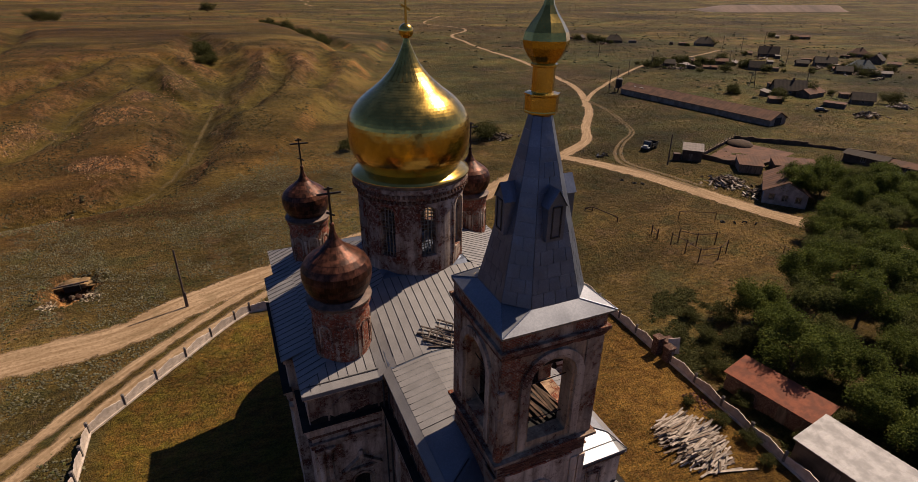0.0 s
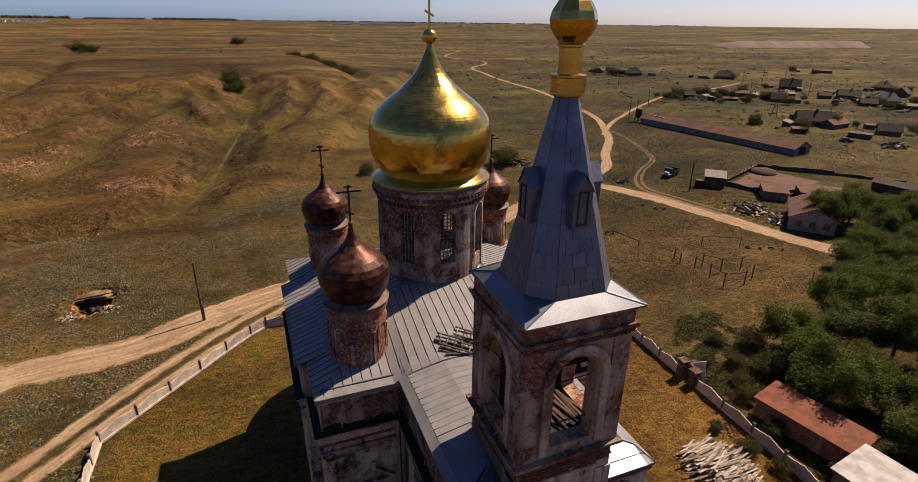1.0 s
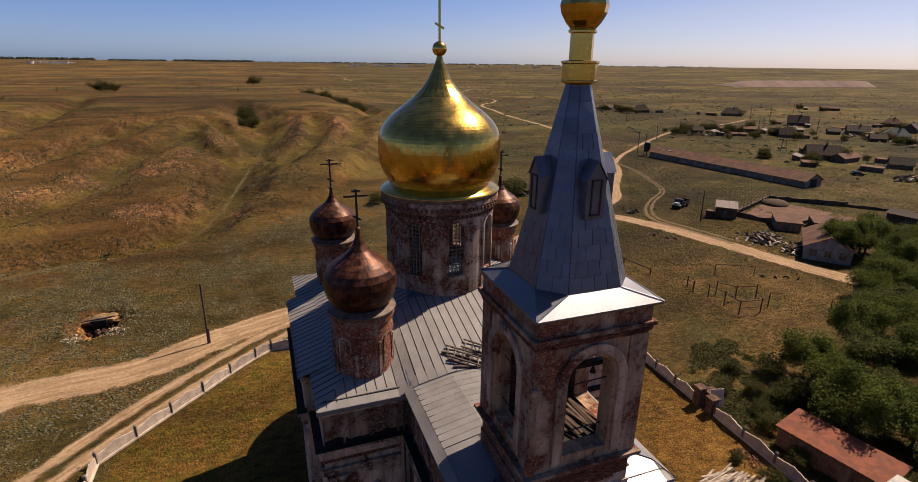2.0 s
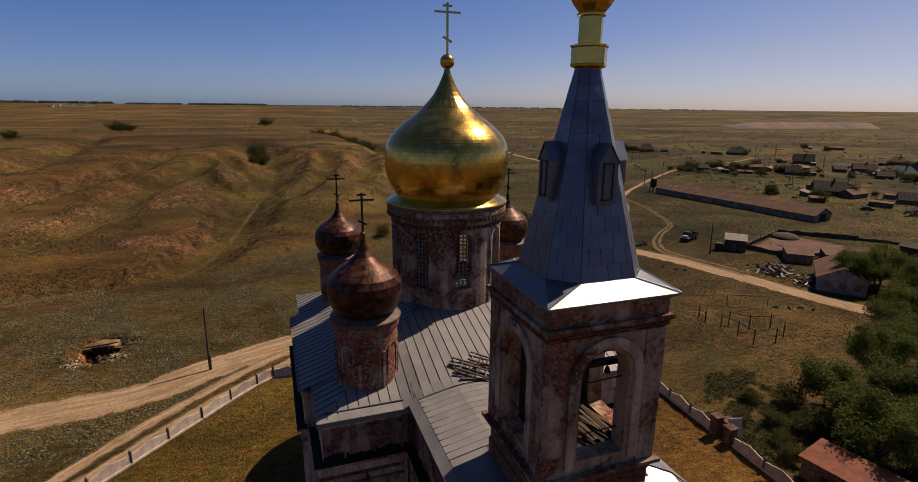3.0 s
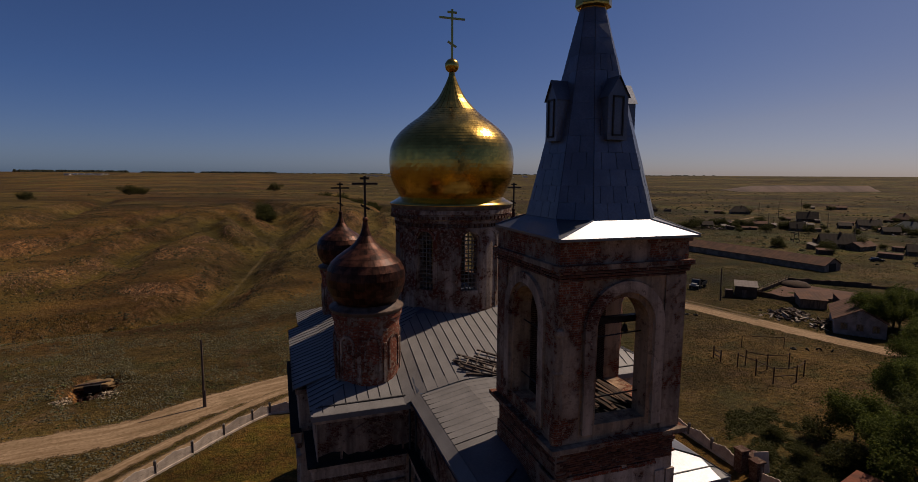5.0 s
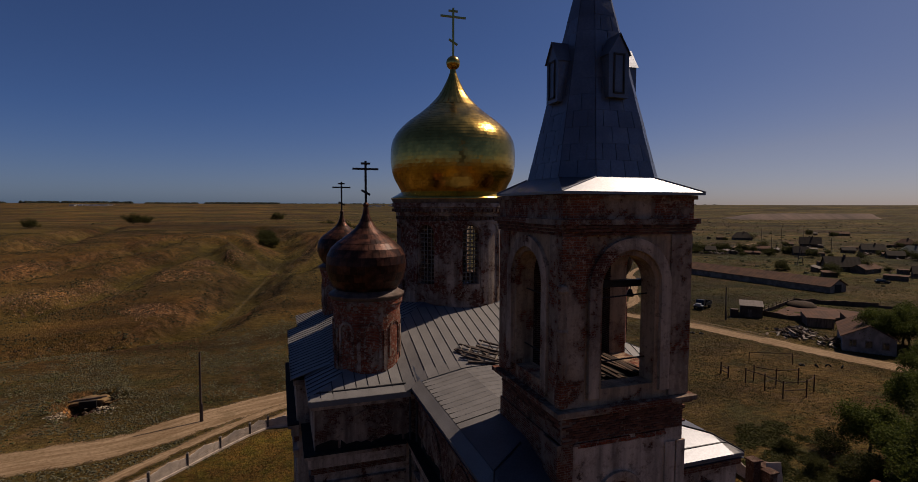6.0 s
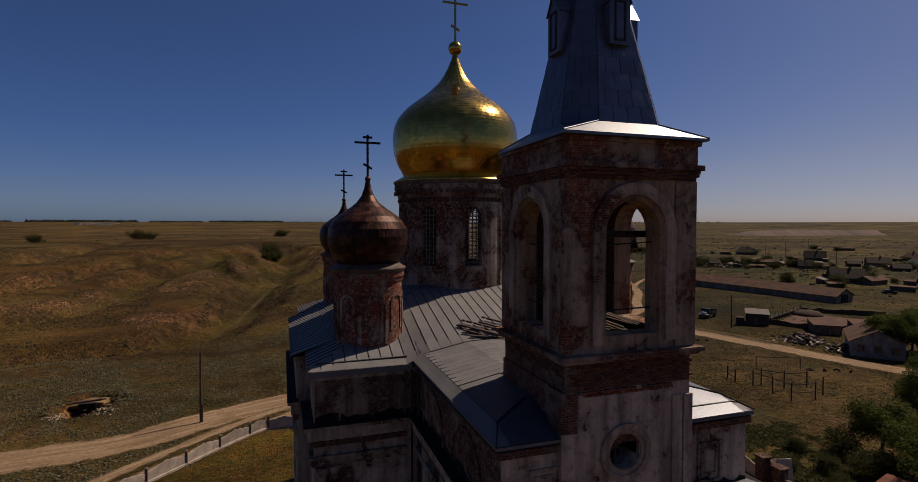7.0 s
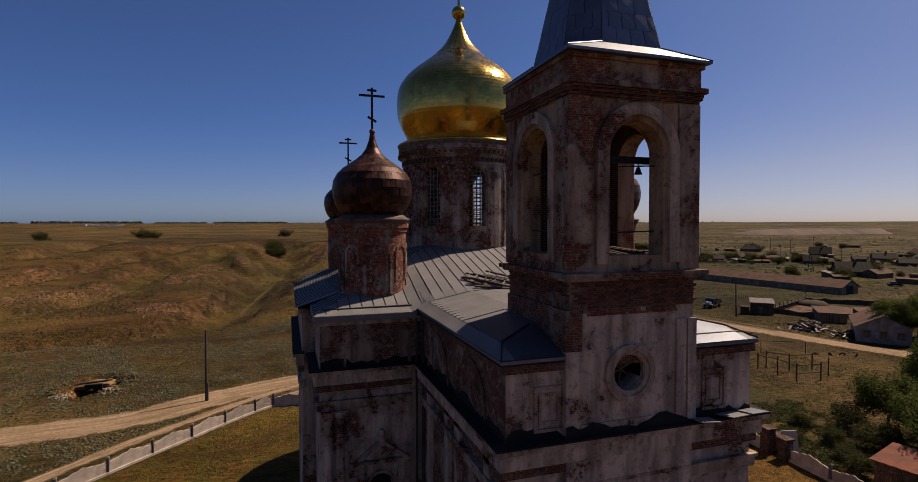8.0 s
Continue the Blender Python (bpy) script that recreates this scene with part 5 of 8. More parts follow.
for prof in ([(R - 0.02, 25.0), (R + 0.10, 25.02), (R + 0.10, 25.16), (R - 0.02, 25.18)], [(R - 0.02, 25.44), (R + 0.16, 25.46), (R + 0.16, 25.66), (R + 0.30, 25.72), (R + 0.30, 25.98), (R + 0.40, 26.04), (R + 0.40, 26.32), (3.5, 26.36)], [(R - 0.02, 19.0), (R + 0.10, 18.9), (R + 0.10, 18.2)]):
    bm = bmesh.new()
    lathe(bm, prof, 64, (DX, DY), 0, False)
    part("drum_cornice", bm, WALL_DRUM, drum)
bm = bmesh.new()
box(bm, -0.085, 0.085, -0.12, 0.02, -0.10, 0.10)
wall_uv(bm)
DENT = mesh_of("brick_dentil", bm, WALL_BARE)
for k in range(72):
    for z, r in ((25.30, R + 0.10), (25.82, R + 0.38)):
        part("brick_dentil", DENT, None, drum, at=Matrix.Translation((DX, DY, z)) @ Matrix.Rotation(k * math.tau / 72, 4, "Z") @ Matrix.Translation((0, -r + 0.06, 0)))


def curve(prof, n):
    """Thins or fills a profile with a smooth line through its points."""
    line = smooth_line([(r, z) for r, z in prof], 0.05)
    ln = [0.0]
    for a, b2 in zip(line, line[1:]):
        ln.append(ln[-1] + (b2 - a).length)
    out = []
    for k in range(n + 1):
        t = ln[-1] * k / n
        j = min(len(line) - 2, max(i for i in range(len(ln)) if ln[i] <= t + 1e-9))
        u = (t - ln[j]) / max(1e-9, ln[j + 1] - ln[j])
        out.append(tuple(line[j].lerp(line[j + 1], u)))
    return out


GP = [(3.62, 26.95), (3.90, 27.5), (4.17, 28.0), (4.36, 28.6), (4.43, 29.3), (4.42, 29.9), (4.34, 30.5), (4.13, 31.0), (3.80, 31.45), (3.38, 31.87), (2.88, 32.27), (2.30, 32.70), (1.74, 33.17)]
GTOP = [(1.74, 33.17), (1.24, 33.68), (0.92, 34.10), (0.67, 34.55), (0.43, 35.05), (0.25, 35.5), (0.17, 35.85)]


def plated(name, prof, rows_, cols, material, parent, c, label, gap, jit, seed, as_parts=300, under=None):
    """A dome of separate sheets over a smooth core; each sheet is slightly tilted."""
    rnd = random.Random(seed)
    pr = curve(prof, rows_)
    bm = bmesh.new()
    lathe(bm, [(r * 0.992 - 0.01, z) for r, z in curve(prof, rows_ * 2)], 64, c)
    dome = part(name, bm, under or material, parent, label, True)
    made = 0
    big = bmesh.new()
    for i in range(rows_):
        (r0, z0), (r1, z1) = pr[i], pr[i + 1]
        n = cols if max(r0, r1) > 0.45 * max(r for r, z in pr) else cols // 2
        off = 0.5 if i % 2 else 0.0
        for k in range(n):
            a0, a1 = (k + off) * math.tau / n, (k + 1 + off) * math.tau / n
            g = gap / max(r0, r1, 0.3)
            b = bmesh.new() if made < as_parts else big
            sub = 2 if n < 40 else 1
            up = lambda: 1 + jit * rnd.uniform(0, 1)
            l0, l1, l2, l3 = up(), up(), up(), up()
            prev = None
            for s in range(sub + 1):
                t = s / sub
                a = (a0 + g) + (a1 - a0 - 2 * g) * t
                ra, rb = r0 * (l0 + (l1 - l0) * t), r1 * (l2 + (l3 - l2) * t)
                zz = (z1 - z0) * 0.02
                cur = (b.verts.new((c[0] + (ra + 0.008) * math.cos(a), c[1] + (ra + 0.008) * math.sin(a), z0 + zz)), b.verts.new((c[0] + rb * math.cos(a), c[1] + rb * math.sin(a), z1 - zz * 0)))
                if prev:
                    b.faces.new((prev[0], cur[0], cur[1], prev[1]))
                prev = cur
            if made < as_parts:
                part("metal_sheet", b, material, dome)
            made += 1
    if made > as_parts:
        tagged(part("sheet_cladding", big, material, dome), kind="stuff")
    else:
        big.free()
    return dome


gold = plated("gold_dome", GP, 32, 96, GOLD, church, (DX, DY), "great gilded onion dome of small metal plates", 0.003, 0.0022, 4)
# the tapering neck is clad in long narrow strips
rnd = random.Random(17)
neck = curve(GTOP, 9)
bm = bmesh.new()
lathe(bm, [(r * 0.985, z) for r, z in neck], 32, (DX, DY))
part("neck_core", bm, GOLD, gold, "", True)
for k in range(24):
    bm = bmesh.new()
    a0, a1 = k * math.tau / 24 + 0.012, (k + 1) * math.tau / 24 - 0.012
    l0, l1 = rnd.uniform(0.995, 1.02), rnd.uniform(0.995, 1.02)
    prev = None
    for r, z in neck:
        am = (a0 + a1) / 2
        cur = [bm.verts.new((DX + (r * l + 0.004) * math.cos(a), DY + (r * l + 0.004) * math.sin(a), z)) for a, l in ((a0, l0), (am, (l0 + l1) / 2 + 0.006), (a1, l1))]
        if prev:
            for q in range(2):
                bm.faces.new((prev[q], prev[q + 1], cur[q + 1], cur[q]))
        prev = cur
    part("neck_strip", bm, GOLD, gold)
bm = bmesh.new()
lathe(bm, [(4.43, 26.59), (4.44, 26.62), (4.43, 26.66), (4.12, 26.82), (3.86, 26.98), (3.66, 27.10)], 64, (DX, DY), 0, False)
part("gold_skirt", bm, GOLD, church, "flared gilded ring under the dome", True)
# added brown ring: the shade under the gilded flare is put into its colour
bm = bmesh.new()
lathe(bm, [(4.30, 26.33), (4.42, 26.585), (3.8, 26.62)], 64, (DX, DY), 0, False)
part("skirt_soffit", bm, WOOD, church, "added dark brown underside of the gilded ring")
bm = bmesh.new()
lathe(bm, curve([(0.20, 35.7), (0.17, 35.85), (0.16, 35.98)], 4), 20, (DX, DY))
bmesh.ops.create_uvsphere(bm, u_segments=24, v_segments=14, radius=0.50, matrix=Matrix.Translation((DX, DY, 36.25)))
part("gold_ball", bm, GOLD, church, "gilded ball under the cross", True)


def cross(parent, c, z0, z1, w, th, material, label):
    """Eight-pointed cross: a long bar, a short one over it and a slanting foot bar."""
    h = z1 - z0
    bm = bmesh.new()
    box(bm, c[0] - th, c[0] + th, c[1] - th, c[1] + th, z0, z1)
    box(bm, c[0] - w, c[0] + w, c[1] - th * 0.8, c[1] + th * 0.8, z1 - 0.20 * h, z1 - 0.20 * h + 2 * th)
    box(bm, c[0] - w * 0.36, c[0] + w * 0.36, c[1] - th * 0.8, c[1] + th * 0.8, z1 - 0.08 * h, z1 - 0.08 * h + 2 * th)
    box(bm, -w * 0.38, w * 0.38, -th * 0.8, th * 0.8, -th, th, Matrix.Translation((c[0], c[1], z0 + 0.30 * h)) @ Matrix.Rotation(radians(28), 4, "Y"))
    return part("cross", bm, material, parent, label)


cross(church, (DX, DY), 36.70, 40.05, 0.93, 0.065, GOLD, "gilded eight-pointed cross")

# four corner cupolas
SKIRT_IRON = simple("weathered_skirt_sheet", (0.105, 0.070, 0.055), 0.6, 0.1, 0.4, 2.0, 15, 0.3)
CP = [(1.50, 21.45), (1.76, 21.72), (2.02, 22.2), (2.15, 22.8), (2.12, 23.35), (1.93, 23.78), (1.54, 24.17), (1.06, 24.50), (0.64, 24.82), (0.36, 25.2), (0.20, 25.6), (0.11, 26.1)]
for cx, cy, s, n_as in ((4.55, 29.15, 1.0, 300), (4.75, 42.8, 0.88, 300), (19.9, 42.8, 0.88, 300), (19.4, 29.15, 1.0, 0)):
    r = 1.82 * s
    base = 16.9 if cy < 36 else 16.9
    bm = bmesh.new()
    lathe(bm, [(r, base), (r, 21.0)], 40, (cx, cy))
    cd = part("cupola_drum", bm, WALL_RED, church, "small round drum of bare brick and plaster")
    sg = r * math.tau / 8
    f = drum_f(cx, cy, r)
    for k in range(8):
        bm = bmesh.new()
        band(bm, f, k * sg, 0.34 * s, 0.46 * s, 18.1, 19.55, -0.06, 0.02)
        wall_uv(bm)
        part("blind_arch", bm, WALL_DRUM, cd)
        bm = bmesh.new()
        box(bm, -0.10, 0.10, -0.06, 0.05, 17.4, 19.6, Matrix.Translation((cx, cy, 0)) @ Matrix.Rotation((k + 0.5) * math.tau / 8, 4, "Z") @ Matrix.Translation((0, -r, 0)))
        wall_uv(bm)
        part("pilaster", bm, WALL_DRUM, cd)
    bm = bmesh.new()
    lathe(bm, [(r - 0.02, 20.62), (r + 0.06, 20.66), (r + 0.07, 20.84), (r + 0.14, 20.88), (r + 0.15, 21.12), (r - 0.2, 21.16)], 40, (cx, cy), 0, False)
    wall_uv(bm)
    part("cupola_cornice", bm, WALL_RED, cd)
    bm = bmesh.new()
    lathe(bm, [(r + 0.13, 21.10), (r + 0.25, 21.30), (r + 0.24, 21.36), (r + 0.02, 21.46), (r - 0.12, 21.58), (1.45 * s, 21.66)], 40, (cx, cy), 0, False)
    part("cupola_skirt", bm, SKIRT_IRON, church, "weathered flared metal skirt")
    prof = [(q * s, 21.45 + (z - 21.45) * (1.0 if s == 1.0 else 0.88)) for q, z in CP]
    zt = prof[-1][1]
    dome = plated("cupola_dome", prof, 13, 34, RUST, church, (cx, cy), "rusted onion cupola of patched metal sheets", 0.013, 0.009, int(cx * 10), n_as)
    bm = bmesh.new()
    bmesh.ops.create_uvsphere(bm, u_segments=12, v_segments=8, radius=0.16, matrix=Matrix.Translation((cx, cy, zt + 0.05)))
    part("cross_ball", bm, RUST, dome)
    cross(church, (cx, cy), zt, zt + 2.45, 0.70, 0.055, IRON, "dark iron eight-pointed cross")
# ---------- churchyard and its neighbours ----------
def leaf_mat(name, a, b_):
    m, nt, b = blank(name)
    isl = mk(nt, "ShaderNodeNewGeometry").outputs["Random Per Island"]
    co = mk(nt, "ShaderNodeTexCoord").outputs["Object"]
    c = mix_c(nt, isl, a, b_)
    c = mix_c(nt, math_n(nt, "MULTIPLY", ramp_n(nt, noise_n(nt, co, 0.7, 3), 0.4, 0.65), 0.5), c, tuple(x * 0.55 for x in a))
    nt.links.new(c, b.inputs["Base Color"])
    b.inputs["Roughness"].default_value = 0.7
    b.inputs["Specular IOR Level"].default_value = 0.06
    tr = mk(nt, "ShaderNodeBsdfTranslucent", {"Color": c})
    mx = mk(nt, "ShaderNodeMixShader", {"Fac": 0.38})
    nt.links.new(b.outputs[0], mx.inputs[1])
    nt.links.new(tr.outputs[0], mx.inputs[2])
    nt.links.new(mx.outputs[0], nt.nodes["Material Output"].inputs[0])
    return m


LEAF = leaf_mat("dusty_leaves", (0.040, 0.060, 0.010), (0.115, 0.130, 0.024))
LEAF_DRY = leaf_mat("grey_green_leaves", (0.046, 0.060, 0.014), (0.115, 0.118, 0.034))
BARK = simple("grey_bark", (0.086, 0.066, 0.050), 0.9, 0, 0.3, 4, 30, 0.6)
BRICK = peeled("dark_brick_pillar", 0.80, (0.26, 0.20, 0.15), (0.10, 0.045, 0.030))
RED_ROOF = simple("rust_red_slate", (0.150, 0.047, 0.024), 0.85, 0, 0.3, 1.0, 14, 0.4)
PALE_ROOF = simple("pale_slate_roof", (0.150, 0.125, 0.108), 0.9, 0, 0.2, 1.0, 14, 0.4)
RUST_ROOF = simple("brown_slate_roof", (0.088, 0.043, 0.025), 0.92, 0, 0.3, 0.4, 8, 0.4)
GREY_ROOF = simple("grey_slate_roof", (0.031, 0.021, 0.014), 0.9, 0, 0.3, 0.5, 8, 0.4)
FRAME_GREY = simple("weathered_frame_paint", (0.16, 0.14, 0.12), 0.8, 0, 0.2, 2, 20, 0.2)
BARN_WALL = simple("patched_barn_wall", (0.20, 0.155, 0.118), 0.95, 0, 0.35, 0.5, 10, 0.4)
TEAL_ROOF = simple("faded_teal_roof", (0.058, 0.070, 0.066), 0.8, 0.0, 0.2, 0.5, 8, 0.3)
LIME = simple("dirty_limewash", (0.105, 0.078, 0.054), 0.95, 0, 0.35, 0.7, 14, 0.4)
MUD = simple("adobe_wall", (0.080, 0.053, 0.034), 0.95, 0, 0.3, 0.8, 14, 0.5)
WHITEWASH = simple("blue_grey_whitewash", (0.24, 0.225, 0.21), 0.95, 0, 0.3, 0.8, 14, 0.4)
STONE = simple("pale_tumbled_stone", (0.36, 0.28, 0.19), 0.95, 0, 0.3, 3, 14, 0.4, 0.3)
EARTH = simple("trodden_earth", (0.095, 0.048, 0.030), 0.95, 0, 0.3, 0.4, 6, 0.5)
RUBBER = simple("black_rubber", (0.017, 0.016, 0.015), 0.85, 0, 0.3, 4, 30, 0.3)
PAINT_W = simple("chalky_white_paint", (0.297, 0.297, 0.290), 0.5, 0, 0.12, 2, 20, 0.1)
PAINT_D = simple("dark_faded_paint", (0.022, 0.022, 0.022), 0.5, 0.1, 0.2, 2, 20, 0.1)
PIPE = simple("rusty_pipe", (0.063, 0.036, 0.026), 0.7, 0.3, 0.3, 5, 30, 0.2)


def tree_parts(seed, h, spread, leaves, size, trunk=True):
    """Meshes of a trunk with limbs and of a ragged crown."""
    rnd = random.Random(seed)
    bm = bmesh.new()
    tips = []
    base = h * (0.28 if trunk else 0.05)
    rod(bm, (0, 0, -0.2), (0.1, 0.05, base), 0.05 * h ** 0.7, 7, 0.035 * h ** 0.7)
    for k in range(9):
        a = k * 2.4 + rnd.uniform(-0.5, 0.5)
        rr = spread * rnd.uniform(0.35, 0.85)
        mid = Vector((0.5 * rr * math.cos(a), 0.5 * rr * math.sin(a), base + (h - base) * rnd.uniform(0.15, 0.4)))
        tip = Vector((rr * math.cos(a), rr * math.sin(a), base + (h - base) * rnd.uniform(0.3, 0.95) * (1.1 - 0.45 * rr / spread)))
        rod(bm, (0.1, 0.05, base * rnd.uniform(0.6, 1)), mid, 0.02 * h ** 0.7, 5, 0.014 * h ** 0.7)
        rod(bm, mid, tip, 0.014 * h ** 0.7, 5, 0.006 * h ** 0.7)
        tips += [tip, mid.lerp(tip, 0.6), tip + Vector((rnd.uniform(-1, 1), rnd.uniform(-1, 1), rnd.uniform(-0.3, 0.7))) * spread * 0.3]
    wood = mesh_of("trunk", bm, BARK)
    lobes = [(t, spread * rnd.uniform(0.30, 0.52)) for t in tips]
    verts, faces = [], []
    for _ in range(leaves):
        t, r = rnd.choice(lobes)
        d = Vector((rnd.gauss(0, 1), rnd.gauss(0, 1), rnd.gauss(0, 0.8))).normalized()
        p = t + d * r * (rnd.random() ** 0.55)
        if p.z < h * 0.08:
            continue
        u = Vector((rnd.gauss(0, 1), rnd.gauss(0, 1), rnd.gauss(0, 0.5))).normalized() * size * rnd.uniform(0.5, 1.2)
        v = u.cross(Vector((rnd.gauss(0, 1), rnd.gauss(0, 1), 0.9 + rnd.gauss(0, 1)))).normalized() * size * rnd.uniform(0.35, 0.7)
        i = len(verts)
        verts += [tuple(p - u), tuple(p + v * 0.9 - u * 0.1), tuple(p + u), tuple(p - v)]
        faces.append((i, i + 1, i + 2, i + 3))
    me = bpy.data.meshes.new("crown")
    me.from_pydata(verts, [], faces)
    return wood, me


TREES = []
for seed, h, sp, n, mt in ((1, 5.6, 2.9, 15000, LEAF), (2, 6.6, 3.2, 16000, LEAF), (3, 4.6, 2.7, 13000, LEAF_DRY), (4, 5.2, 3.3, 15000, LEAF)):
    wood, me = tree_parts(seed, h, sp, n, 0.125)
    me.materials.append(mt)
    TREES.append((wood, me, h))
wood, BUSH_ME = tree_parts(9, 2.2, 1.9, 3200, 0.11, False)
BUSH_ME.materials.append(leaf_mat("dark_bush_leaves", (0.030, 0.036, 0.010), (0.072, 0.068, 0.020)))
BUSH_WOOD = wood


def tree(kind, x, y, turn, s, name="tree", label="leafy garden tree with a dense green crown", group="grove beside the churchyard"):
    wood, me = TREES[kind][:2] if kind >= 0 else (BUSH_WOOD, BUSH_ME)
    t = thing(name, label, "tree" if kind >= 0 else "bush", group, Matrix.Translation((x, y, gz(x, y))) @ Matrix.Rotation(turn, 4, "Z") @ Matrix.Diagonal((s, s, s, 1)))
    part("trunk", wood, None, t)
    part("crown", me, None, t)
    return t


def inside(p, poly):
    c = False
    for (ax, ay), (bx, by) in zip(poly, poly[1:] + poly[:1]):
        if (ay > p[1]) != (by > p[1]) and p[0] < (bx - ax) * (p[1] - ay) / (by - ay) + ax:
            c = not c
    return c


GROVE = [(51, 34), (56, 39.5), (66, 41), (77, 44), (86, 52), (96, 53), (108, 58), (120, 66), (134, 62), (136, 40), (112, 14), (80, -4), (55, 4), (52, 20)]
rnd = random.Random(21)
spots = []
for _ in range(4000):
    p = (rnd.uniform(50, 137), rnd.uniform(-4, 66))
    if inside(p, GROVE) and all(math.hypot(p[0] - q[0], p[1] - q[1]) > 4.3 for q in spots) and not (90 < p[0] < 104 and p[1] > 56) and math.hypot(p[0] - 84, p[1] - 38) > 4:
        spots.append(p)
    if len(spots) > 105:
        break
for i, p in enumerate(spots):
    tree(rnd.randrange(4), p[0], p[1], rnd.uniform(0, 6.28), rnd.uniform(0.8, 1.2))
for x, y, s in ((103, 64, 1.15), (108, 62.5, 1.2), (106.5, 67.5, 1.0), (112, 66, 1.2)):
    tree(1, x, y, x, s, label="broad tree shading the village house")
for x, y, s in ((52.3, 33.5, 1.2), (50.5, 27.0, 0.9), (54.8, 38.6, 1.1), (44.5, 20.0, 0.7), (44.2, 26.5, 0.7), (39.6, 25.4, 0.6), (40.4, 22.6, 0.55), (47.2, 33.4, 0.6), (43.6, 17.5, 0.7), (45.6, 31.0, 0.75), (48.4, 29.5, 0.9), (46.2, 37.5, 0.5), (49.5, 36.0, 0.7), (51.0, 40.5, 0.6), (38.9, 28.6, 0.4), (39.8, 20.0, 0.45)):
    tree(-1, x, y, x * 3, s, "bush", "low scrubby green bush beside the fence", "bushes by the fence")
for x, y, s, lab in ((64.5, 131, 2.1, "dark green bush beside a ruined wall"), (68, 133, 1.7, "dark green bush beside a ruined wall"), (26.5, 134, 1.3, "dark scrubby bush on the steppe"), (-138, 600, 4.4, "dark thicket on the far hillside"), (-129, 606, 3.6, "dark thicket on the far hillside"), (-3, 950, 6, "single dark bush on the skyline slope"), (-6, 300, 2.7, "green thicket at the gully head"), (-4, 285, 2.2, "green thicket at the gully head"), (-8, 318, 2.4, "green thicket at the gully head"), (-151, 406, 2.6, "dark bush on the far hillside"), (58, 510, 3.2, "dark scrub in the ravine"), (63, 430, 2.8, "dark scrub in the ravine"), (50, 575, 3.6, "dark scrub in the ravine"), (66, 370, 2.0, "dark scrub in the ravine")):
    tree(-1, x, y, x, s, "bush", lab, "")

rnd = random.Random(77)
for k in range(22):
    p = RAVINE[rnd.randrange(len(RAVINE) // 5, len(RAVINE) * 4 // 5)]
    x, y = p.x + rnd.uniform(-5, 3), p.y + rnd.uniform(-6, 6)
    tree(-1, x, y, k, rnd.uniform(1.2, 2.4), "bush", "dark scrub in the ravine", "ravine scrub")
for k in range(9):
    x, y = -6 + rnd.uniform(-2.5, 2.5), 300 + rnd.uniform(-34, 42)
    tree(-1, x, y, k, rnd.uniform(0.8, 1.7), "bush", "green thicket at the gully head", "gully scrub")

# precast fence round the yard
POST = bmesh.new()
box(POST, -0.12, 0.12, -0.12, 0.12, -0.3, 1.42, None, 0.012)
q = [POST.verts.new((x, y, 1.42)) for x, y in ((-0.15, -0.15), (0.15, -0.15), (0.15, 0.15), (-0.15, 0.15))]
tip = POST.verts.new((0, 0, 1.58))
for k in range(4):
    POST.faces.new((q[k], q[(k + 1) % 4], tip))
POST.faces.new(q[::-1])
POST_ME = mesh_of("fence_post", POST, simple("dark_fence_post", (0.132, 0.112, 0.099), 0.9, 0, 0.3, 2, 25, 0.4))


def wave(t):
    """Top line of a precast panel: small scallops that climb to the middle."""
    a = abs(t - 0.5)
    return 1.0 + 0.34 * max(0.0, 1 - 2.3 * a) + 0.07 * abs(math.sin(5 * math.pi * t))


def fence_panel(L):
    bm = bmesh.new()
    n = 40
    rows_ = []
    for i in range(n + 1):
        t = i / n
        x = 0.12 + (L - 0.24) * t
        rows_.append([bm.verts.new((x, y, z)) for y, z in ((-0.045, 0.22), (-0.045, wave(t)), (0.045, wave(t)), (0.045, 0.22))])
    for a, b2 in zip(rows_, rows_[1:]):
        for k in range(4):
            bm.faces.new((a[k], b2[k], b2[(k + 1) % 4], a[(k + 1) % 4]))
    bm.faces.new(rows_[0])
    bm.faces.new(rows_[-1][::-1])
    for s in (-1, 1):
        for i in range(round(L / 0.22)):
            x = 0.25 + (L - 0.5) * i / max(1, round(L / 0.22) - 1)
            for dx in (-0.25, 0.25):
                a, b2 = (max(0.14, min(L - 0.14, x - dx)), 0.32), (max(0.14, min(L - 0.14, x + dx)), 0.92)
                rod(bm, (a[0], s * 0.045, a[1]), (b2[0], s * 0.045, b2[1]), 0.010, 4)
    return bm


def plinth(L):
    bm = bmesh.new()
    box(bm, 0, L, -0.16, 0.16, -0.4, 0.22, None, 0.02)
    return bm


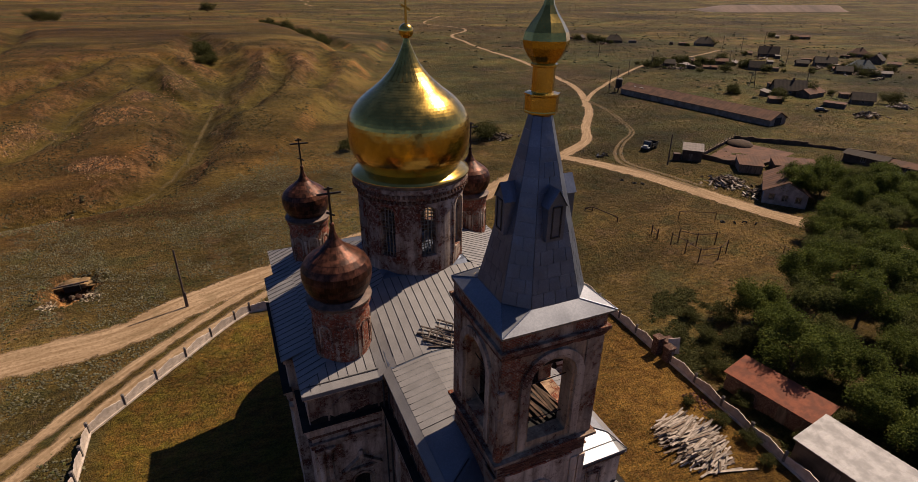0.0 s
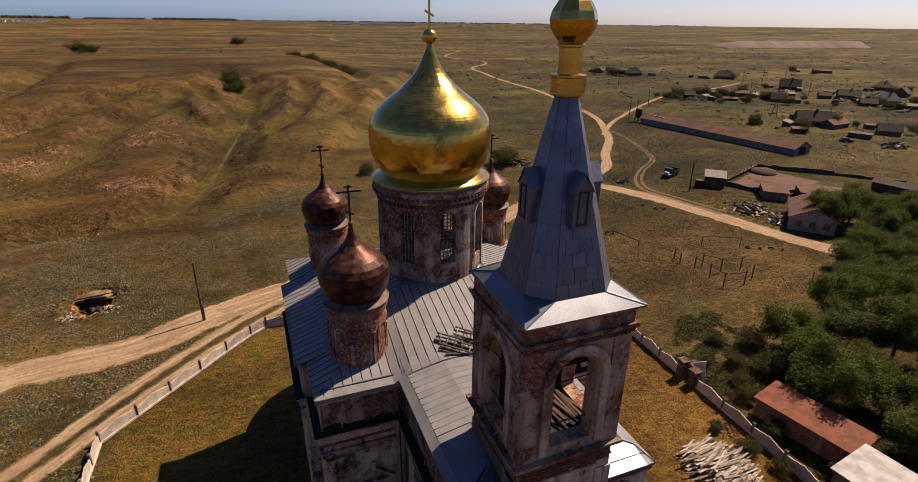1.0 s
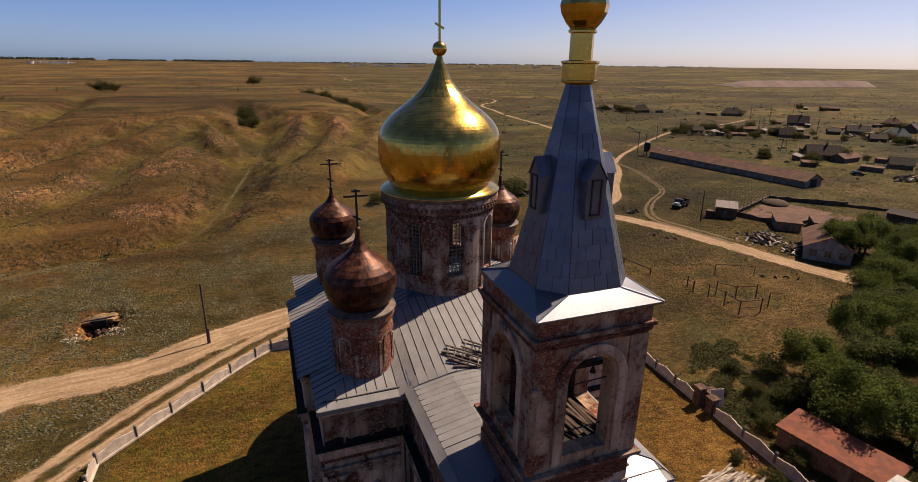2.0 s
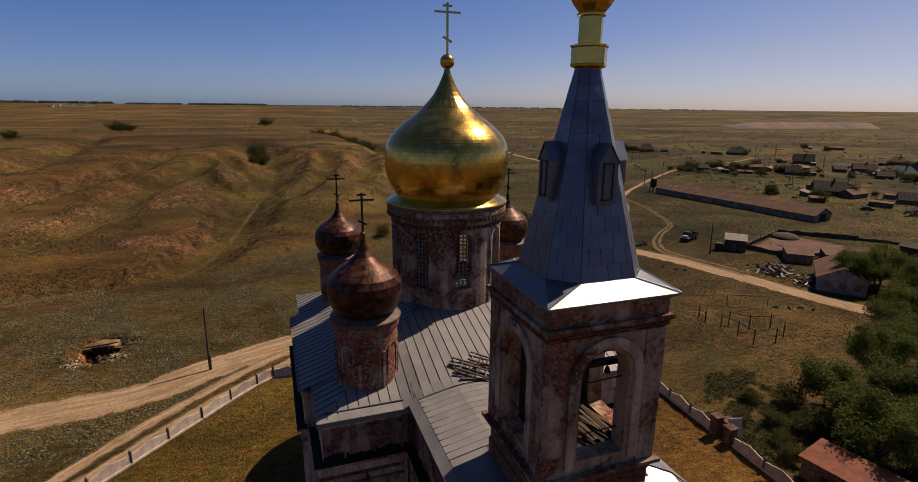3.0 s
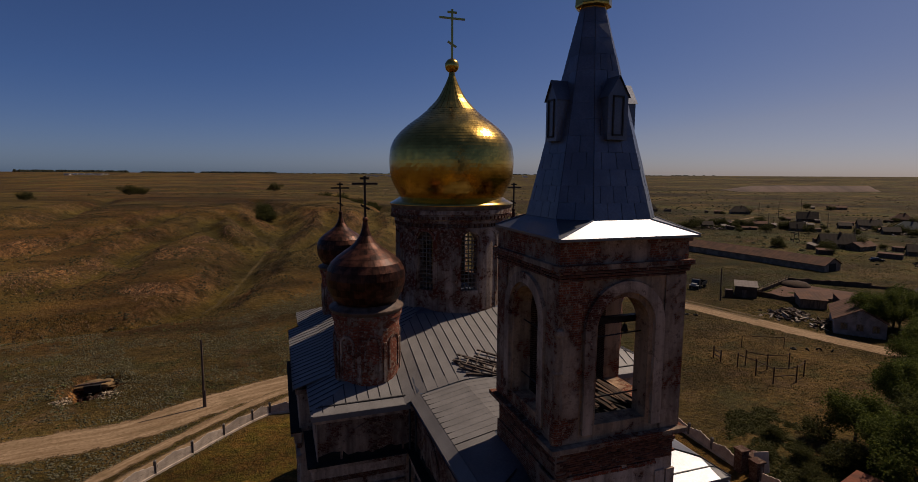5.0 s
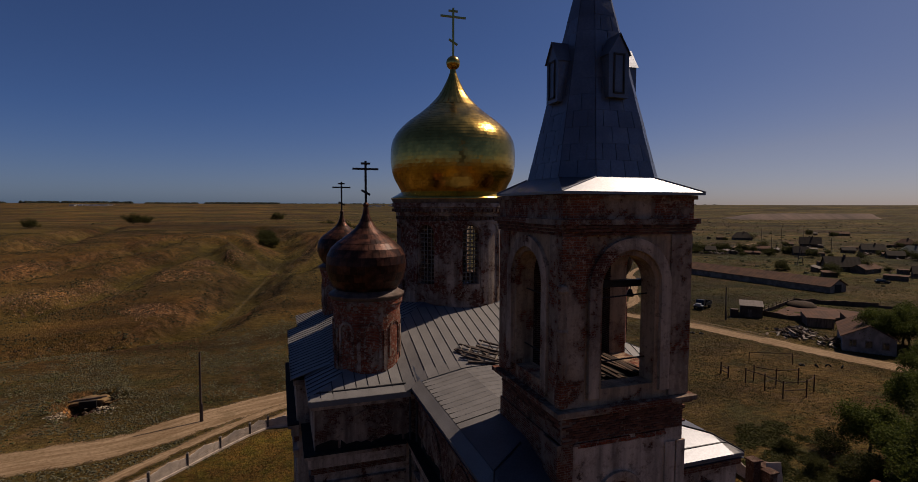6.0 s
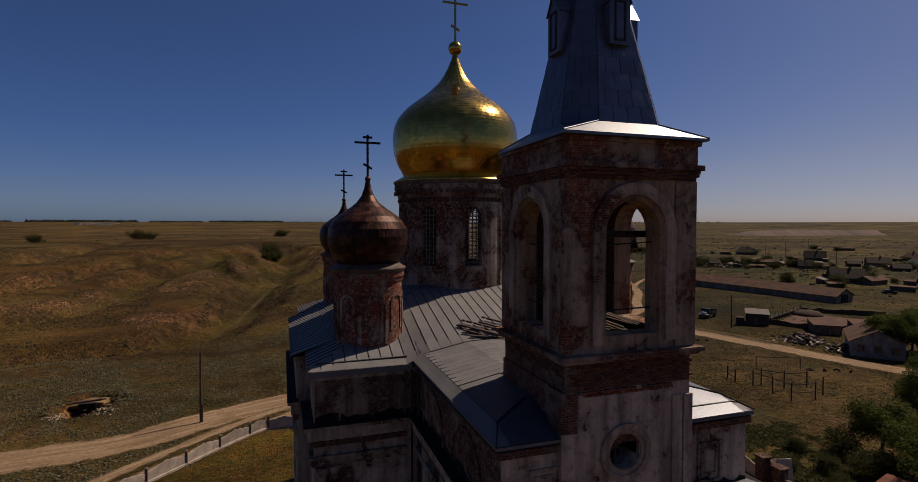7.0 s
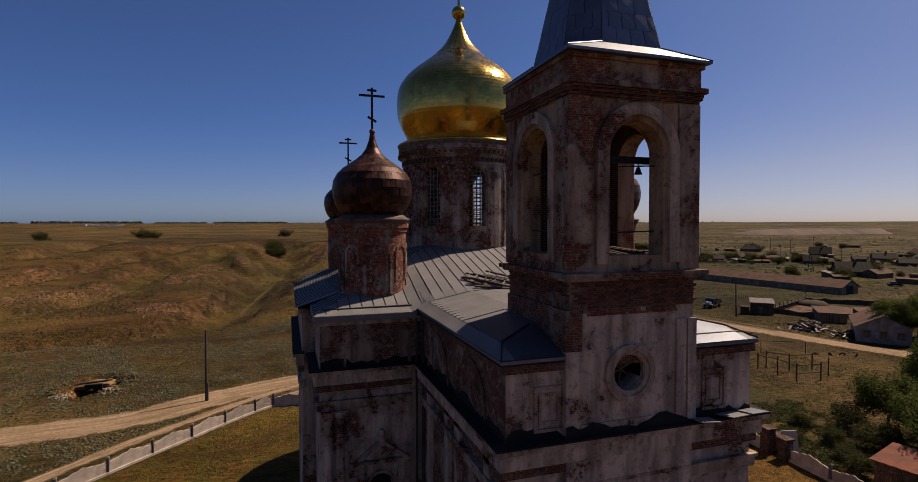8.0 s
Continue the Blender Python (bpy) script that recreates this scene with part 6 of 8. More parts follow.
def fence(pts, label):
    f = thing("churchyard_fence", label, "fence", "churchyard fences")
    rnd = random.Random(len(pts))
    stops = []
    for a, b2 in zip(pts, pts[1:]):
        L = math.dist(a, b2)
        n = max(1, round(L / 3.9))
        stops += [(a[0] + (b2[0] - a[0]) * k / n, a[1] + (b2[1] - a[1]) * k / n) for k in range(n)]
    stops.append(pts[-1])
    for p in stops:
        part("fence_post", POST_ME, None, f, at=Matrix.Translation((*p, gz(*p))))
    for a, b2 in zip(stops, stops[1:]):
        L = math.dist(a, b2)
        m = Matrix.Translation((*a, gz(*a))) @ Matrix.Rotation(math.atan2(b2[1] - a[1], b2[0] - a[0]), 4, "Z") @ Matrix.Rotation(radians(rnd.uniform(-1, 1)), 4, "X")
        part("fence_panel", fence_panel(L), CONCRETE, f, at=m)
        part("plinth", plinth(L), CONCRETE, f, at=m)
    return f


fence([(-19.5, 30.0), (-17.4, 42.0), (-17.3, 48.0), (-14.6, 51.0), (-11.9, 54.0), (-9.1, 57.0), (-6.4, 60.0), (-3.6, 62.8), (-1.7, 64.2)], "pale precast concrete fence with wavy-topped panels")
fence([(-1.7, 64.2), (1.9, 63.8), (22, 62.6), (43.0, 61.5)], "grey precast fence behind the church")
fence([(43.0, 61.5), (42.4, 44.0), (42.1, 37.2)], "weathered precast fence with stepped panel tops")
fence([(42.2, 34.6), (41.8, 27.0), (41.3, 19.5), (41.0, 15.0), (40.4, 2.0)], "weathered precast fence with stepped panel tops")

gate = thing("gate", "ruined brick gate pillars with a leaning slab", "gate")
for x, y, h in ((42.0, 36.7, 2.2), (42.2, 35.1, 1.8)):
    bm = bmesh.new()
    box(bm, x - 0.45, x + 0.45, y - 0.45, y + 0.45, -0.2, h, None, 0.03)
    box(bm, x - 0.55, x + 0.55, y - 0.55, y + 0.55, h, h + 0.14)
    wall_uv(bm)
    part("pillar", bm, BRICK, gate)
bm = bmesh.new()
box(bm, -0.75, 0.75, -0.05, 0.05, 0, 2.1, None, 0.02)
part("slab", bm, CONCRETE, gate, "pale leaning concrete slab", at=Matrix.Translation((43.6, 35.6, 0.0)) @ Matrix.Rotation(radians(-14), 4, "Z") @ Matrix.Rotation(radians(-12), 4, "X"))
bm = bmesh.new()
box(bm, 42.9, 44.3, 36.1, 37.3, -0.2, 1.5, None, 0.03)
wall_uv(bm)
part("booth", bm, BRICK, gate)

# heap of boards
heap = thing("plank_pile", "heap of bleached old boards dumped on dry grass", "timber")
rnd = random.Random(8)
for k in range(300):
    u, v = rnd.uniform(-1, 1), rnd.uniform(-1, 1)
    if u * u + v * v > 1:
        continue
    c = Vector((35.5 + u * 1.9 - v * 0.3, 24.7 + v * 3.5, 0))
    hgt = 1.05 * (1 - (u * u + v * v)) + 0.04
    L = rnd.uniform(1.4, 4.6)
    bm = bmesh.new()
    box(bm, -L / 2, L / 2, -rnd.uniform(0.05, 0.13), 0.08, -0.02, 0.03)
    a = rnd.gauss(8 - 6 * v, 11)
    at = Matrix.Translation((c.x, c.y, gz(c.x, c.y) + hgt * rnd.uniform(0.5, 1.0))) @ pose(0, 0, 0, rnd.gauss(0, 12), rnd.gauss(0, 6), a)
    part("plank", bm, PALE_WOOD if rnd.random() < 0.68 else WOOD, heap, at=at)
for x, y, a, L in ((36.6, 20.5, -16, 4.2), (35.6, 20.9, -12, 3.6)):
    bm = bmesh.new()
    box(bm, -L / 2, L / 2, -0.09, 0.09, 0, 0.05)
    part("plank", bm, PALE_WOOD, heap, at=Matrix.Translation((x, y, 0.1)) @ pose(0, 0, 0, 0, 2, a))
bricks = thing("brick_heap", "scatter of red broken bricks by the fence", "bricks")
for k in range(60):
    x, y = 40.2 + rnd.gauss(0, 0.5), 28.2 + rnd.gauss(0, 1.1)
    bm = bmesh.new()
    box(bm, -0.125, 0.125, -0.06, 0.06, -0.033, 0.033)
    part("brick", bm, simple("loose_brick", (0.112, 0.046, 0.029), 0.9, 0, 0.35, 1.2, 30, 0.4, 0.45) if k == 0 else bpy.data.materials["loose_brick"], bricks, at=Matrix.Translation((x, y, gz(x, y) + rnd.uniform(0.03, 0.25))) @ pose(0, 0, 0, rnd.uniform(-40, 40), rnd.uniform(-40, 40), rnd.uniform(0, 180)))


def ribbed_roof(bm, x0, x1, y0, y1, za, zb, th=0.05, n=30):
    """A sheet that falls from za at y0 to zb at y1, with ribs along the fall."""
    rows_ = []
    for i in range(n + 1):
        x = x0 + (x1 - x0) * i / n
        d = 0.03 if i % 2 else 0.0
        rows_.append([bm.verts.new(p) for p in ((x, y0, za + d), (x, y1, zb + d), (x, y1, zb - th), (x, y0, za - th))])
    for a, b2 in zip(rows_, rows_[1:]):
        for k in range(4):
            bm.faces.new((a[k], b2[k], b2[(k + 1) % 4], a[(k + 1) % 4]))
    bm.faces.new(rows_[0])
    bm.faces.new(rows_[-1][::-1])


def lean_to(name, m, L, W, h0, h1, wall_m, roof_m, label, doors=1):
    s = thing(name, label, "shed", "", m)
    bm = bmesh.new()
    f = [bm.verts.new(p) for p in ((0, 0, -0.3), (L, 0, -0.3), (L, 0, h0), (0, 0, h0))]
    k = [bm.verts.new(p) for p in ((0, W, -0.3), (L, W, -0.3), (L, W, h1), (0, W, h1))]
    bm.faces.new(f)
    bm.faces.new(k[::-1])
    for i in range(4):
        bm.faces.new((f[i], k[i], k[(i + 1) % 4], f[(i + 1) % 4]))
    wall_uv(bm)
    part("wall", bm, wall_m, s)
    bm = bmesh.new()
    ribbed_roof(bm, -0.25, L + 0.25, -0.3, W + 0.3, h0 + 0.07 - 0.3 * (h1 - h0) / W, h1 + 0.07 + 0.3 * (h1 - h0) / W, 0.05, max(6, round(L * 3)))
    part("roof", bm, roof_m, s)
    for i in range(doors):
        x = L * (i + 0.6) / (doors + 0.4)
        bm = bmesh.new()
        box(bm, x - 0.45, x + 0.45, -0.05, 0.02, 0, min(1.85, h0 - 0.15), None, 0.01)
        part("door", bm, WOOD, s)
    return s


lean_to("brick_shed", pose(44.3, 29.0, 0, 0, 0, -80), 9.0, 3.3, 2.3, 2.75, BRICK, RED_ROOF, "low brick shed with rust-red slate roof", 2)
lean_to("long_shed", pose(42.3, 19.6, 0, 0, 0, -84), 14, 4.6, 2.5, 2.9, LIME, simple("white_slate_roof", (0.34, 0.32, 0.30), 0.85, 0, 0.25, 1.0, 14, 0.4), "limewashed shed with pale patched slate roof", 2)


# wires and posts
def utility_pole(x, y, h, arm, label, lean=0.0, group="utility poles"):
    p = thing("utility_pole", label, "pole", group, pose(x, y, gz(x, y), lean, lean * 0.6, 0))
    bm = bmesh.new()
    rod(bm, (0, 0, -0.5), (0, 0, h), 0.15, 8, 0.11)
    part("post", bm, POLE_WOOD, p)
    if arm:
        bm = bmesh.new()
        box(bm, -0.8, 0.8, -0.05, 0.05, h - 0.5, h - 0.4)
        part("crossarm", bm, POLE_WOOD, p)
        for dx in (-0.65, 0.65):
            bm = bmesh.new()
            lathe(bm, [(0.03, h - 0.4), (0.03, h - 0.3), (0.06, h - 0.28), (0.05, h - 0.18), (0.01, h - 0.16)], 8, (dx, 0))
            part("insulator", bm, PAINT_W, p)
    bm = bmesh.new()
    rod(bm, (0.16, 0, -0.4), (0.16, 0, 2.2), 0.11, 6)
    part("stub", bm, CONCRETE if arm else POLE_WOOD, p)
    return p


utility_pole(-9.4, 68.8, 8.6, False, "tarred wooden pole beside the dirt road", 1.0)
utility_pole(97.2, 93.6, 7.6, False, "tarred wooden pole by the village road", -0.8)
for x, y, h in ((151.6, 186.1, 8), (156.4, 187.4, 8), (217.5, 234, 8), (217.6, 281.2, 9), (329.6, 271.7, 11), (382, 296, 12), (322, 281, 11), (186, 215, 7.5), (262, 222, 9), (298, 214, 9), (240, 160, 8)):
    utility_pole(x, y, h, True, "far wooden utility pole with a crossarm", (x * 7 % 3) - 1.5)
ap = thing("braced_pole", "leaning pair of braced wooden poles", "pole", "", pose(213.7, 166.6, 0))
for s in (-1, 1):
    bm = bmesh.new()
    rod(bm, (s * 2.0, 0, -0.3), (s * 0.2, 0.4, 8.5), 0.16, 7, 0.12)
    part("post", bm, POLE_WOOD, ap)

# pipe frames of the playground
def bars(name, label, posts, links, r=0.075, base=(0, 0)):
    t = thing(name, label, "playground frame", "", pose(*base, gz(*base)))
    for x, y, h in posts:
        bm = bmesh.new()
        rod(bm, (x, y, -0.3), (x, y, h), r)
        part("post", bm, PIPE, t)
    for a, b2 in links:
        bm = bmesh.new()
        rod(bm, a, b2, r * 0.7)
        part("rail", bm, PIPE, t)


bars("climbing_frame", "rusty pipe climbing frame on worn grass", [(0, 0, 2.5), (0.4, 3.2, 2.5), (0.6, 6.6, 2.3), (3.6, -0.6, 2.5), (6.6, 0.6, 2.5), (7.4, 3.6, 2.5), (4.0, 4.4, 2.5), (2.4, 6.8, 2.5)],
     [((0, 0, 2.2), (3.6, -0.6, 2.2)), ((3.6, -0.6, 2.2), (6.6, 0.6, 2.2)), ((0, 0, 2.2), (0.4, 3.2, 2.2)), ((0.4, 3.2, 2.2), (0.6, 6.6, 2.0)), ((0.4, 3.2, 1.2), (4.0, 4.4, 1.2)), ((4.0, 4.4, 2.2), (7.4, 3.6, 2.2)), ((0, 0, 1.1), (3.6, -0.6, 1.1)), ((2.4, 6.8, 2.2), (4.0, 4.4, 2.2))], 0.085, (64.4, 52.0))
bars("pull_up_bars", "pair of rusty posts with low rails", [(0, 0, 1.9), (0.5, 1.9, 1.9)], [((0, 0, 1.4), (0.5, 1.9, 1.4)), ((0, 0, 0.7), (0.5, 1.9, 0.7))], 0.11, (64.4, 61.2))
bars("low_beam", "low balancing beam on short posts", [(0, 0, 0.9), (1.2, -6.0, 0.9), (-1.0, 0.9, 0.5)], [((0, 0, 0.9), (1.2, -6.0, 0.9)), ((0, 0, 0.9), (-1.0, 0.9, 0.5)), ((0, 0, 0.2), (-1.0, 0.9, 0.5))], 0.12, (61.6, 75.8))
bars("goal_frame", "bent pipe goal frame on the grass", [(0, 0, 1.9), (-6.0, 3.0, 1.9)], [((0, 0, 1.9), (-6.0, 3.0, 1.9))], 0.06, (79.6, 62.8))
bars("small_frame", "small low pipe frame by the trees", [(0, 0, 1.3), (0.8, 1.2, 1.3)], [((0, 0, 1.3), (0.8, 1.2, 1.3))], 0.06, (79.5, 48.0))
TYRE = bmesh.new()
n, mseg = 18, 8
ring = [[TYRE.verts.new(((0.36 + 0.13 * math.cos(j * math.tau / mseg)) * math.cos(i * math.tau / n), (0.36 + 0.13 * math.cos(j * math.tau / mseg)) * math.sin(i * math.tau / n), 0.13 + 0.13 * math.sin(j * math.tau / mseg))) for j in range(mseg)] for i in range(n)]
for i in range(n):
    for j in range(mseg):
        TYRE.faces.new((ring[i][j], ring[(i + 1) % n][j], ring[(i + 1) % n][(j + 1) % mseg], ring[i][(j + 1) % mseg]))
TYRE_ME = mesh_of("tyre", TYRE, RUBBER, True)
for x, y in ((81.0, 62.2), (82.6, 61.0), (84.6, 60.4), (86.2, 59.2), (78.9, 88.2), (80.2, 85.6), (81.6, 84.6)):
    t = tagged(new("tyre", TYRE_ME), "old black tyre half sunk in the grass", "tyre", "tyres")
    t.matrix_basis = pose(x, y, gz(x, y) - 0.02, 70 if x > 81.5 and y < 70 else 6, 0, x * 40)
# ---------- village ----------
def gabled(name, m, L, W, h, rise, wall_m, roof_m, label, windows=2, hip=0.0, category="house", group="village houses", chimney=False, over=0.45):
    """A house along its own x, with roof, windows, door and perhaps a chimney."""
    t = thing(name, label, category, group, m)
    bm = bmesh.new()
    lo = [bm.verts.new(p) for p in ((0, 0, -0.5), (L, 0, -0.5), (L, W, -0.5), (0, W, -0.5))]
    hi = [bm.verts.new(p) for p in ((0, 0, h), (L, 0, h), (L, W, h), (0, W, h))]
    for k in range(4):
        bm.faces.new((lo[k], lo[(k + 1) % 4], hi[(k + 1) % 4], hi[k]))
    if not hip:
        for a, b2, x in ((1, 2, L), (3, 0, 0)):
            tp = bm.verts.new((x, W / 2, h + rise))
            bm.faces.new((hi[a], hi[b2], tp))
    wall_uv(bm)
    part("wall", bm, wall_m, t)
    bm = bmesh.new()
    d = over * rise / (W / 2)
    rx0, rx1 = (hip, L - hip) if hip else (-over, L + over)
    n = max(6, round(L * 1.5))
    for s in (0, 1):
        ye = -over if s == 0 else W + over
        rows_ = []
        for i in range(n + 1):
            u = i / n
            dz = 0.05 if i % 2 else 0.0
            xe, xr = (-over) + (L + 2 * over) * u, rx0 + (rx1 - rx0) * u
            rows_.append([bm.verts.new(p) for p in ((xe, ye, h - d + dz), (xr, W / 2, h + rise + 0.06 + dz), (xr, W / 2, h + rise - 0.04), (xe, ye, h - d - 0.08))])
        for a, b2 in zip(rows_, rows_[1:]):
            for k in range(4):
                bm.faces.new((a[k], b2[k], b2[(k + 1) % 4], a[(k + 1) % 4]))
        bm.faces.new(rows_[0])
        bm.faces.new(rows_[-1][::-1])
    if hip:
        for xe, xr in ((-over, rx0), (L + over, rx1)):
            bm.faces.new([bm.verts.new(p) for p in ((xe, -over, h - d), (xe, W + over, h - d), (xr, W / 2, h + rise + 0.06))])
    part("roof", bm, roof_m, t)
    spots_ = [(L * (i + 0.5) / windows, 0) for i in range(windows)]
    for x, _ in spots_:
        win = bmesh.new()
        for x0, x1, z0, z1 in ((-0.55, -0.42, 0, 1.3), (0.42, 0.55, 0, 1.3), (-0.42, 0.42, 1.17, 1.3), (-0.42, 0.42, 0, 0.13), (-0.04, 0.04, 0.13, 1.17)):
            box(win, x + x0, x + x1, -0.07, 0.02, 0.9 * h / 2.6 + z0, 0.9 * h / 2.6 + z1)
        w = part("window_frame", win, FRAME_GREY, t)
        pane = bmesh.new()
        box(pane, x - 0.42, x + 0.42, -0.03, 0.01, 0.9 * h / 2.6 + 0.13, 0.9 * h / 2.6 + 1.17)
        part("pane", pane, GLASS, w)
    for x in ((L - 0.05,) if windows < 3 else (-0.02, L - 0.05)):
        bm = bmesh.new()
        box(bm, x, x + 0.07, W * 0.5 - 0.5, W * 0.5 + 0.5, 0, 1.95)
        part("door", bm, WOOD, t)
    if chimney:
        bm = bmesh.new()
        box(bm, L * 0.6 - 0.35, L * 0.6 + 0.35, W * 0.5 - 0.35, W * 0.5 + 0.35, h + rise * 0.4, h + rise + 0.9, None, 0.02)
        wall_uv(bm)
        part("chimney", bm, BRICK, t)
    return t


def facing(ax, ay, bx, by):
    """A pose at a whose x runs to b."""
    return Matrix.Translation((ax, ay, gz(ax, ay))) @ Matrix.Rotation(math.atan2(by - ay, bx - ax), 4, "Z")


# long barn
barn = gabled("long_barn", facing(150.0, 176.5, 156.6, 112.0), 64.5, 8.2, 2.4, 1.9, BARN_WALL, RUST_ROOF, "very long low barn with rust-brown slate roof", 0, 0, "barn", "")
for u, w in ((4.5, 1.3), (7.5, 1.6), (9.0, 1.0)):
    bm = bmesh.new()
    box(bm, u, u + w, 2.0, 2.9, 0, 0.04, Matrix.Translation((0, 0, 3.55)))
    part("roof_patch", bm, PAINT_W, barn)
# solid slab on the gable; the doorway's inner darkness is its colour
bm = bmesh.new()
box(bm, 64.4, 64.62, 2.4, 5.6, 0, 2.6)
part("gate", bm, DARK, barn, "wide near-black slab standing for the unlit barn doorway")
tank = thing("iron_tank", "dark upright tank on a frame by the barn", "tank", "", Matrix.Translation((151.0, 179.5, 0)))
bm = bmesh.new()
lathe(bm, [(1.3, 1.6), (1.3, 5.2), (1.0, 5.4)], 16)
part("shell", bm, IRON, tank)
for x, y in ((-1, -1), (1, -1), (1, 1), (-1, 1)):
    bm = bmesh.new()
    rod(bm, (x, y, -0.2), (x, y, 1.7), 0.12)
    part("leg", bm, IRON, tank)

# hut beside the pole
hut = lean_to("wooden_hut", facing(103.3, 95.2, 106.6, 91.8), 4.6, 6.2, 2.7, 3.0, MUD, PALE_ROOF, "square hut with pale flat slate roof", 1)
bm = bmesh.new()
box(bm, 0, 1.6, 0, 1.4, -0.2, 1.9, None, 0.02)
ob = tagged(new("rusty_bin", mesh_of("rusty_bin", bm, PIPE)), "rusty steel bin beside the hut", "bin")
ob.matrix_basis = facing(100.8, 95.6, 103.5, 93.4)


def wheel(parent, x, y, r, w):
    bm = bmesh.new()
    prof = [(r * 0.62, -w / 2), (r * 0.95, -w / 2), (r, -w / 3), (r, w / 3), (r * 0.95, w / 2), (r * 0.62, w / 2)]
    lathe(bm, prof, 18, (0, 0), 0, False)
    bm.transform(Matrix.Translation((x, y, r)) @ Matrix.Rotation(math.pi / 2, 4, "X"))
    wh = part("wheel", bm, RUBBER, parent)
    bm = bmesh.new()
    lathe(bm, [(r * 0.64, -w / 2.6), (r * 0.3, -w / 2.2), (r * 0.3, w / 2.2), (r * 0.64, w / 2.6)], 14)
    bm.transform(Matrix.Translation((x, y, r)) @ Matrix.Rotation(math.pi / 2, 4, "X"))
    part("rim", bm, PAINT_D, wh)


def truck(m):
    t = thing("flatbed_truck", "old tipper truck, white nose, dark cargo bed", "truck", "", m)
    bm = bmesh.new()
    box(bm, -3.2, 3.1, -0.45, 0.45, 0.6, 0.85)
    part("chassis", bm, PAINT_D, t)
    bm = bmesh.new()
    vs = [(0.9, 0.95), (2.0, 0.95), (2.0, 1.75), (1.75, 2.45), (1.0, 2.5), (0.9, 2.4)]
    for y0, y1, pts in ((-1.0, 1.0, vs),):
        a = [bm.verts.new((x, y0, z)) for x, z in pts]
        b2 = [bm.verts.new((x, y1, z)) for x, z in pts]
        bm.faces.new(a)
        bm.faces.new(b2[::-1])
        for k in range(len(pts)):
            bm.faces.new((a[k], b2[k], b2[(k + 1) % len(pts)], a[(k + 1) % len(pts)]))
    cab = part("cab", bm, PAINT_D, t)
    bm = bmesh.new()
    quad(bm, (2.02, -0.85, 1.8), (2.02, 0.85, 1.8), (1.80, 0.80, 2.36), (1.80, -0.80, 2.36))
    part("windscreen", bm, GLASS, cab)
    bm = bmesh.new()
    box(bm, 2.0, 3.2, -0.62, 0.62, 0.9, 1.65, None, 0.08)
    part("bonnet", bm, PAINT_W, t, "white bonnet")
    for y in (-0.85, 0.85):
        bm = bmesh.new()
        box(bm, 2.1, 3.25, y - 0.22, y + 0.22, 1.0, 1.2, None, 0.06)
        part("mudguard", bm, PAINT_W, t)
        bm = bmesh.new()
        lathe(bm, [(0.12, 0), (0.1, 0.05), (0.02, 0.06)], 10)
        bm.transform(Matrix.Translation((3.22, y * 0.6, 1.35)) @ Matrix.Rotation(math.pi / 2, 4, "Y"))
        part("headlight", bm, PAINT_W, t)
    bm = bmesh.new()
    box(bm, 3.2, 3.3, -1.0, 1.0, 0.65, 0.85)
    part("bumper", bm, PAINT_D, t)
    for x0, x1, y0, y1, z0, z1 in ((-3.2, 0.7, -1.1, 1.1, 0.95, 1.05), (-3.2, 0.7, -1.1, -1.04, 1.05, 1.75), (-3.2, 0.7, 1.04, 1.1, 1.05, 1.75), (0.64, 0.7, -1.04, 1.04, 1.05, 2.0), (-3.2, -3.14, -1.04, 1.04, 1.05, 1.75)):
        bm = bmesh.new()
        box(bm, x0, x1, y0, y1, z0, z1)
        part("bed_board", bm, PAINT_D, t)
    for x in (2.5, -1.9):
        for y in (-0.95, 0.95):
            wheel(t, x, y, 0.48, 0.26 if x > 0 else 0.42)


truck(Matrix.Translation((102.4, 106.0, gz(102, 106))) @ Matrix.Rotation(radians(205), 4, "Z"))


def car(m, paint, label):
    t = thing("car", label, "car", "parked cars", m)
    bm = bmesh.new()
    low = [(-2.1, 0.35), (2.1, 0.35), (2.15, 0.75), (1.1, 0.92), (-1.9, 0.95), (-2.15, 0.8)]
    a = [bm.verts.new((x, -0.85, z)) for x, z in low]
    b2 = [bm.verts.new((x, 0.85, z)) for x, z in low]
    bm.faces.new(a)
    bm.faces.new(b2[::-1])
    for k in range(6):
        bm.faces.new((a[k], b2[k], b2[(k + 1) % 6], a[(k + 1) % 6]))
    bmesh.ops.bevel(bm, geom=bm.edges[:], offset=0.07, segments=2, affect="EDGES")
    body = part("body", bm, paint, t)
    bm = bmesh.new()
    up = [(-1.75, 0.93), (1.0, 0.90), (0.35, 1.45), (-1.35, 1.47)]
    a = [bm.verts.new((x, -0.75 if z < 1 else -0.62, z)) for x, z in up]
    b2 = [bm.verts.new((x, 0.75 if z < 1 else 0.62, z)) for x, z in up]
    bm.faces.new(a)
    bm.faces.new(b2[::-1])
    for k in range(4):
        bm.faces.new((a[k], b2[k], b2[(k + 1) % 4], a[(k + 1) % 4]))
    part("windows", bm, GLASS, t, "dark glass cabin")
    bm = bmesh.new()
    box(bm, -1.34, 0.34, -0.63, 0.63, 1.45, 1.50, None, 0.02)
    part("roof", bm, paint, t)
    for x in (-1.35, 1.35):
        for y in (-0.78, 0.78):
            wheel(t, x, y, 0.31, 0.2)


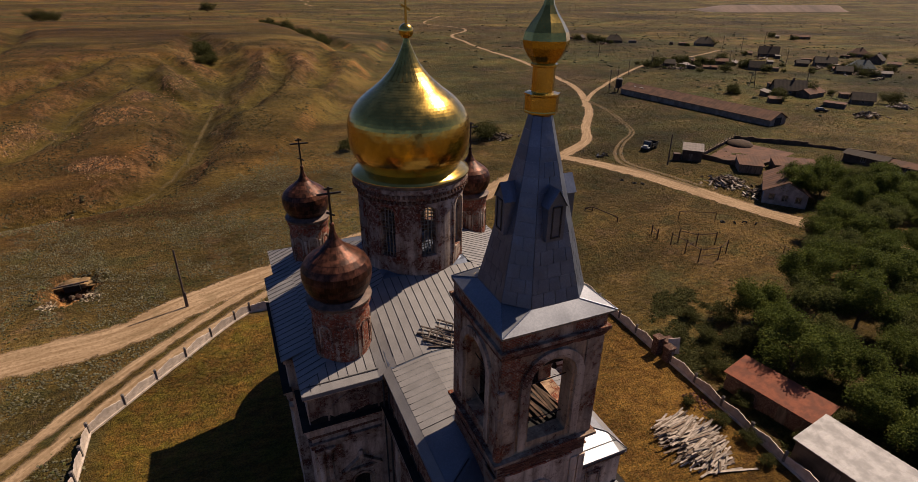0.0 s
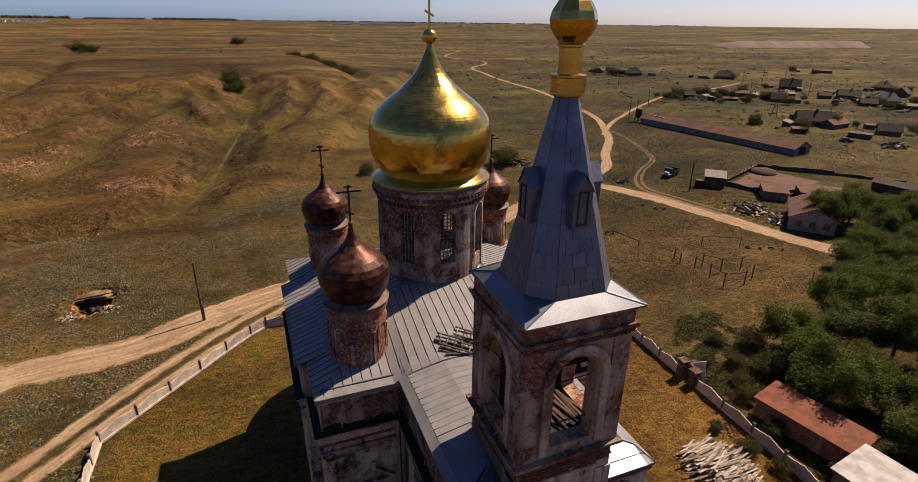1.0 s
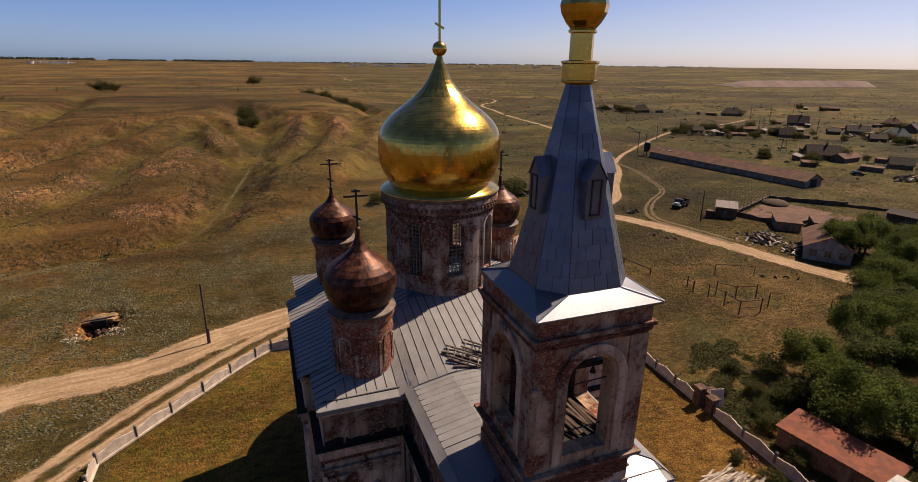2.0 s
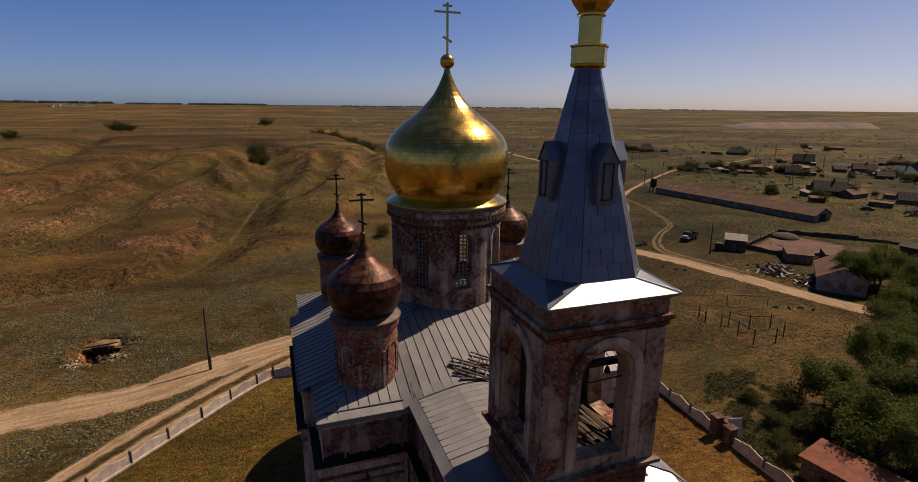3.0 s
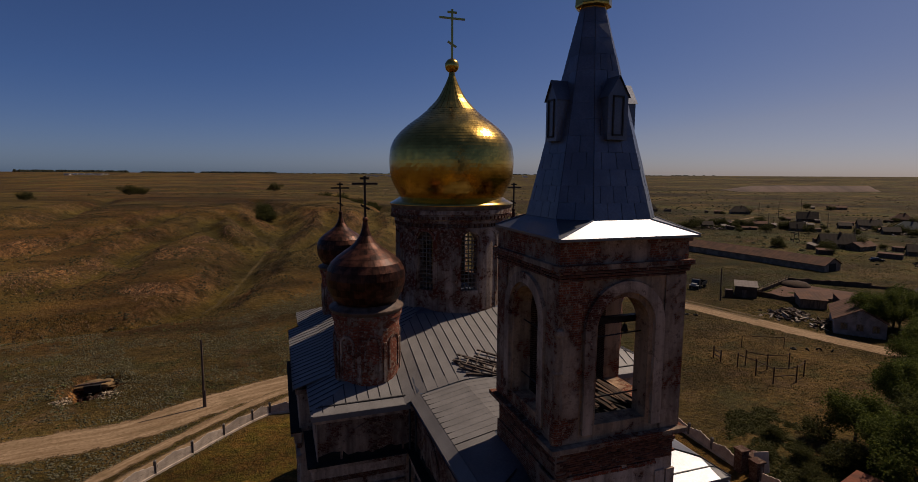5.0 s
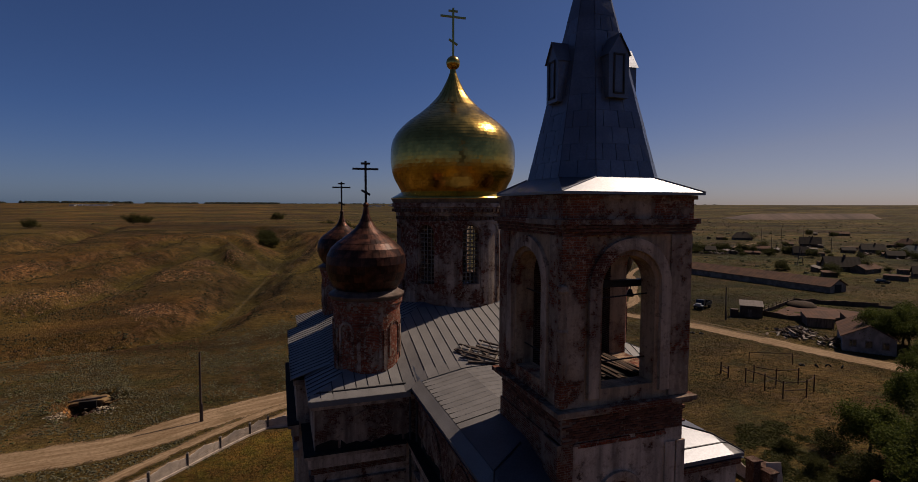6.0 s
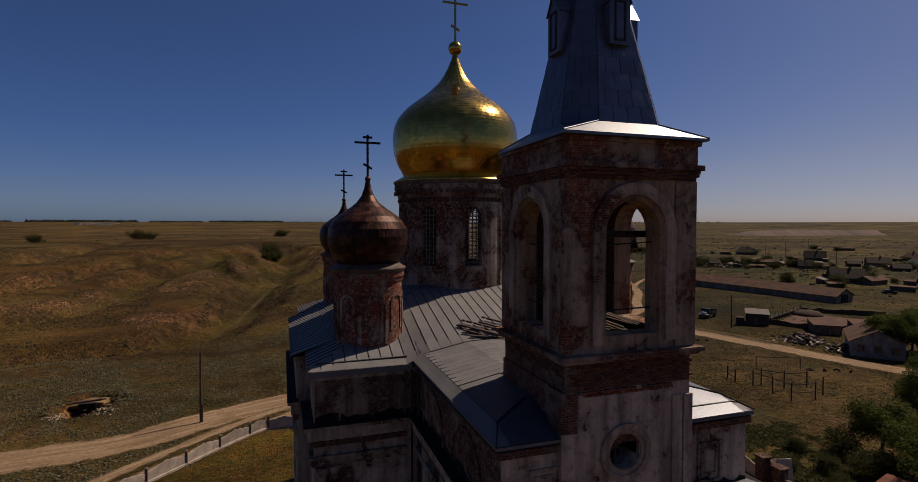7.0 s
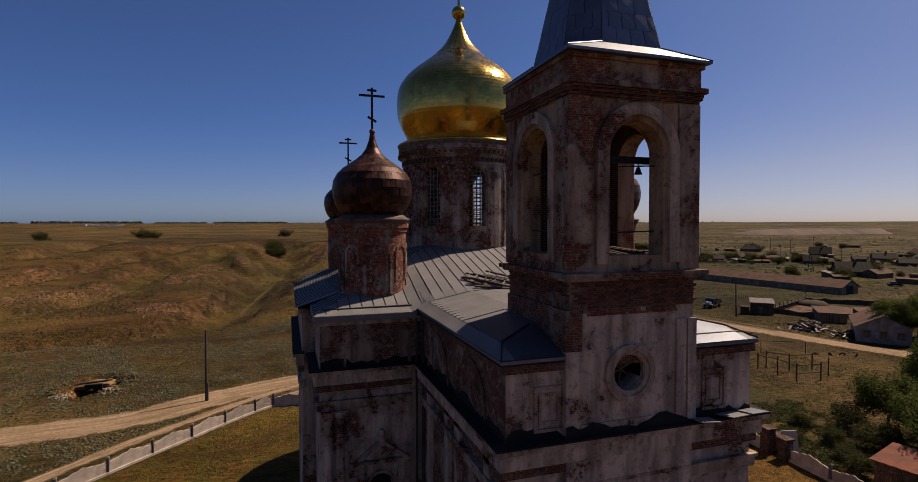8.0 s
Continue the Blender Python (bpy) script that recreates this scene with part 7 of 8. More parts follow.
car(facing(193.5, 121.0, 198.0, 118.0), PAINT_D, "dark saloon car parked on the grass")
car(facing(137.0, 68.0, 141, 66), PAINT_D, "dark saloon car beside a long shed")
car(facing(139.5, 65.0, 143.5, 63), PAINT_D, "dark saloon car beside a long shed")

# farmyard: walls, pen, mound, dark shed and the near house
yard = thing("farmyard_wall", "low crumbling adobe walls round a bare yard", "wall")
for a, b2, h in (((109.5, 94.5), (114.0, 82.8), 1.1), ((110.0, 95.5), (132.5, 105.0), 1.0), ((132.5, 105.0), (146, 92), 1.3), ((114.0, 82.8), (122, 84.5), 1.0), ((146, 92), (156, 80), 0.8)):
    bm = bmesh.new()
    L = math.dist(a, b2)
    n = max(4, round(L / 1.2))
    rnd = random.Random(int(L * 10))
    rows_ = []
    for i in range(n + 1):
        x = L * i / n
        hh = h * rnd.uniform(0.75, 1.1)
        rows_.append([bm.verts.new(p) for p in ((x, -0.22, -0.3), (x, -0.18, hh), (x, 0.18, hh + rnd.uniform(-0.1, 0.1)), (x, 0.22, -0.3))])
    for p, q2 in zip(rows_, rows_[1:]):
        for k in range(3):
            bm.faces.new((p[k], q2[k], q2[k + 1], p[k + 1]))
    bm.faces.new(rows_[0])
    bm.faces.new(rows_[-1][::-1])
    part("wall_run", bm, MUD, yard, at=facing(*a, *b2))
bm = bmesh.new()
vs = [bm.verts.new((x, y, gz(x, y) + 0.05)) for x, y in ((110.5, 94.2), (114.6, 83.4), (122.5, 84.8), (136, 88.5), (131.5, 103.4))]
bm.faces.new(vs)
tagged(new("yard_floor", mesh_of("yard_floor", bm, EARTH)), "bare reddish trodden earth of the farmyard", "ground", kind="structure")
bm = bmesh.new()
lathe(bm, [(4.2, -0.2), (3.9, 0.9), (3.0, 1.7), (1.6, 2.1), (0.3, 2.2)], 18)
for v in bm.verts:
    v.co += Vector((noise.noise(v.co * 0.6), noise.noise(v.co * 0.6 + Vector((9, 0, 0))), 0.5 * noise.noise(v.co * 0.9))) * 0.5
ob = tagged(new("hay_mound", mesh_of("hay_mound", bm, simple("old_hay", (0.050, 0.031, 0.019), 0.95, 0, 0.35, 1.5, 20, 0.8), True)), "rounded heap of old hay in the yard", "haystack")
ob.matrix_basis = pose(129.5, 100.2, -0.2) @ Matrix.Diagonal((0.85, 0.85, 0.7, 1))
lean_to("dark_shed", facing(108.6, 82.6, 112.4, 79.2), 5.0, 7.0, 2.0, 2.4, WOOD, RUST_ROOF, "dark open-fronted shed with brown roof", 1)
cot = gabled("village_house", facing(101.4, 60.6, 101.4 + 0.78, 60.6 + 0.62), 13.0, 7.7, 2.9, 2.1, WHITEWASH, RUST_ROOF, "limewashed cottage with rust-brown slate roof", 2, 0, "house", "village houses", False, 0.4)
for yw in (1.5, 3.85, 6.2):
    bm = bmesh.new()
    for y0, y1, z0, z1 in ((-0.6, -0.45, 0.9, 2.3), (0.45, 0.6, 0.9, 2.3), (-0.45, 0.45, 2.15, 2.3), (-0.45, 0.45, 0.9, 1.05), (-0.04, 0.04, 1.05, 2.15)):
        box(bm, -0.12, 0.02, yw + y0, yw + y1, z0, z1)
    w_ = part("window_frame", bm, FRAME_GREY, cot)
    bm = bmesh.new()
    box(bm, -0.05, 0.01, yw - 0.45, yw + 0.45, 1.05, 2.15)
    part("pane", bm, GLASS, w_)
lean_to("outbuilding", facing(116, 79, 124, 72), 9, 6, 2.0, 2.4, MUD, RUST_ROOF, "low adobe outbuilding joined to the cottage", 1)
rail = thing("pole_fence", "rough pole fence along the farmyard", "fence")
for i in range(9):
    x, y = 111.5 + i * 2.6, 95.8 + i * 1.1
    bm = bmesh.new()
    rod(bm, (x, y, 0), (x + 0.1, y, 1.9), 0.07)
    part("post", bm, WOOD, rail)
    if i < 8:
        for z in (1.0, 1.6):
            bm = bmesh.new()
            rod(bm, (x, y, z), (x + 2.6, y + 1.1, z + 0.05), 0.045, 5)
            part("rail", bm, WOOD, rail)


def heap_of(name, cx, cy, rx, ry, h, n, mats, label, category, seed, lng=1.2):
    t = thing(name, label, category, "", pose(cx, cy, gz(cx, cy)))
    rnd = random.Random(seed)
    for k in range(n):
        u, v = rnd.gauss(0, 0.45), rnd.gauss(0, 0.45)
        bm = bmesh.new()
        L = rnd.uniform(0.25 * lng, lng)
        w = min(1.0, lng)
        box(bm, -L, L, -rnd.uniform(0.1, 0.4) * w, 0.2 * w, -0.05, rnd.uniform(0.05, 0.4) * w)
        hh = h * max(0.05, 1 - u * u - v * v) * rnd.uniform(0.3, 1)
        part("piece", bm, rnd.choice(mats), t, at=Matrix.Translation((u * rx, v * ry, hh)) @ pose(0, 0, 0, rnd.gauss(0, 20), rnd.gauss(0, 20), rnd.uniform(0, 180)))
    return t


heap_of("scrap_heap", 99.5, 77.8, 4.4, 3.6, 1.5, 200, [WOOD, WOOD, PALE_WOOD, IRON, MUD], "heap of scrap timber and rubble", "scrap", 31, 0.75)
heap_of("rubble_heap", 99.6, 69.8, 3.6, 2.8, 1.2, 110, [WOOD, IRON, MUD, MUD, PALE_WOOD], "heap of rubble beside the cottage", "scrap", 32, 0.7)
heap_of("scrap_heap", 201.5, 110, 5.0, 4.0, 1.6, 50, [WOOD, MUD, PALE_WOOD], "heap of grey scrap wood on the grass", "scrap", 33)
heap_of("scrap_heap", 229, 115, 4.0, 3.0, 1.8, 40, [WOOD, PALE_WOOD], "heap of grey scrap wood on the grass", "scrap", 34)
heap_of("ruined_wall", 70, 130.5, 4.5, 2.4, 1.5, 50, [MUD, PALE_WOOD, LIME], "tumbled wall remains beside a bush", "ruin", 35)
heap_of("scrap_axle", 86.3, 104.8, 1.6, 0.8, 0.7, 9, [IRON], "rusting axle abandoned beside the road", "scrap", 36)
heap_of("stone_heap", -26.2, 75.2, 1.5, 1.9, 0.3, 70, [STONE, STONE, MUD], "pale tumbled stones at a collapsed cellar", "stones", 37, 0.24)
heap_of("stone_heap", -21.5, 76.2, 1.6, 1.8, 0.3, 70, [STONE, STONE, MUD], "pale tumbled stones at a collapsed cellar", "stones", 38, 0.24)
heap_of("cellar_beams", -24.4, 80.6, 2.2, 0.8, 0.4, 16, [WOOD, MUD, EARTH], "dark collapsed cellar beams in a pit", "ruin", 39, 0.9)

# collapsed earth cellar with its dark mouth
cellar = thing("earth_cellar", "collapsed earth cellar with a dark timbered mouth", "cellar", "", pose(-24.6, 82.6, gz(-24.6, 83.5) - 0.3))
bm = bmesh.new()
bmesh.ops.create_icosphere(bm, subdivisions=4, radius=1.0)
for v in bm.verts:
    n_ = noise.noise(v.co * 2.3)
    v.co = Vector((v.co.x * 2.7, max(-1.2, v.co.y * 2.3), max(-0.2, v.co.z) * 0.62)) * (1 + 0.3 * n_ + 0.14 * noise.noise(v.co * 6))
part("earth_roof", bm, simple("cellar_earth", (0.16, 0.100, 0.047), 0.95, 0, 0.4, 0.9, 7, 0.8), cellar, "caved-in brown earth roof", True)
# solid block at the opening; the shade inside the cellar is painted on it
bm = bmesh.new()
box(bm, -1.1, 0.9, -1.55, -1.0, -0.4, 0.55)
part("mouth", bm, DARK, cellar, "near-black block standing for the unlit cellar mouth")
for x0, x1, z in ((-2.2, 1.6, 0.8), (-1.6, 2.2, 0.92)):
    bm = bmesh.new()
    rod(bm, (x0, -1.8, z), (x1, -1.7, z + 0.15), 0.11, 7)
    part("beam", bm, WOOD, cellar)

# long low sheds at the edge of the grove
gabled("long_shed", facing(141.5, 79.5, 144.5, 62.0), 9, 5, 2.2, 0.6, MUD, GREY_ROOF, "long low grey-roofed shed", 1, 0, "shed", "")
gabled("long_shed", facing(143.2, 71.0, 147.5, 52.0), 20, 5, 1.8, 0.6, MUD, RUST_ROOF, "long low brown-roofed shed", 2, 0, "shed", "")

# houses further off: place, heading, size, height, look
LANE = np.array([(p.x, p.y) for p in smooth_line([(120, 160), (137.7, 179.6), (158, 197), (180, 214), (225, 244), (271, 263), (330, 290)], 4.0)])


def on_lane(x, y):
    return near(LANE, x, y)[0] < 5


FAR = [(206.0, 149.5, -38, 13, 8, 2.6, 2.4, LIME, GREY_ROOF, 0), (211.5, 138.5, -62, 13, 6, 2.2, 1.0, LIME, RUST_ROOF, 0), (219.0, 126.5, -50, 8, 6, 2.2, 1.6, LIME, GREY_ROOF, 0), (281, 356, -35, 14, 9, 2.6, 2.6, MUD, GREY_ROOF, 3),
       (338, 320, -35, 15, 9, 2.6, 2.8, LIME, GREY_ROOF, 3), (322, 252, -50, 13, 9, 2.6, 3.0, MUD, GREY_ROOF, 0), (263, 209, -40, 8, 6, 2.2, 2.0, LIME, GREY_ROOF, 0), (249, 244, -35, 7, 5, 2.4, 0.6, LIME, GREY_ROOF, 0), (258, 235, -35, 14, 6, 2.4, 0.8, MUD, RUST_ROOF, 0)]
FAR += [(316, 209, -45, 12, 8, 2.6, 2.0, LIME, GREY_ROOF, 0), (306, 213, -40, 7, 5, 2.2, 1.0, MUD, GREY_ROOF, 0), (313, 188, -50, 14, 9, 2.8, 2.6, LIME, TEAL_ROOF, 3.5), (299, 185, -45, 8, 6, 2.2, 1.4, MUD, GREY_ROOF, 0), (470, 338, -40, 16, 8, 2.6, 1.0, MUD, RUST_ROOF, 0)]
FAR += [(276, 380, -30, 10, 6, 2.2, 1.4, MUD, GREY_ROOF, 0), (226, 233, -30, 6, 5, 2.2, 1.2, MUD, GREY_ROOF, 0), (270, 224, -35, 12, 4, 1.8, 0.5, MUD, PALE_ROOF, 0), (236, 228, -40, 9, 4, 1.4, 0.4, MUD, PALE_ROOF, 0), (240, 219, -40, 8, 4, 1.4, 0.4, MUD, RUST_ROOF, 0), (308, 172, -50, 9, 5, 2.2, 0.6, LIME, PALE_ROOF, 0), (355, 196, -50, 12, 8, 2.6, 2.2, LIME, GREY_ROOF, 0), (380, 230, -45, 12, 8, 2.6, 2.2, MUD, RUST_ROOF, 3)]
for x, y, a, L, W, h, r, wm, rm, hip in FAR:
    a, r = a + (70 if (x + y) % 3 > 1.9 else 0), r * 1.35
    gabled("village_house" if h > 2.0 else "outbuilding", Matrix.Translation((x, y, gz(x, y))) @ Matrix.Rotation(radians(a), 4, "Z"), L * 0.88, W * 0.88, h * 0.9, r, wm, rm,
           {GREY_ROOF: "far low house with a grey slate roof", RUST_ROOF: "far low house with a rust-brown roof", PALE_ROOF: "low outbuilding with a pale slate roof", TEAL_ROOF: "far house with a faded teal hipped roof"}[rm], 3 if L > 9 else 1, hip, "house" if h > 2 else "shed", "village houses", L > 10)
rnd = random.Random(77)
for k in range(90):
    c = FAR[rnd.randrange(len(FAR))]
    x, y = c[0] + rnd.uniform(-16, 20), c[1] + rnd.uniform(-14, 12)
    if any(math.hypot(x - q[0] - 5, y - q[1]) < 6 for q in FAR):
        continue
    tree(-1, x, y, k, rnd.uniform(0.6, 2.0) ** 1.2, "bush", "garden bush between the far houses", "village bushes")
for k in range(9):
    c = FAR[3 + k * 2]
    heap_of("scrap_heap", c[0] - 9 + rnd.uniform(-3, 3), c[1] - 8 + rnd.uniform(-3, 3), 6, 3, 1.0, 14, [WOOD, PALE_WOOD, MUD], "litter of old timber in a yard", "scrap", 50 + k, 2.2)

# lean sheds, pole fences and litter in the yards between the houses
rnd = random.Random(91)
for k in range(34):
    c = FAR[k % len(FAR)]
    x, y = c[0] + rnd.uniform(-20, 22), c[1] + rnd.uniform(-16, 14)
    if any(math.hypot(x - q[0] - 4, y - q[1]) < 7 for q in FAR) or on_lane(x, y):
        continue
    lean_to("yard_shed", Matrix.Translation((x, y, gz(x, y))) @ Matrix.Rotation(radians(c[2] + rnd.choice((0, 90)) + rnd.uniform(-8, 8)), 4, "Z"), rnd.uniform(2.5, 7), rnd.uniform(2.2, 3.6), rnd.uniform(1.4, 1.9), rnd.uniform(1.7, 2.3), rnd.choice((WOOD, MUD, LIME)), rnd.choice((GREY_ROOF, RUST_ROOF, RUST_ROOF, PALE_ROOF)), "small leaning shed in a village yard", 1)
for k in range(12):
    c = FAR[(k * 2 + 1) % len(FAR)]
    a0 = radians(c[2] + rnd.choice((0, 90)))
    x, y = c[0] + rnd.uniform(-14, 8), c[1] + rnd.uniform(-12, -4)
    f = thing("yard_fence", "sagging grey pole fence round a village yard", "fence", "yard fences", pose(x, y, gz(x, y)))
    px_, py_, pz_ = 0.0, 0.0, 0.0
    for i_ in range(rnd.randrange(5, 9)):
        qx, qy = px_ + 2.6 * math.cos(a0) + rnd.uniform(-0.2, 0.2), py_ + 2.6 * math.sin(a0) + rnd.uniform(-0.2, 0.2)
        qz = gz(x + qx, y + qy) - gz(x, y)
        bm = bmesh.new()
        rod(bm, (px_, py_, pz_ - 0.3), (px_ + rnd.uniform(-0.1, 0.1), py_, pz_ + rnd.uniform(1.1, 1.5)), 0.06, 5)
        part("post", bm, WOOD, f)
        for h_ in (0.5, 1.0):
            bm = bmesh.new()
            rod(bm, (px_, py_, pz_ + h_), (qx, qy, qz + h_ + rnd.uniform(-0.1, 0.1)), 0.045, 4)
            part("rail", bm, WOOD, f)
        px_, py_, pz_ = qx, qy, qz

# quarry bank and skyline woods
QUARRY = simple("quarry_spoil", (0.098, 0.066, 0.050), 0.95, 0, 0.75, 0.012, 0.2, 0.3, streak=(1, 0.2, 0.2))
rnd = random.Random(12)
bm = bmesh.new()
rows_ = []
for i in range(41):
    t = i / 40
    x, y = 880 + 345 * t, 830 - 52 * t
    h = 13 * (min(1, t / 0.16) * min(1, (1 - t) / 0.06)) * (0.85 + 0.15 * noise.noise((t * 9, 0, 0))) + 0.3
    rows_.append([bm.verts.new(p) for p in ((x - 14, y - 26, -1), (x, y, h), (x + 40, y + 60, h * 0.9), (x + 60, y + 120, -1))])
for a, b2 in zip(rows_, rows_[1:]):
    for k in range(3):
        bm.faces.new((a[k], b2[k], b2[k + 1], a[k + 1]))
tagged(new("quarry_bank", mesh_of("quarry_bank", bm, QUARRY, True)), "long flat-topped bank of pinkish quarry spoil", "spoil bank", kind="structure")
WOODS = simple("far_woods", (0.020, 0.024, 0.015), 0.95, 0, 0.3, 0.02, 0.2, 0.0)
verts, faces = [], []
for az0, az1, dens, hh in ((112, 119, 60, 9), (103, 111, 150, 12), (97.5, 102, 60, 9), (90.0, 97.0, 150, 11), (84, 90, 30, 6), (119, 128, 60, 10), (45, 60, 40, 6), (60, 84, 190, 7)):
    for k in range(dens * 2):
        a = radians(rnd.uniform(az0, az1))
        d = rnd.uniform(3900, 4150)
        x, y = d * math.cos(a), d * math.sin(a)
        z, r = gz(x, y) - 2, rnd.uniform(5, 14)
        h = hh * rnd.uniform(0.5, 1.3)
        i = len(verts)
        for j in range(6):
            verts.append((x + r * math.cos(j * 1.05) * rnd.uniform(0.7, 1.2), y + r * math.sin(j * 1.05), z))
            verts.append((x + r * 0.6 * math.cos(j * 1.05), y + r * 0.6 * math.sin(j * 1.05), z + h * rnd.uniform(0.6, 1.0)))
        verts.append((x, y, z + h * 1.15))
        for j in range(6):
            j2 = (j + 1) % 6
            faces.append((i + 2 * j, i + 2 * j2, i + 2 * j2 + 1, i + 2 * j + 1))
            faces.append((i + 2 * j + 1, i + 2 * j2 + 1, i + 12))
me = bpy.data.meshes.new("far_woods")
me.from_pydata(verts, [], faces)
me.materials.append(WOODS)
tagged(new("far_woods", me), "thin dark line of woods on the horizon", "woods", kind="stuff")
FARMS = bmesh.new()
for k in range(110):
    a, d = radians(rnd.choice((rnd.uniform(58, 83), rnd.uniform(73, 81), rnd.uniform(104.5, 107.5)))), rnd.uniform(2850, 3150)
    x, y = d * math.cos(a), d * math.sin(a)
    w, l, h = rnd.uniform(6, 10), rnd.uniform(10, 34), rnd.uniform(2.5, 5)
    box(FARMS, x - l / 2, x + l / 2, y - w / 2, y + w / 2, gz(x, y) - 2, gz(x, y) + h)
tagged(new("distant_buildings", mesh_of("distant_buildings", FARMS, simple("distant_whitewash", (0.62, 0.57, 0.50), 0.9, 0, 0.2, 0.02, 0.2, 0.0, 0.3))), "pale specks of a distant settlement", "buildings", kind="stuff")
# ---------- small things ----------
# ladders and frames lying on the main roof
def ladder(m, L, W, n, label):
    t = thing("roof_ladder", label, "ladder", "ladders on the roof", m)
    for y in (0, W):
        bm = bmesh.new()
        box(bm, 0, L, y - 0.04, y + 0.04, 0, 0.09)
        part("stile", bm, POLE_WOOD, t)
    for k in range(n):
        bm = bmesh.new()
        x = L * (k + 0.5) / n
        box(bm, x - 0.03, x + 0.03, 0.04, W - 0.04, 0.02, 0.08)
        part("rung", bm, POLE_WOOD if k % 3 else PALE_WOOD, t)
    return t


def on_roof(x, y, turn, lift):
    return Matrix.Translation((x, y, main_z(x, y) + lift)) @ Matrix.Rotation(math.atan(0.36), 4, "X") @ Matrix.Rotation(radians(turn), 4, "Z")


ladder(on_roof(9.22, 27.42, -33, 0.12), 3.4, 0.55, 7, "old wooden ladder lying on the metal roof")
ladder(on_roof(9.40, 26.78, -35, 0.30), 3.1, 0.55, 6, "old wooden ladder lying on the metal roof")
ladder(on_roof(10.45, 27.62, -36, 0.10), 2.4, 0.62, 5, "short wooden ladder lying on the metal roof")
for x, y, a, L in ((9.15, 27.55, -58, 2.2), (9.3, 26.9, -36, 2.4), (9.45, 26.2, -14, 2.6), (9.9, 27.3, -70, 1.7), (10.6, 27.0, -64, 1.6)):
    bm = bmesh.new()
    box(bm, 0, L, -0.05, 0.05, 0, 0.09)
    ob = tagged(new("loose_beam", mesh_of("loose_beam", bm, POLE_WOOD)), "loose dark beam on the metal roof", "beam", "beams on the roof")
    ob.matrix_basis = on_roof(x, y, a, 0.06)

# loose slabs on the narthex cornice
for x, y, a, w in ((15.3, 14.85, 12, 1.1), (16.2, 14.9, 8, 0.9), (13.9, 14.72, -6, 0.8)):
    bm = bmesh.new()
    box(bm, -w / 2, w / 2, -0.35, 0.35, 0, 0.03)
    ob = tagged(new("loose_sheet", mesh_of("loose_sheet", bm, ZINC)), "torn sheet of zinc on the cornice", "metal sheet", "torn sheets")
    ob.matrix_basis = pose(x, y, 14.16, -6, 4, a)

# single bricks of the belt under the belfry
BR = []
for k in range(3):
    bm = bmesh.new()
    box(bm, -0.122, 0.122, -0.03, 0.03, -0.034, 0.034)
    r_ = random.Random(k)
    for v in bm.verts:
        v.co += Vector((r_.uniform(-0.008, 0.008), r_.uniform(-0.008, 0.008), r_.uniform(-0.005, 0.005)))
    BR.append(mesh_of("brick", bm, bpy.data.materials["loose_brick"]))
rnd = random.Random(40)
brick_mat = bpy.data.materials["loose_brick"]
for row in range(11):
    for i in range(19):
        if rnd.random() < 0.16:
            continue
        x = X0 + 0.20 + i * 0.258 + (0.129 if row % 2 else 0)
        if x > X1 - 0.16:
            continue
        part("brick", BR[rnd.randrange(3)], None, shaft, at=Matrix.Translation((x, Y0 + 0.04 + rnd.uniform(-0.012, 0.02), 18.31 + row * 0.081)))
for row in range(6):
    for i in range(18):
        if rnd.random() < 0.2:
            continue
        y = Y0 + 0.22 + i * 0.258 + (0.129 if row % 2 else 0)
        part("brick", BR[rnd.randrange(3)], None, shaft, at=Matrix.Translation((X0 + 0.04 + rnd.uniform(-0.012, 0.02), y, 18.72 + row * 0.081)) @ Matrix.Rotation(math.pi / 2, 4, "Z"))
# crumbling edge of the upper cornice
rest = bmesh.new()
for k in range(420):
    side = rnd.random()
    z = rnd.choice((25.22, 25.34, 25.46))
    out = {25.22: 0.05, 25.34: 0.10, 25.46: 0.15}[z]
    if side < 0.6:
        m = Matrix.Translation((rnd.uniform(X0, X1), Y0 - out + rnd.uniform(-0.03, 0.03), z))
    else:
        m = Matrix.Translation((X0 - out + rnd.uniform(-0.03, 0.03), rnd.uniform(Y0, Y1), z)) @ Matrix.Rotation(math.pi / 2, 4, "Z")
    box(rest, -0.12, 0.12, -0.05, 0.05, -0.035, 0.035, m)
for k in range(160):
    z = 18.3 + rnd.random() * 7.0
    box(rest, -0.06, 0.06, -0.09, 0.09, -0.035, 0.035, Matrix.Translation((X1 + 0.05 + rnd.uniform(-0.02, 0.03), Y0 + 0.1 + rnd.random() * 0.5, z)))
tagged(part("loose_bricks", rest, brick_mat, church), kind="stuff")


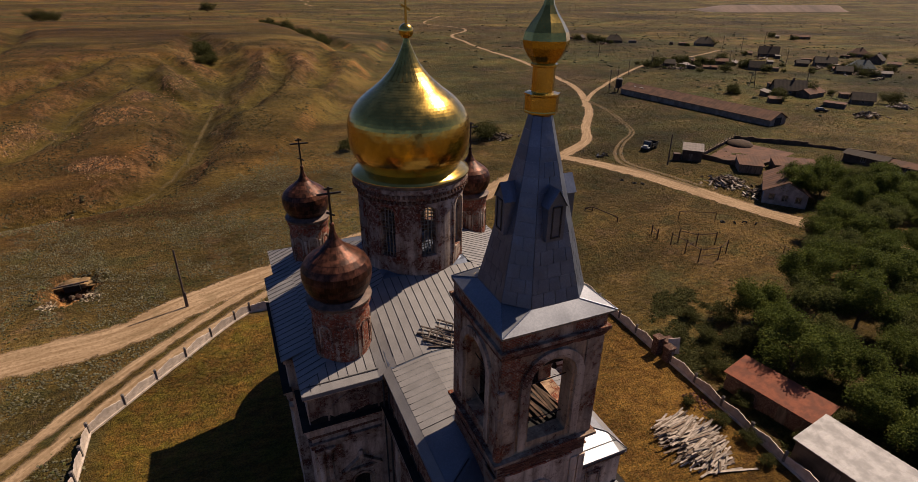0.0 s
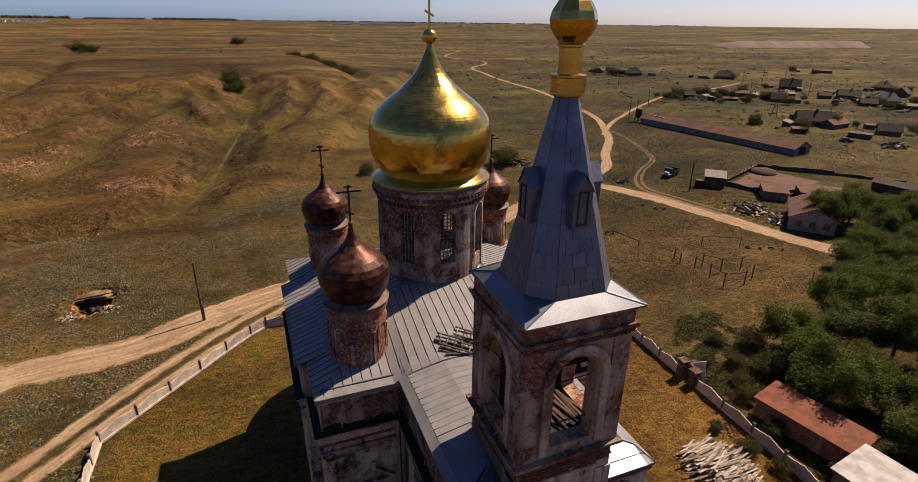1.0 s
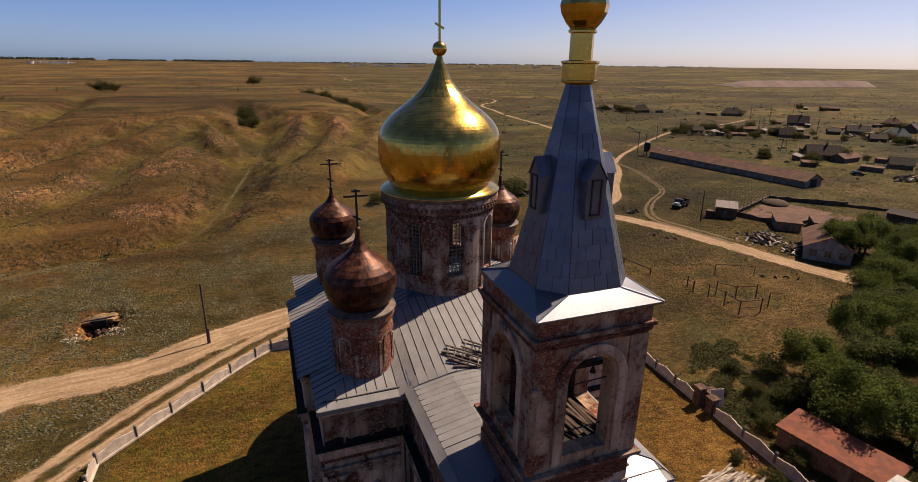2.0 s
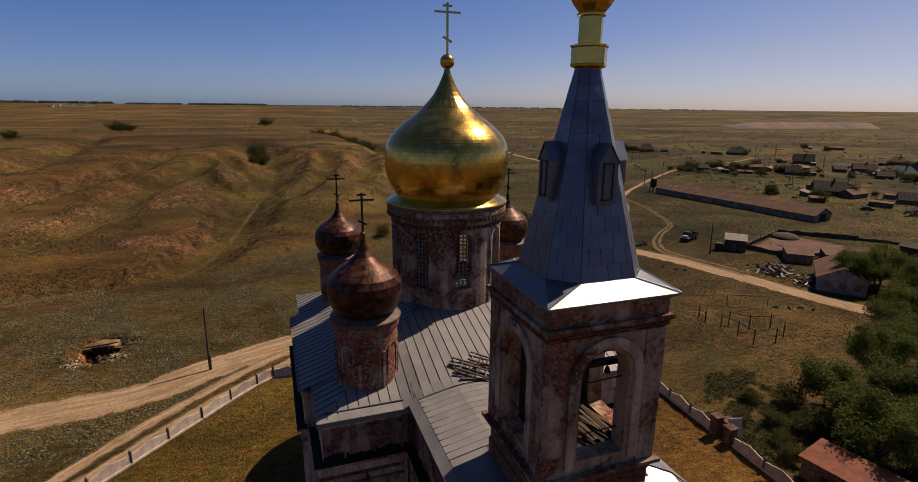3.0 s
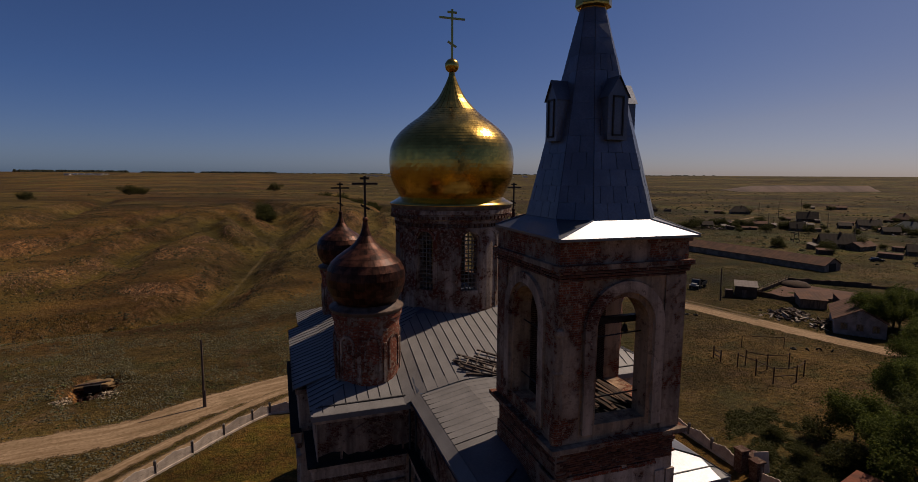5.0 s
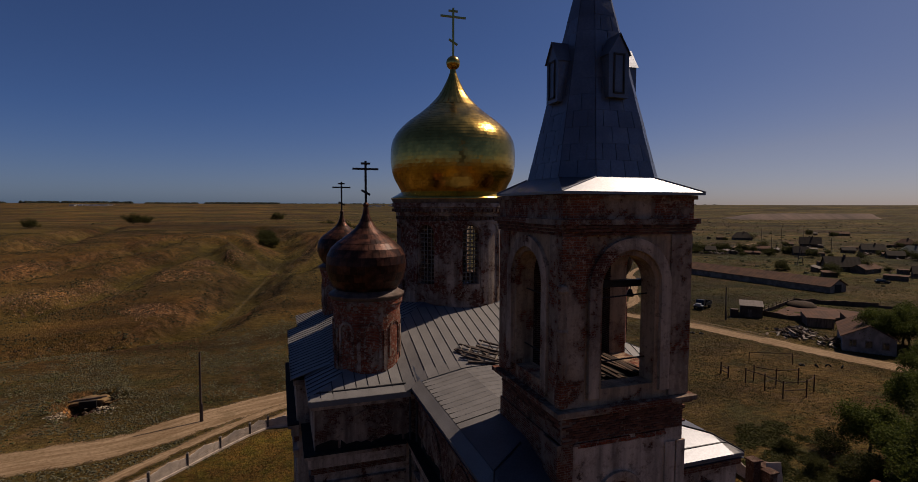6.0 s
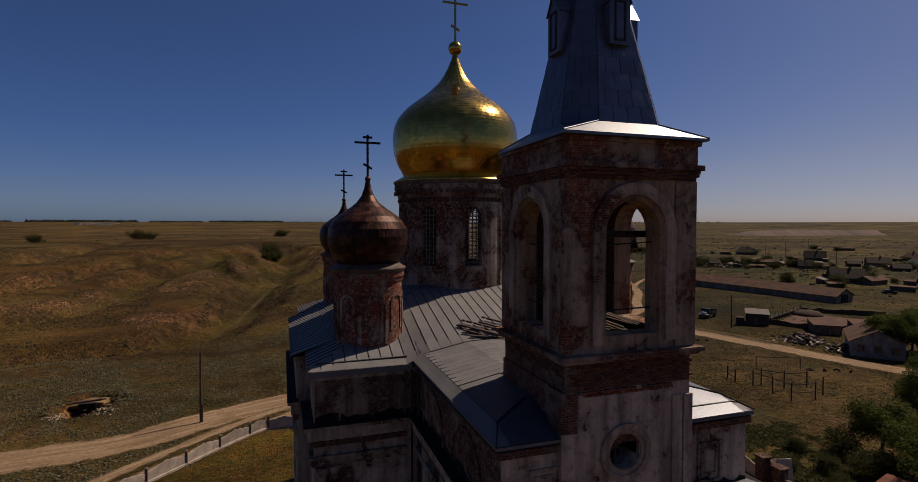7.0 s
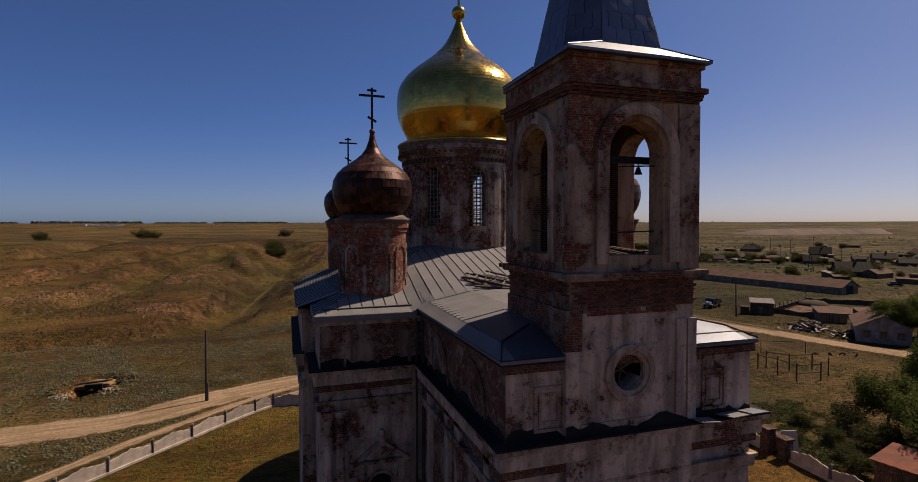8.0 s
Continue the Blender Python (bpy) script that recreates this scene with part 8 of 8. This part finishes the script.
# tufts of wormwood and dry grass
def tufts(name, n, x0, x1, y0, y1, size, material, label, seed, skip, keep):
    rnd = random.Random(seed)
    verts, faces = [], []
    for _ in range(n):
        x, y = rnd.uniform(x0, x1), rnd.uniform(y0, y1)
        if skip(x, y) or noise.noise((x * 0.09, y * 0.09, seed)) + 0.5 * noise.noise((x * 0.4, y * 0.4, seed)) < keep:
            continue
        z = gz(x, y)
        s = size * rnd.uniform(0.5, 1.3)
        for k in range(4):
            a = rnd.uniform(0, math.tau)
            px, py = x + rnd.gauss(0, 0.35) * s, y + rnd.gauss(0, 0.35) * s
            w, h = s * rnd.uniform(0.18, 0.32), s * rnd.uniform(0.22, 0.5)
            dx, dy = math.cos(a) * w, math.sin(a) * w
            lx, ly = rnd.gauss(0, 0.6) * s, rnd.gauss(0, 0.6) * s
            i = len(verts)
            verts += [(px - dx, py - dy, z - 0.02), (px + dx, py + dy, z - 0.02), (px + dx * 0.7 + lx, py + dy * 0.7 + ly, z + h), (px - dx * 0.7 + lx, py - dy * 0.7 + ly, z + h * 0.9)]
            faces.append((i, i + 1, i + 2, i + 3))
    me = bpy.data.meshes.new(name)
    me.from_pydata(verts, [], faces)
    me.materials.append(material)
    return tagged(new(name, me), label, "grass", kind="stuff")


ROADS = [np.array([(p.x, p.y) for p in smooth_line(l, 2.0)]) for l in ([(-75, 52), (-45, 59), (-28, 63.3), (-17, 64.6), (-8.6, 69.6), (1, 73.6), (20, 81), (46.8, 92.6), (62, 102), (79, 111), (92, 120), (102, 134), (124, 164)], [(76, 110), (82, 99), (86.5, 88), (89.5, 76), (93, 62), (97, 50)], [(-40, 30), (-30, 39), (-23.3, 45.4), (-18, 51.8), (-10.4, 60.1), (-2, 67.7), (6, 73)])]


def on_road(x, y):
    return any(np.hypot(l[:, 0] - x, l[:, 1] - y).min() < w for l, w in zip(ROADS, (3.4, 3.2, 1.9)))


def in_yard(x, y):
    return -17 < x < 42.5 and y < 64 and y - x < 65.5


def clumps(name, n, x0, x1, y0, y1, size, material, label, seed, skip, keep):
    """Low rounded cushions of herbs and grass."""
    rnd = random.Random(seed)
    verts, faces = [], []
    for _ in range(n):
        x, y = rnd.uniform(x0, x1), rnd.uniform(y0, y1)
        if noise.noise((x * 0.09, y * 0.09, seed)) + 0.6 * noise.noise((x * 0.33, y * 0.33, seed)) < keep or skip(x, y):
            continue
        z, i = gz(x, y), len(verts)
        s = size * rnd.uniform(0.5, 1.0) ** 1.5 * 1.6
        t, h = rnd.uniform(0, 1), s * rnd.uniform(0.3, 0.6)
        for q in range(5):
            a = t + q * math.tau / 5
            r = s * rnd.uniform(0.7, 1.2)
            verts.append((x + r * math.cos(a), y + r * math.sin(a), z - 0.04))
            r *= rnd.uniform(0.45, 0.7)
            verts.append((x + r * math.cos(a + 0.3), y + r * math.sin(a + 0.3), z + h * rnd.uniform(0.6, 1.0)))
        verts.append((x + rnd.uniform(-0.2, 0.2) * s, y + rnd.uniform(-0.2, 0.2) * s, z + h * 1.1))
        for q in range(5):
            a, b2 = i + 2 * q, i + 2 * ((q + 1) % 5)
            faces += [(a, b2, b2 + 1, a + 1), (a + 1, b2 + 1, i + 10)]
    me = bpy.data.meshes.new(name)
    me.from_pydata(verts, [], faces)
    me.materials.append(material)
    return tagged(new(name, me), label, "grass", kind="stuff")


def off_plain(x, y):
    return in_yard(x, y) or on_road(x, y) or hill_share(x, y) > 0.5


SAGE = simple("wormwood", (0.084, 0.075, 0.041), 0.95, 0, 0.3, 0.4, 14, 0.4, 0.35)
STRAW = leaf_mat("dry_grass", (0.075, 0.052, 0.019), (0.125, 0.088, 0.036))
clumps("wormwood_cushions", 85000, -60, 34, 40, 140, 0.14, SAGE, "grey-green cushions of wormwood over the dry steppe", 3, off_plain, -0.04)
clumps("herb_cushions", 16000, -60, 40, 40, 140, 0.16, simple("green_herbs", (0.050, 0.052, 0.016), 0.95, 0, 0.35, 1.2, 14, 0.4, 0.4), "dark green low herbs between the wormwood", 9, off_plain, 0.05)
clumps("hill_tussocks", 60000, -140, 75, 108, 320, 0.24, simple("hill_tussocks", (0.040, 0.034, 0.013), 0.95, 0, 0.35, 0.8, 8, 0.4, 0.4), "dark tussocks dotted over the eroded hills", 16, lambda x, y: hill_share(x, y) < 0.3 or on_road(x, y), 0.03)
clumps("hill_cushions", 40000, -130, 70, 112, 300, 0.20, simple("hill_herbs", (0.085, 0.055, 0.030), 0.95, 0, 0.3, 0.8, 8, 0.4, 0.4), "low brown lumps on the eroded flanks", 6, lambda x, y: hill_share(x, y) < 0.4 or upland(x, y)[1] < 0.6, 0.02)
clumps("far_scrub", 6500, -240, 900, 260, 1300, 1.1, simple("far_scrub", (0.026, 0.026, 0.010), 0.95, 0, 0.3, 0.1, 2, 0.3, 0.4), "dark shrubs dotted over the far plain", 10, lambda x, y: on_lane(x, y) or hill_share(x, y) > 0.35, 0.06)
clumps("village_scrub", 1500, 185, 430, 110, 400, 0.95, simple("village_scrub", (0.034, 0.040, 0.013), 0.95, 0, 0.4, 0.3, 3, 0.5, 0.4), "dark green shrubs between the village houses", 21, lambda x, y: on_lane(x, y) or any(math.hypot(x - q[0], y - q[1]) < 7 for q in FAR), 0.12)
tufts("grass_tufts", 22000, -60, 110, 40, 150, 0.16, STRAW, "straw-coloured tufts of dry grass", 4, lambda x, y: in_yard(x, y) or on_road(x, y), 0.0)
tufts("yard_grass", 26000, -17, 42, 12, 64, 0.13, leaf_mat("yard_turf", (0.086, 0.079, 0.020), (0.172, 0.119, 0.046)), "short sun-dried grass in the churchyard", 5, lambda x, y: not in_yard(x, y) or (0 < x < 23 and 14 < y < 56), -0.1)
tufts("fence_weeds", 16000, 42.6, 57, 6, 47, 0.34, leaf_mat("fence_weeds", (0.036, 0.040, 0.012), (0.085, 0.080, 0.026)), "rank green weeds along the fence", 12, lambda x, y: in_yard(x, y) or y - x > -4, -0.10)
tufts("pasture_tufts", 30000, 36, 112, 42, 150, 0.22, leaf_mat("pasture_tufts", (0.050, 0.046, 0.016), (0.098, 0.082, 0.034)), "rough olive tufts on the pasture", 13, off_plain, 0.0)
tufts("village_weeds", 16000, 85, 260, 60, 220, 0.34, leaf_mat("village_weeds", (0.040, 0.041, 0.013), (0.080, 0.070, 0.026)), "weeds and rough grass round the houses", 8, on_road, -0.05)


# rubble that has weathered out of the spurs
def scattered_stones(n, seed):
    rnd = random.Random(seed)
    verts, faces = [], []
    cells = [((0, 1, 4), (1, 2, 4), (2, 3, 4), (3, 0, 4))]
    k = 0
    while k < n:
        cx, cy, rx_, ry_, r = BARE[rnd.randrange(len(BARE))]
        x, y = cx + rnd.gauss(0, 0.8) * rx_, cy + rnd.gauss(0, 0.8) * ry_
        k += 1
        if bareness(x, y) + 0.6 * noise.noise((x * 0.12, y * 0.12, 4)) < 0.42:
            continue
        s, z, i, t = 0.09 + 0.30 * rnd.random() ** 2.2, gz(x, y), len(verts), rnd.uniform(0, 1.5)
        for q in range(4):
            a = t + q * math.pi / 2
            verts.append((x + s * math.cos(a) * rnd.uniform(0.6, 1.2), y + s * math.sin(a) * rnd.uniform(0.6, 1.2), z - 0.1))
        verts.append((x + rnd.uniform(-0.3, 0.3) * s, y + rnd.uniform(-0.3, 0.3) * s, z + s * rnd.uniform(0.5, 1.0)))
        faces += [tuple(i + c for c in f) for f in cells[0]]
    me = bpy.data.meshes.new("hill_rubble")
    me.from_pydata(verts, [], faces)
    me.materials.append(simple("hill_rubble", (0.170, 0.097, 0.050), 0.95, 0, 0.35, 0.3, 6, 0.3, 0.5))
    return tagged(new("hill_rubble", me), "pale orange rubble weathered out of the hill spurs", "rubble", kind="stuff")


scattered_stones(16000, 15)
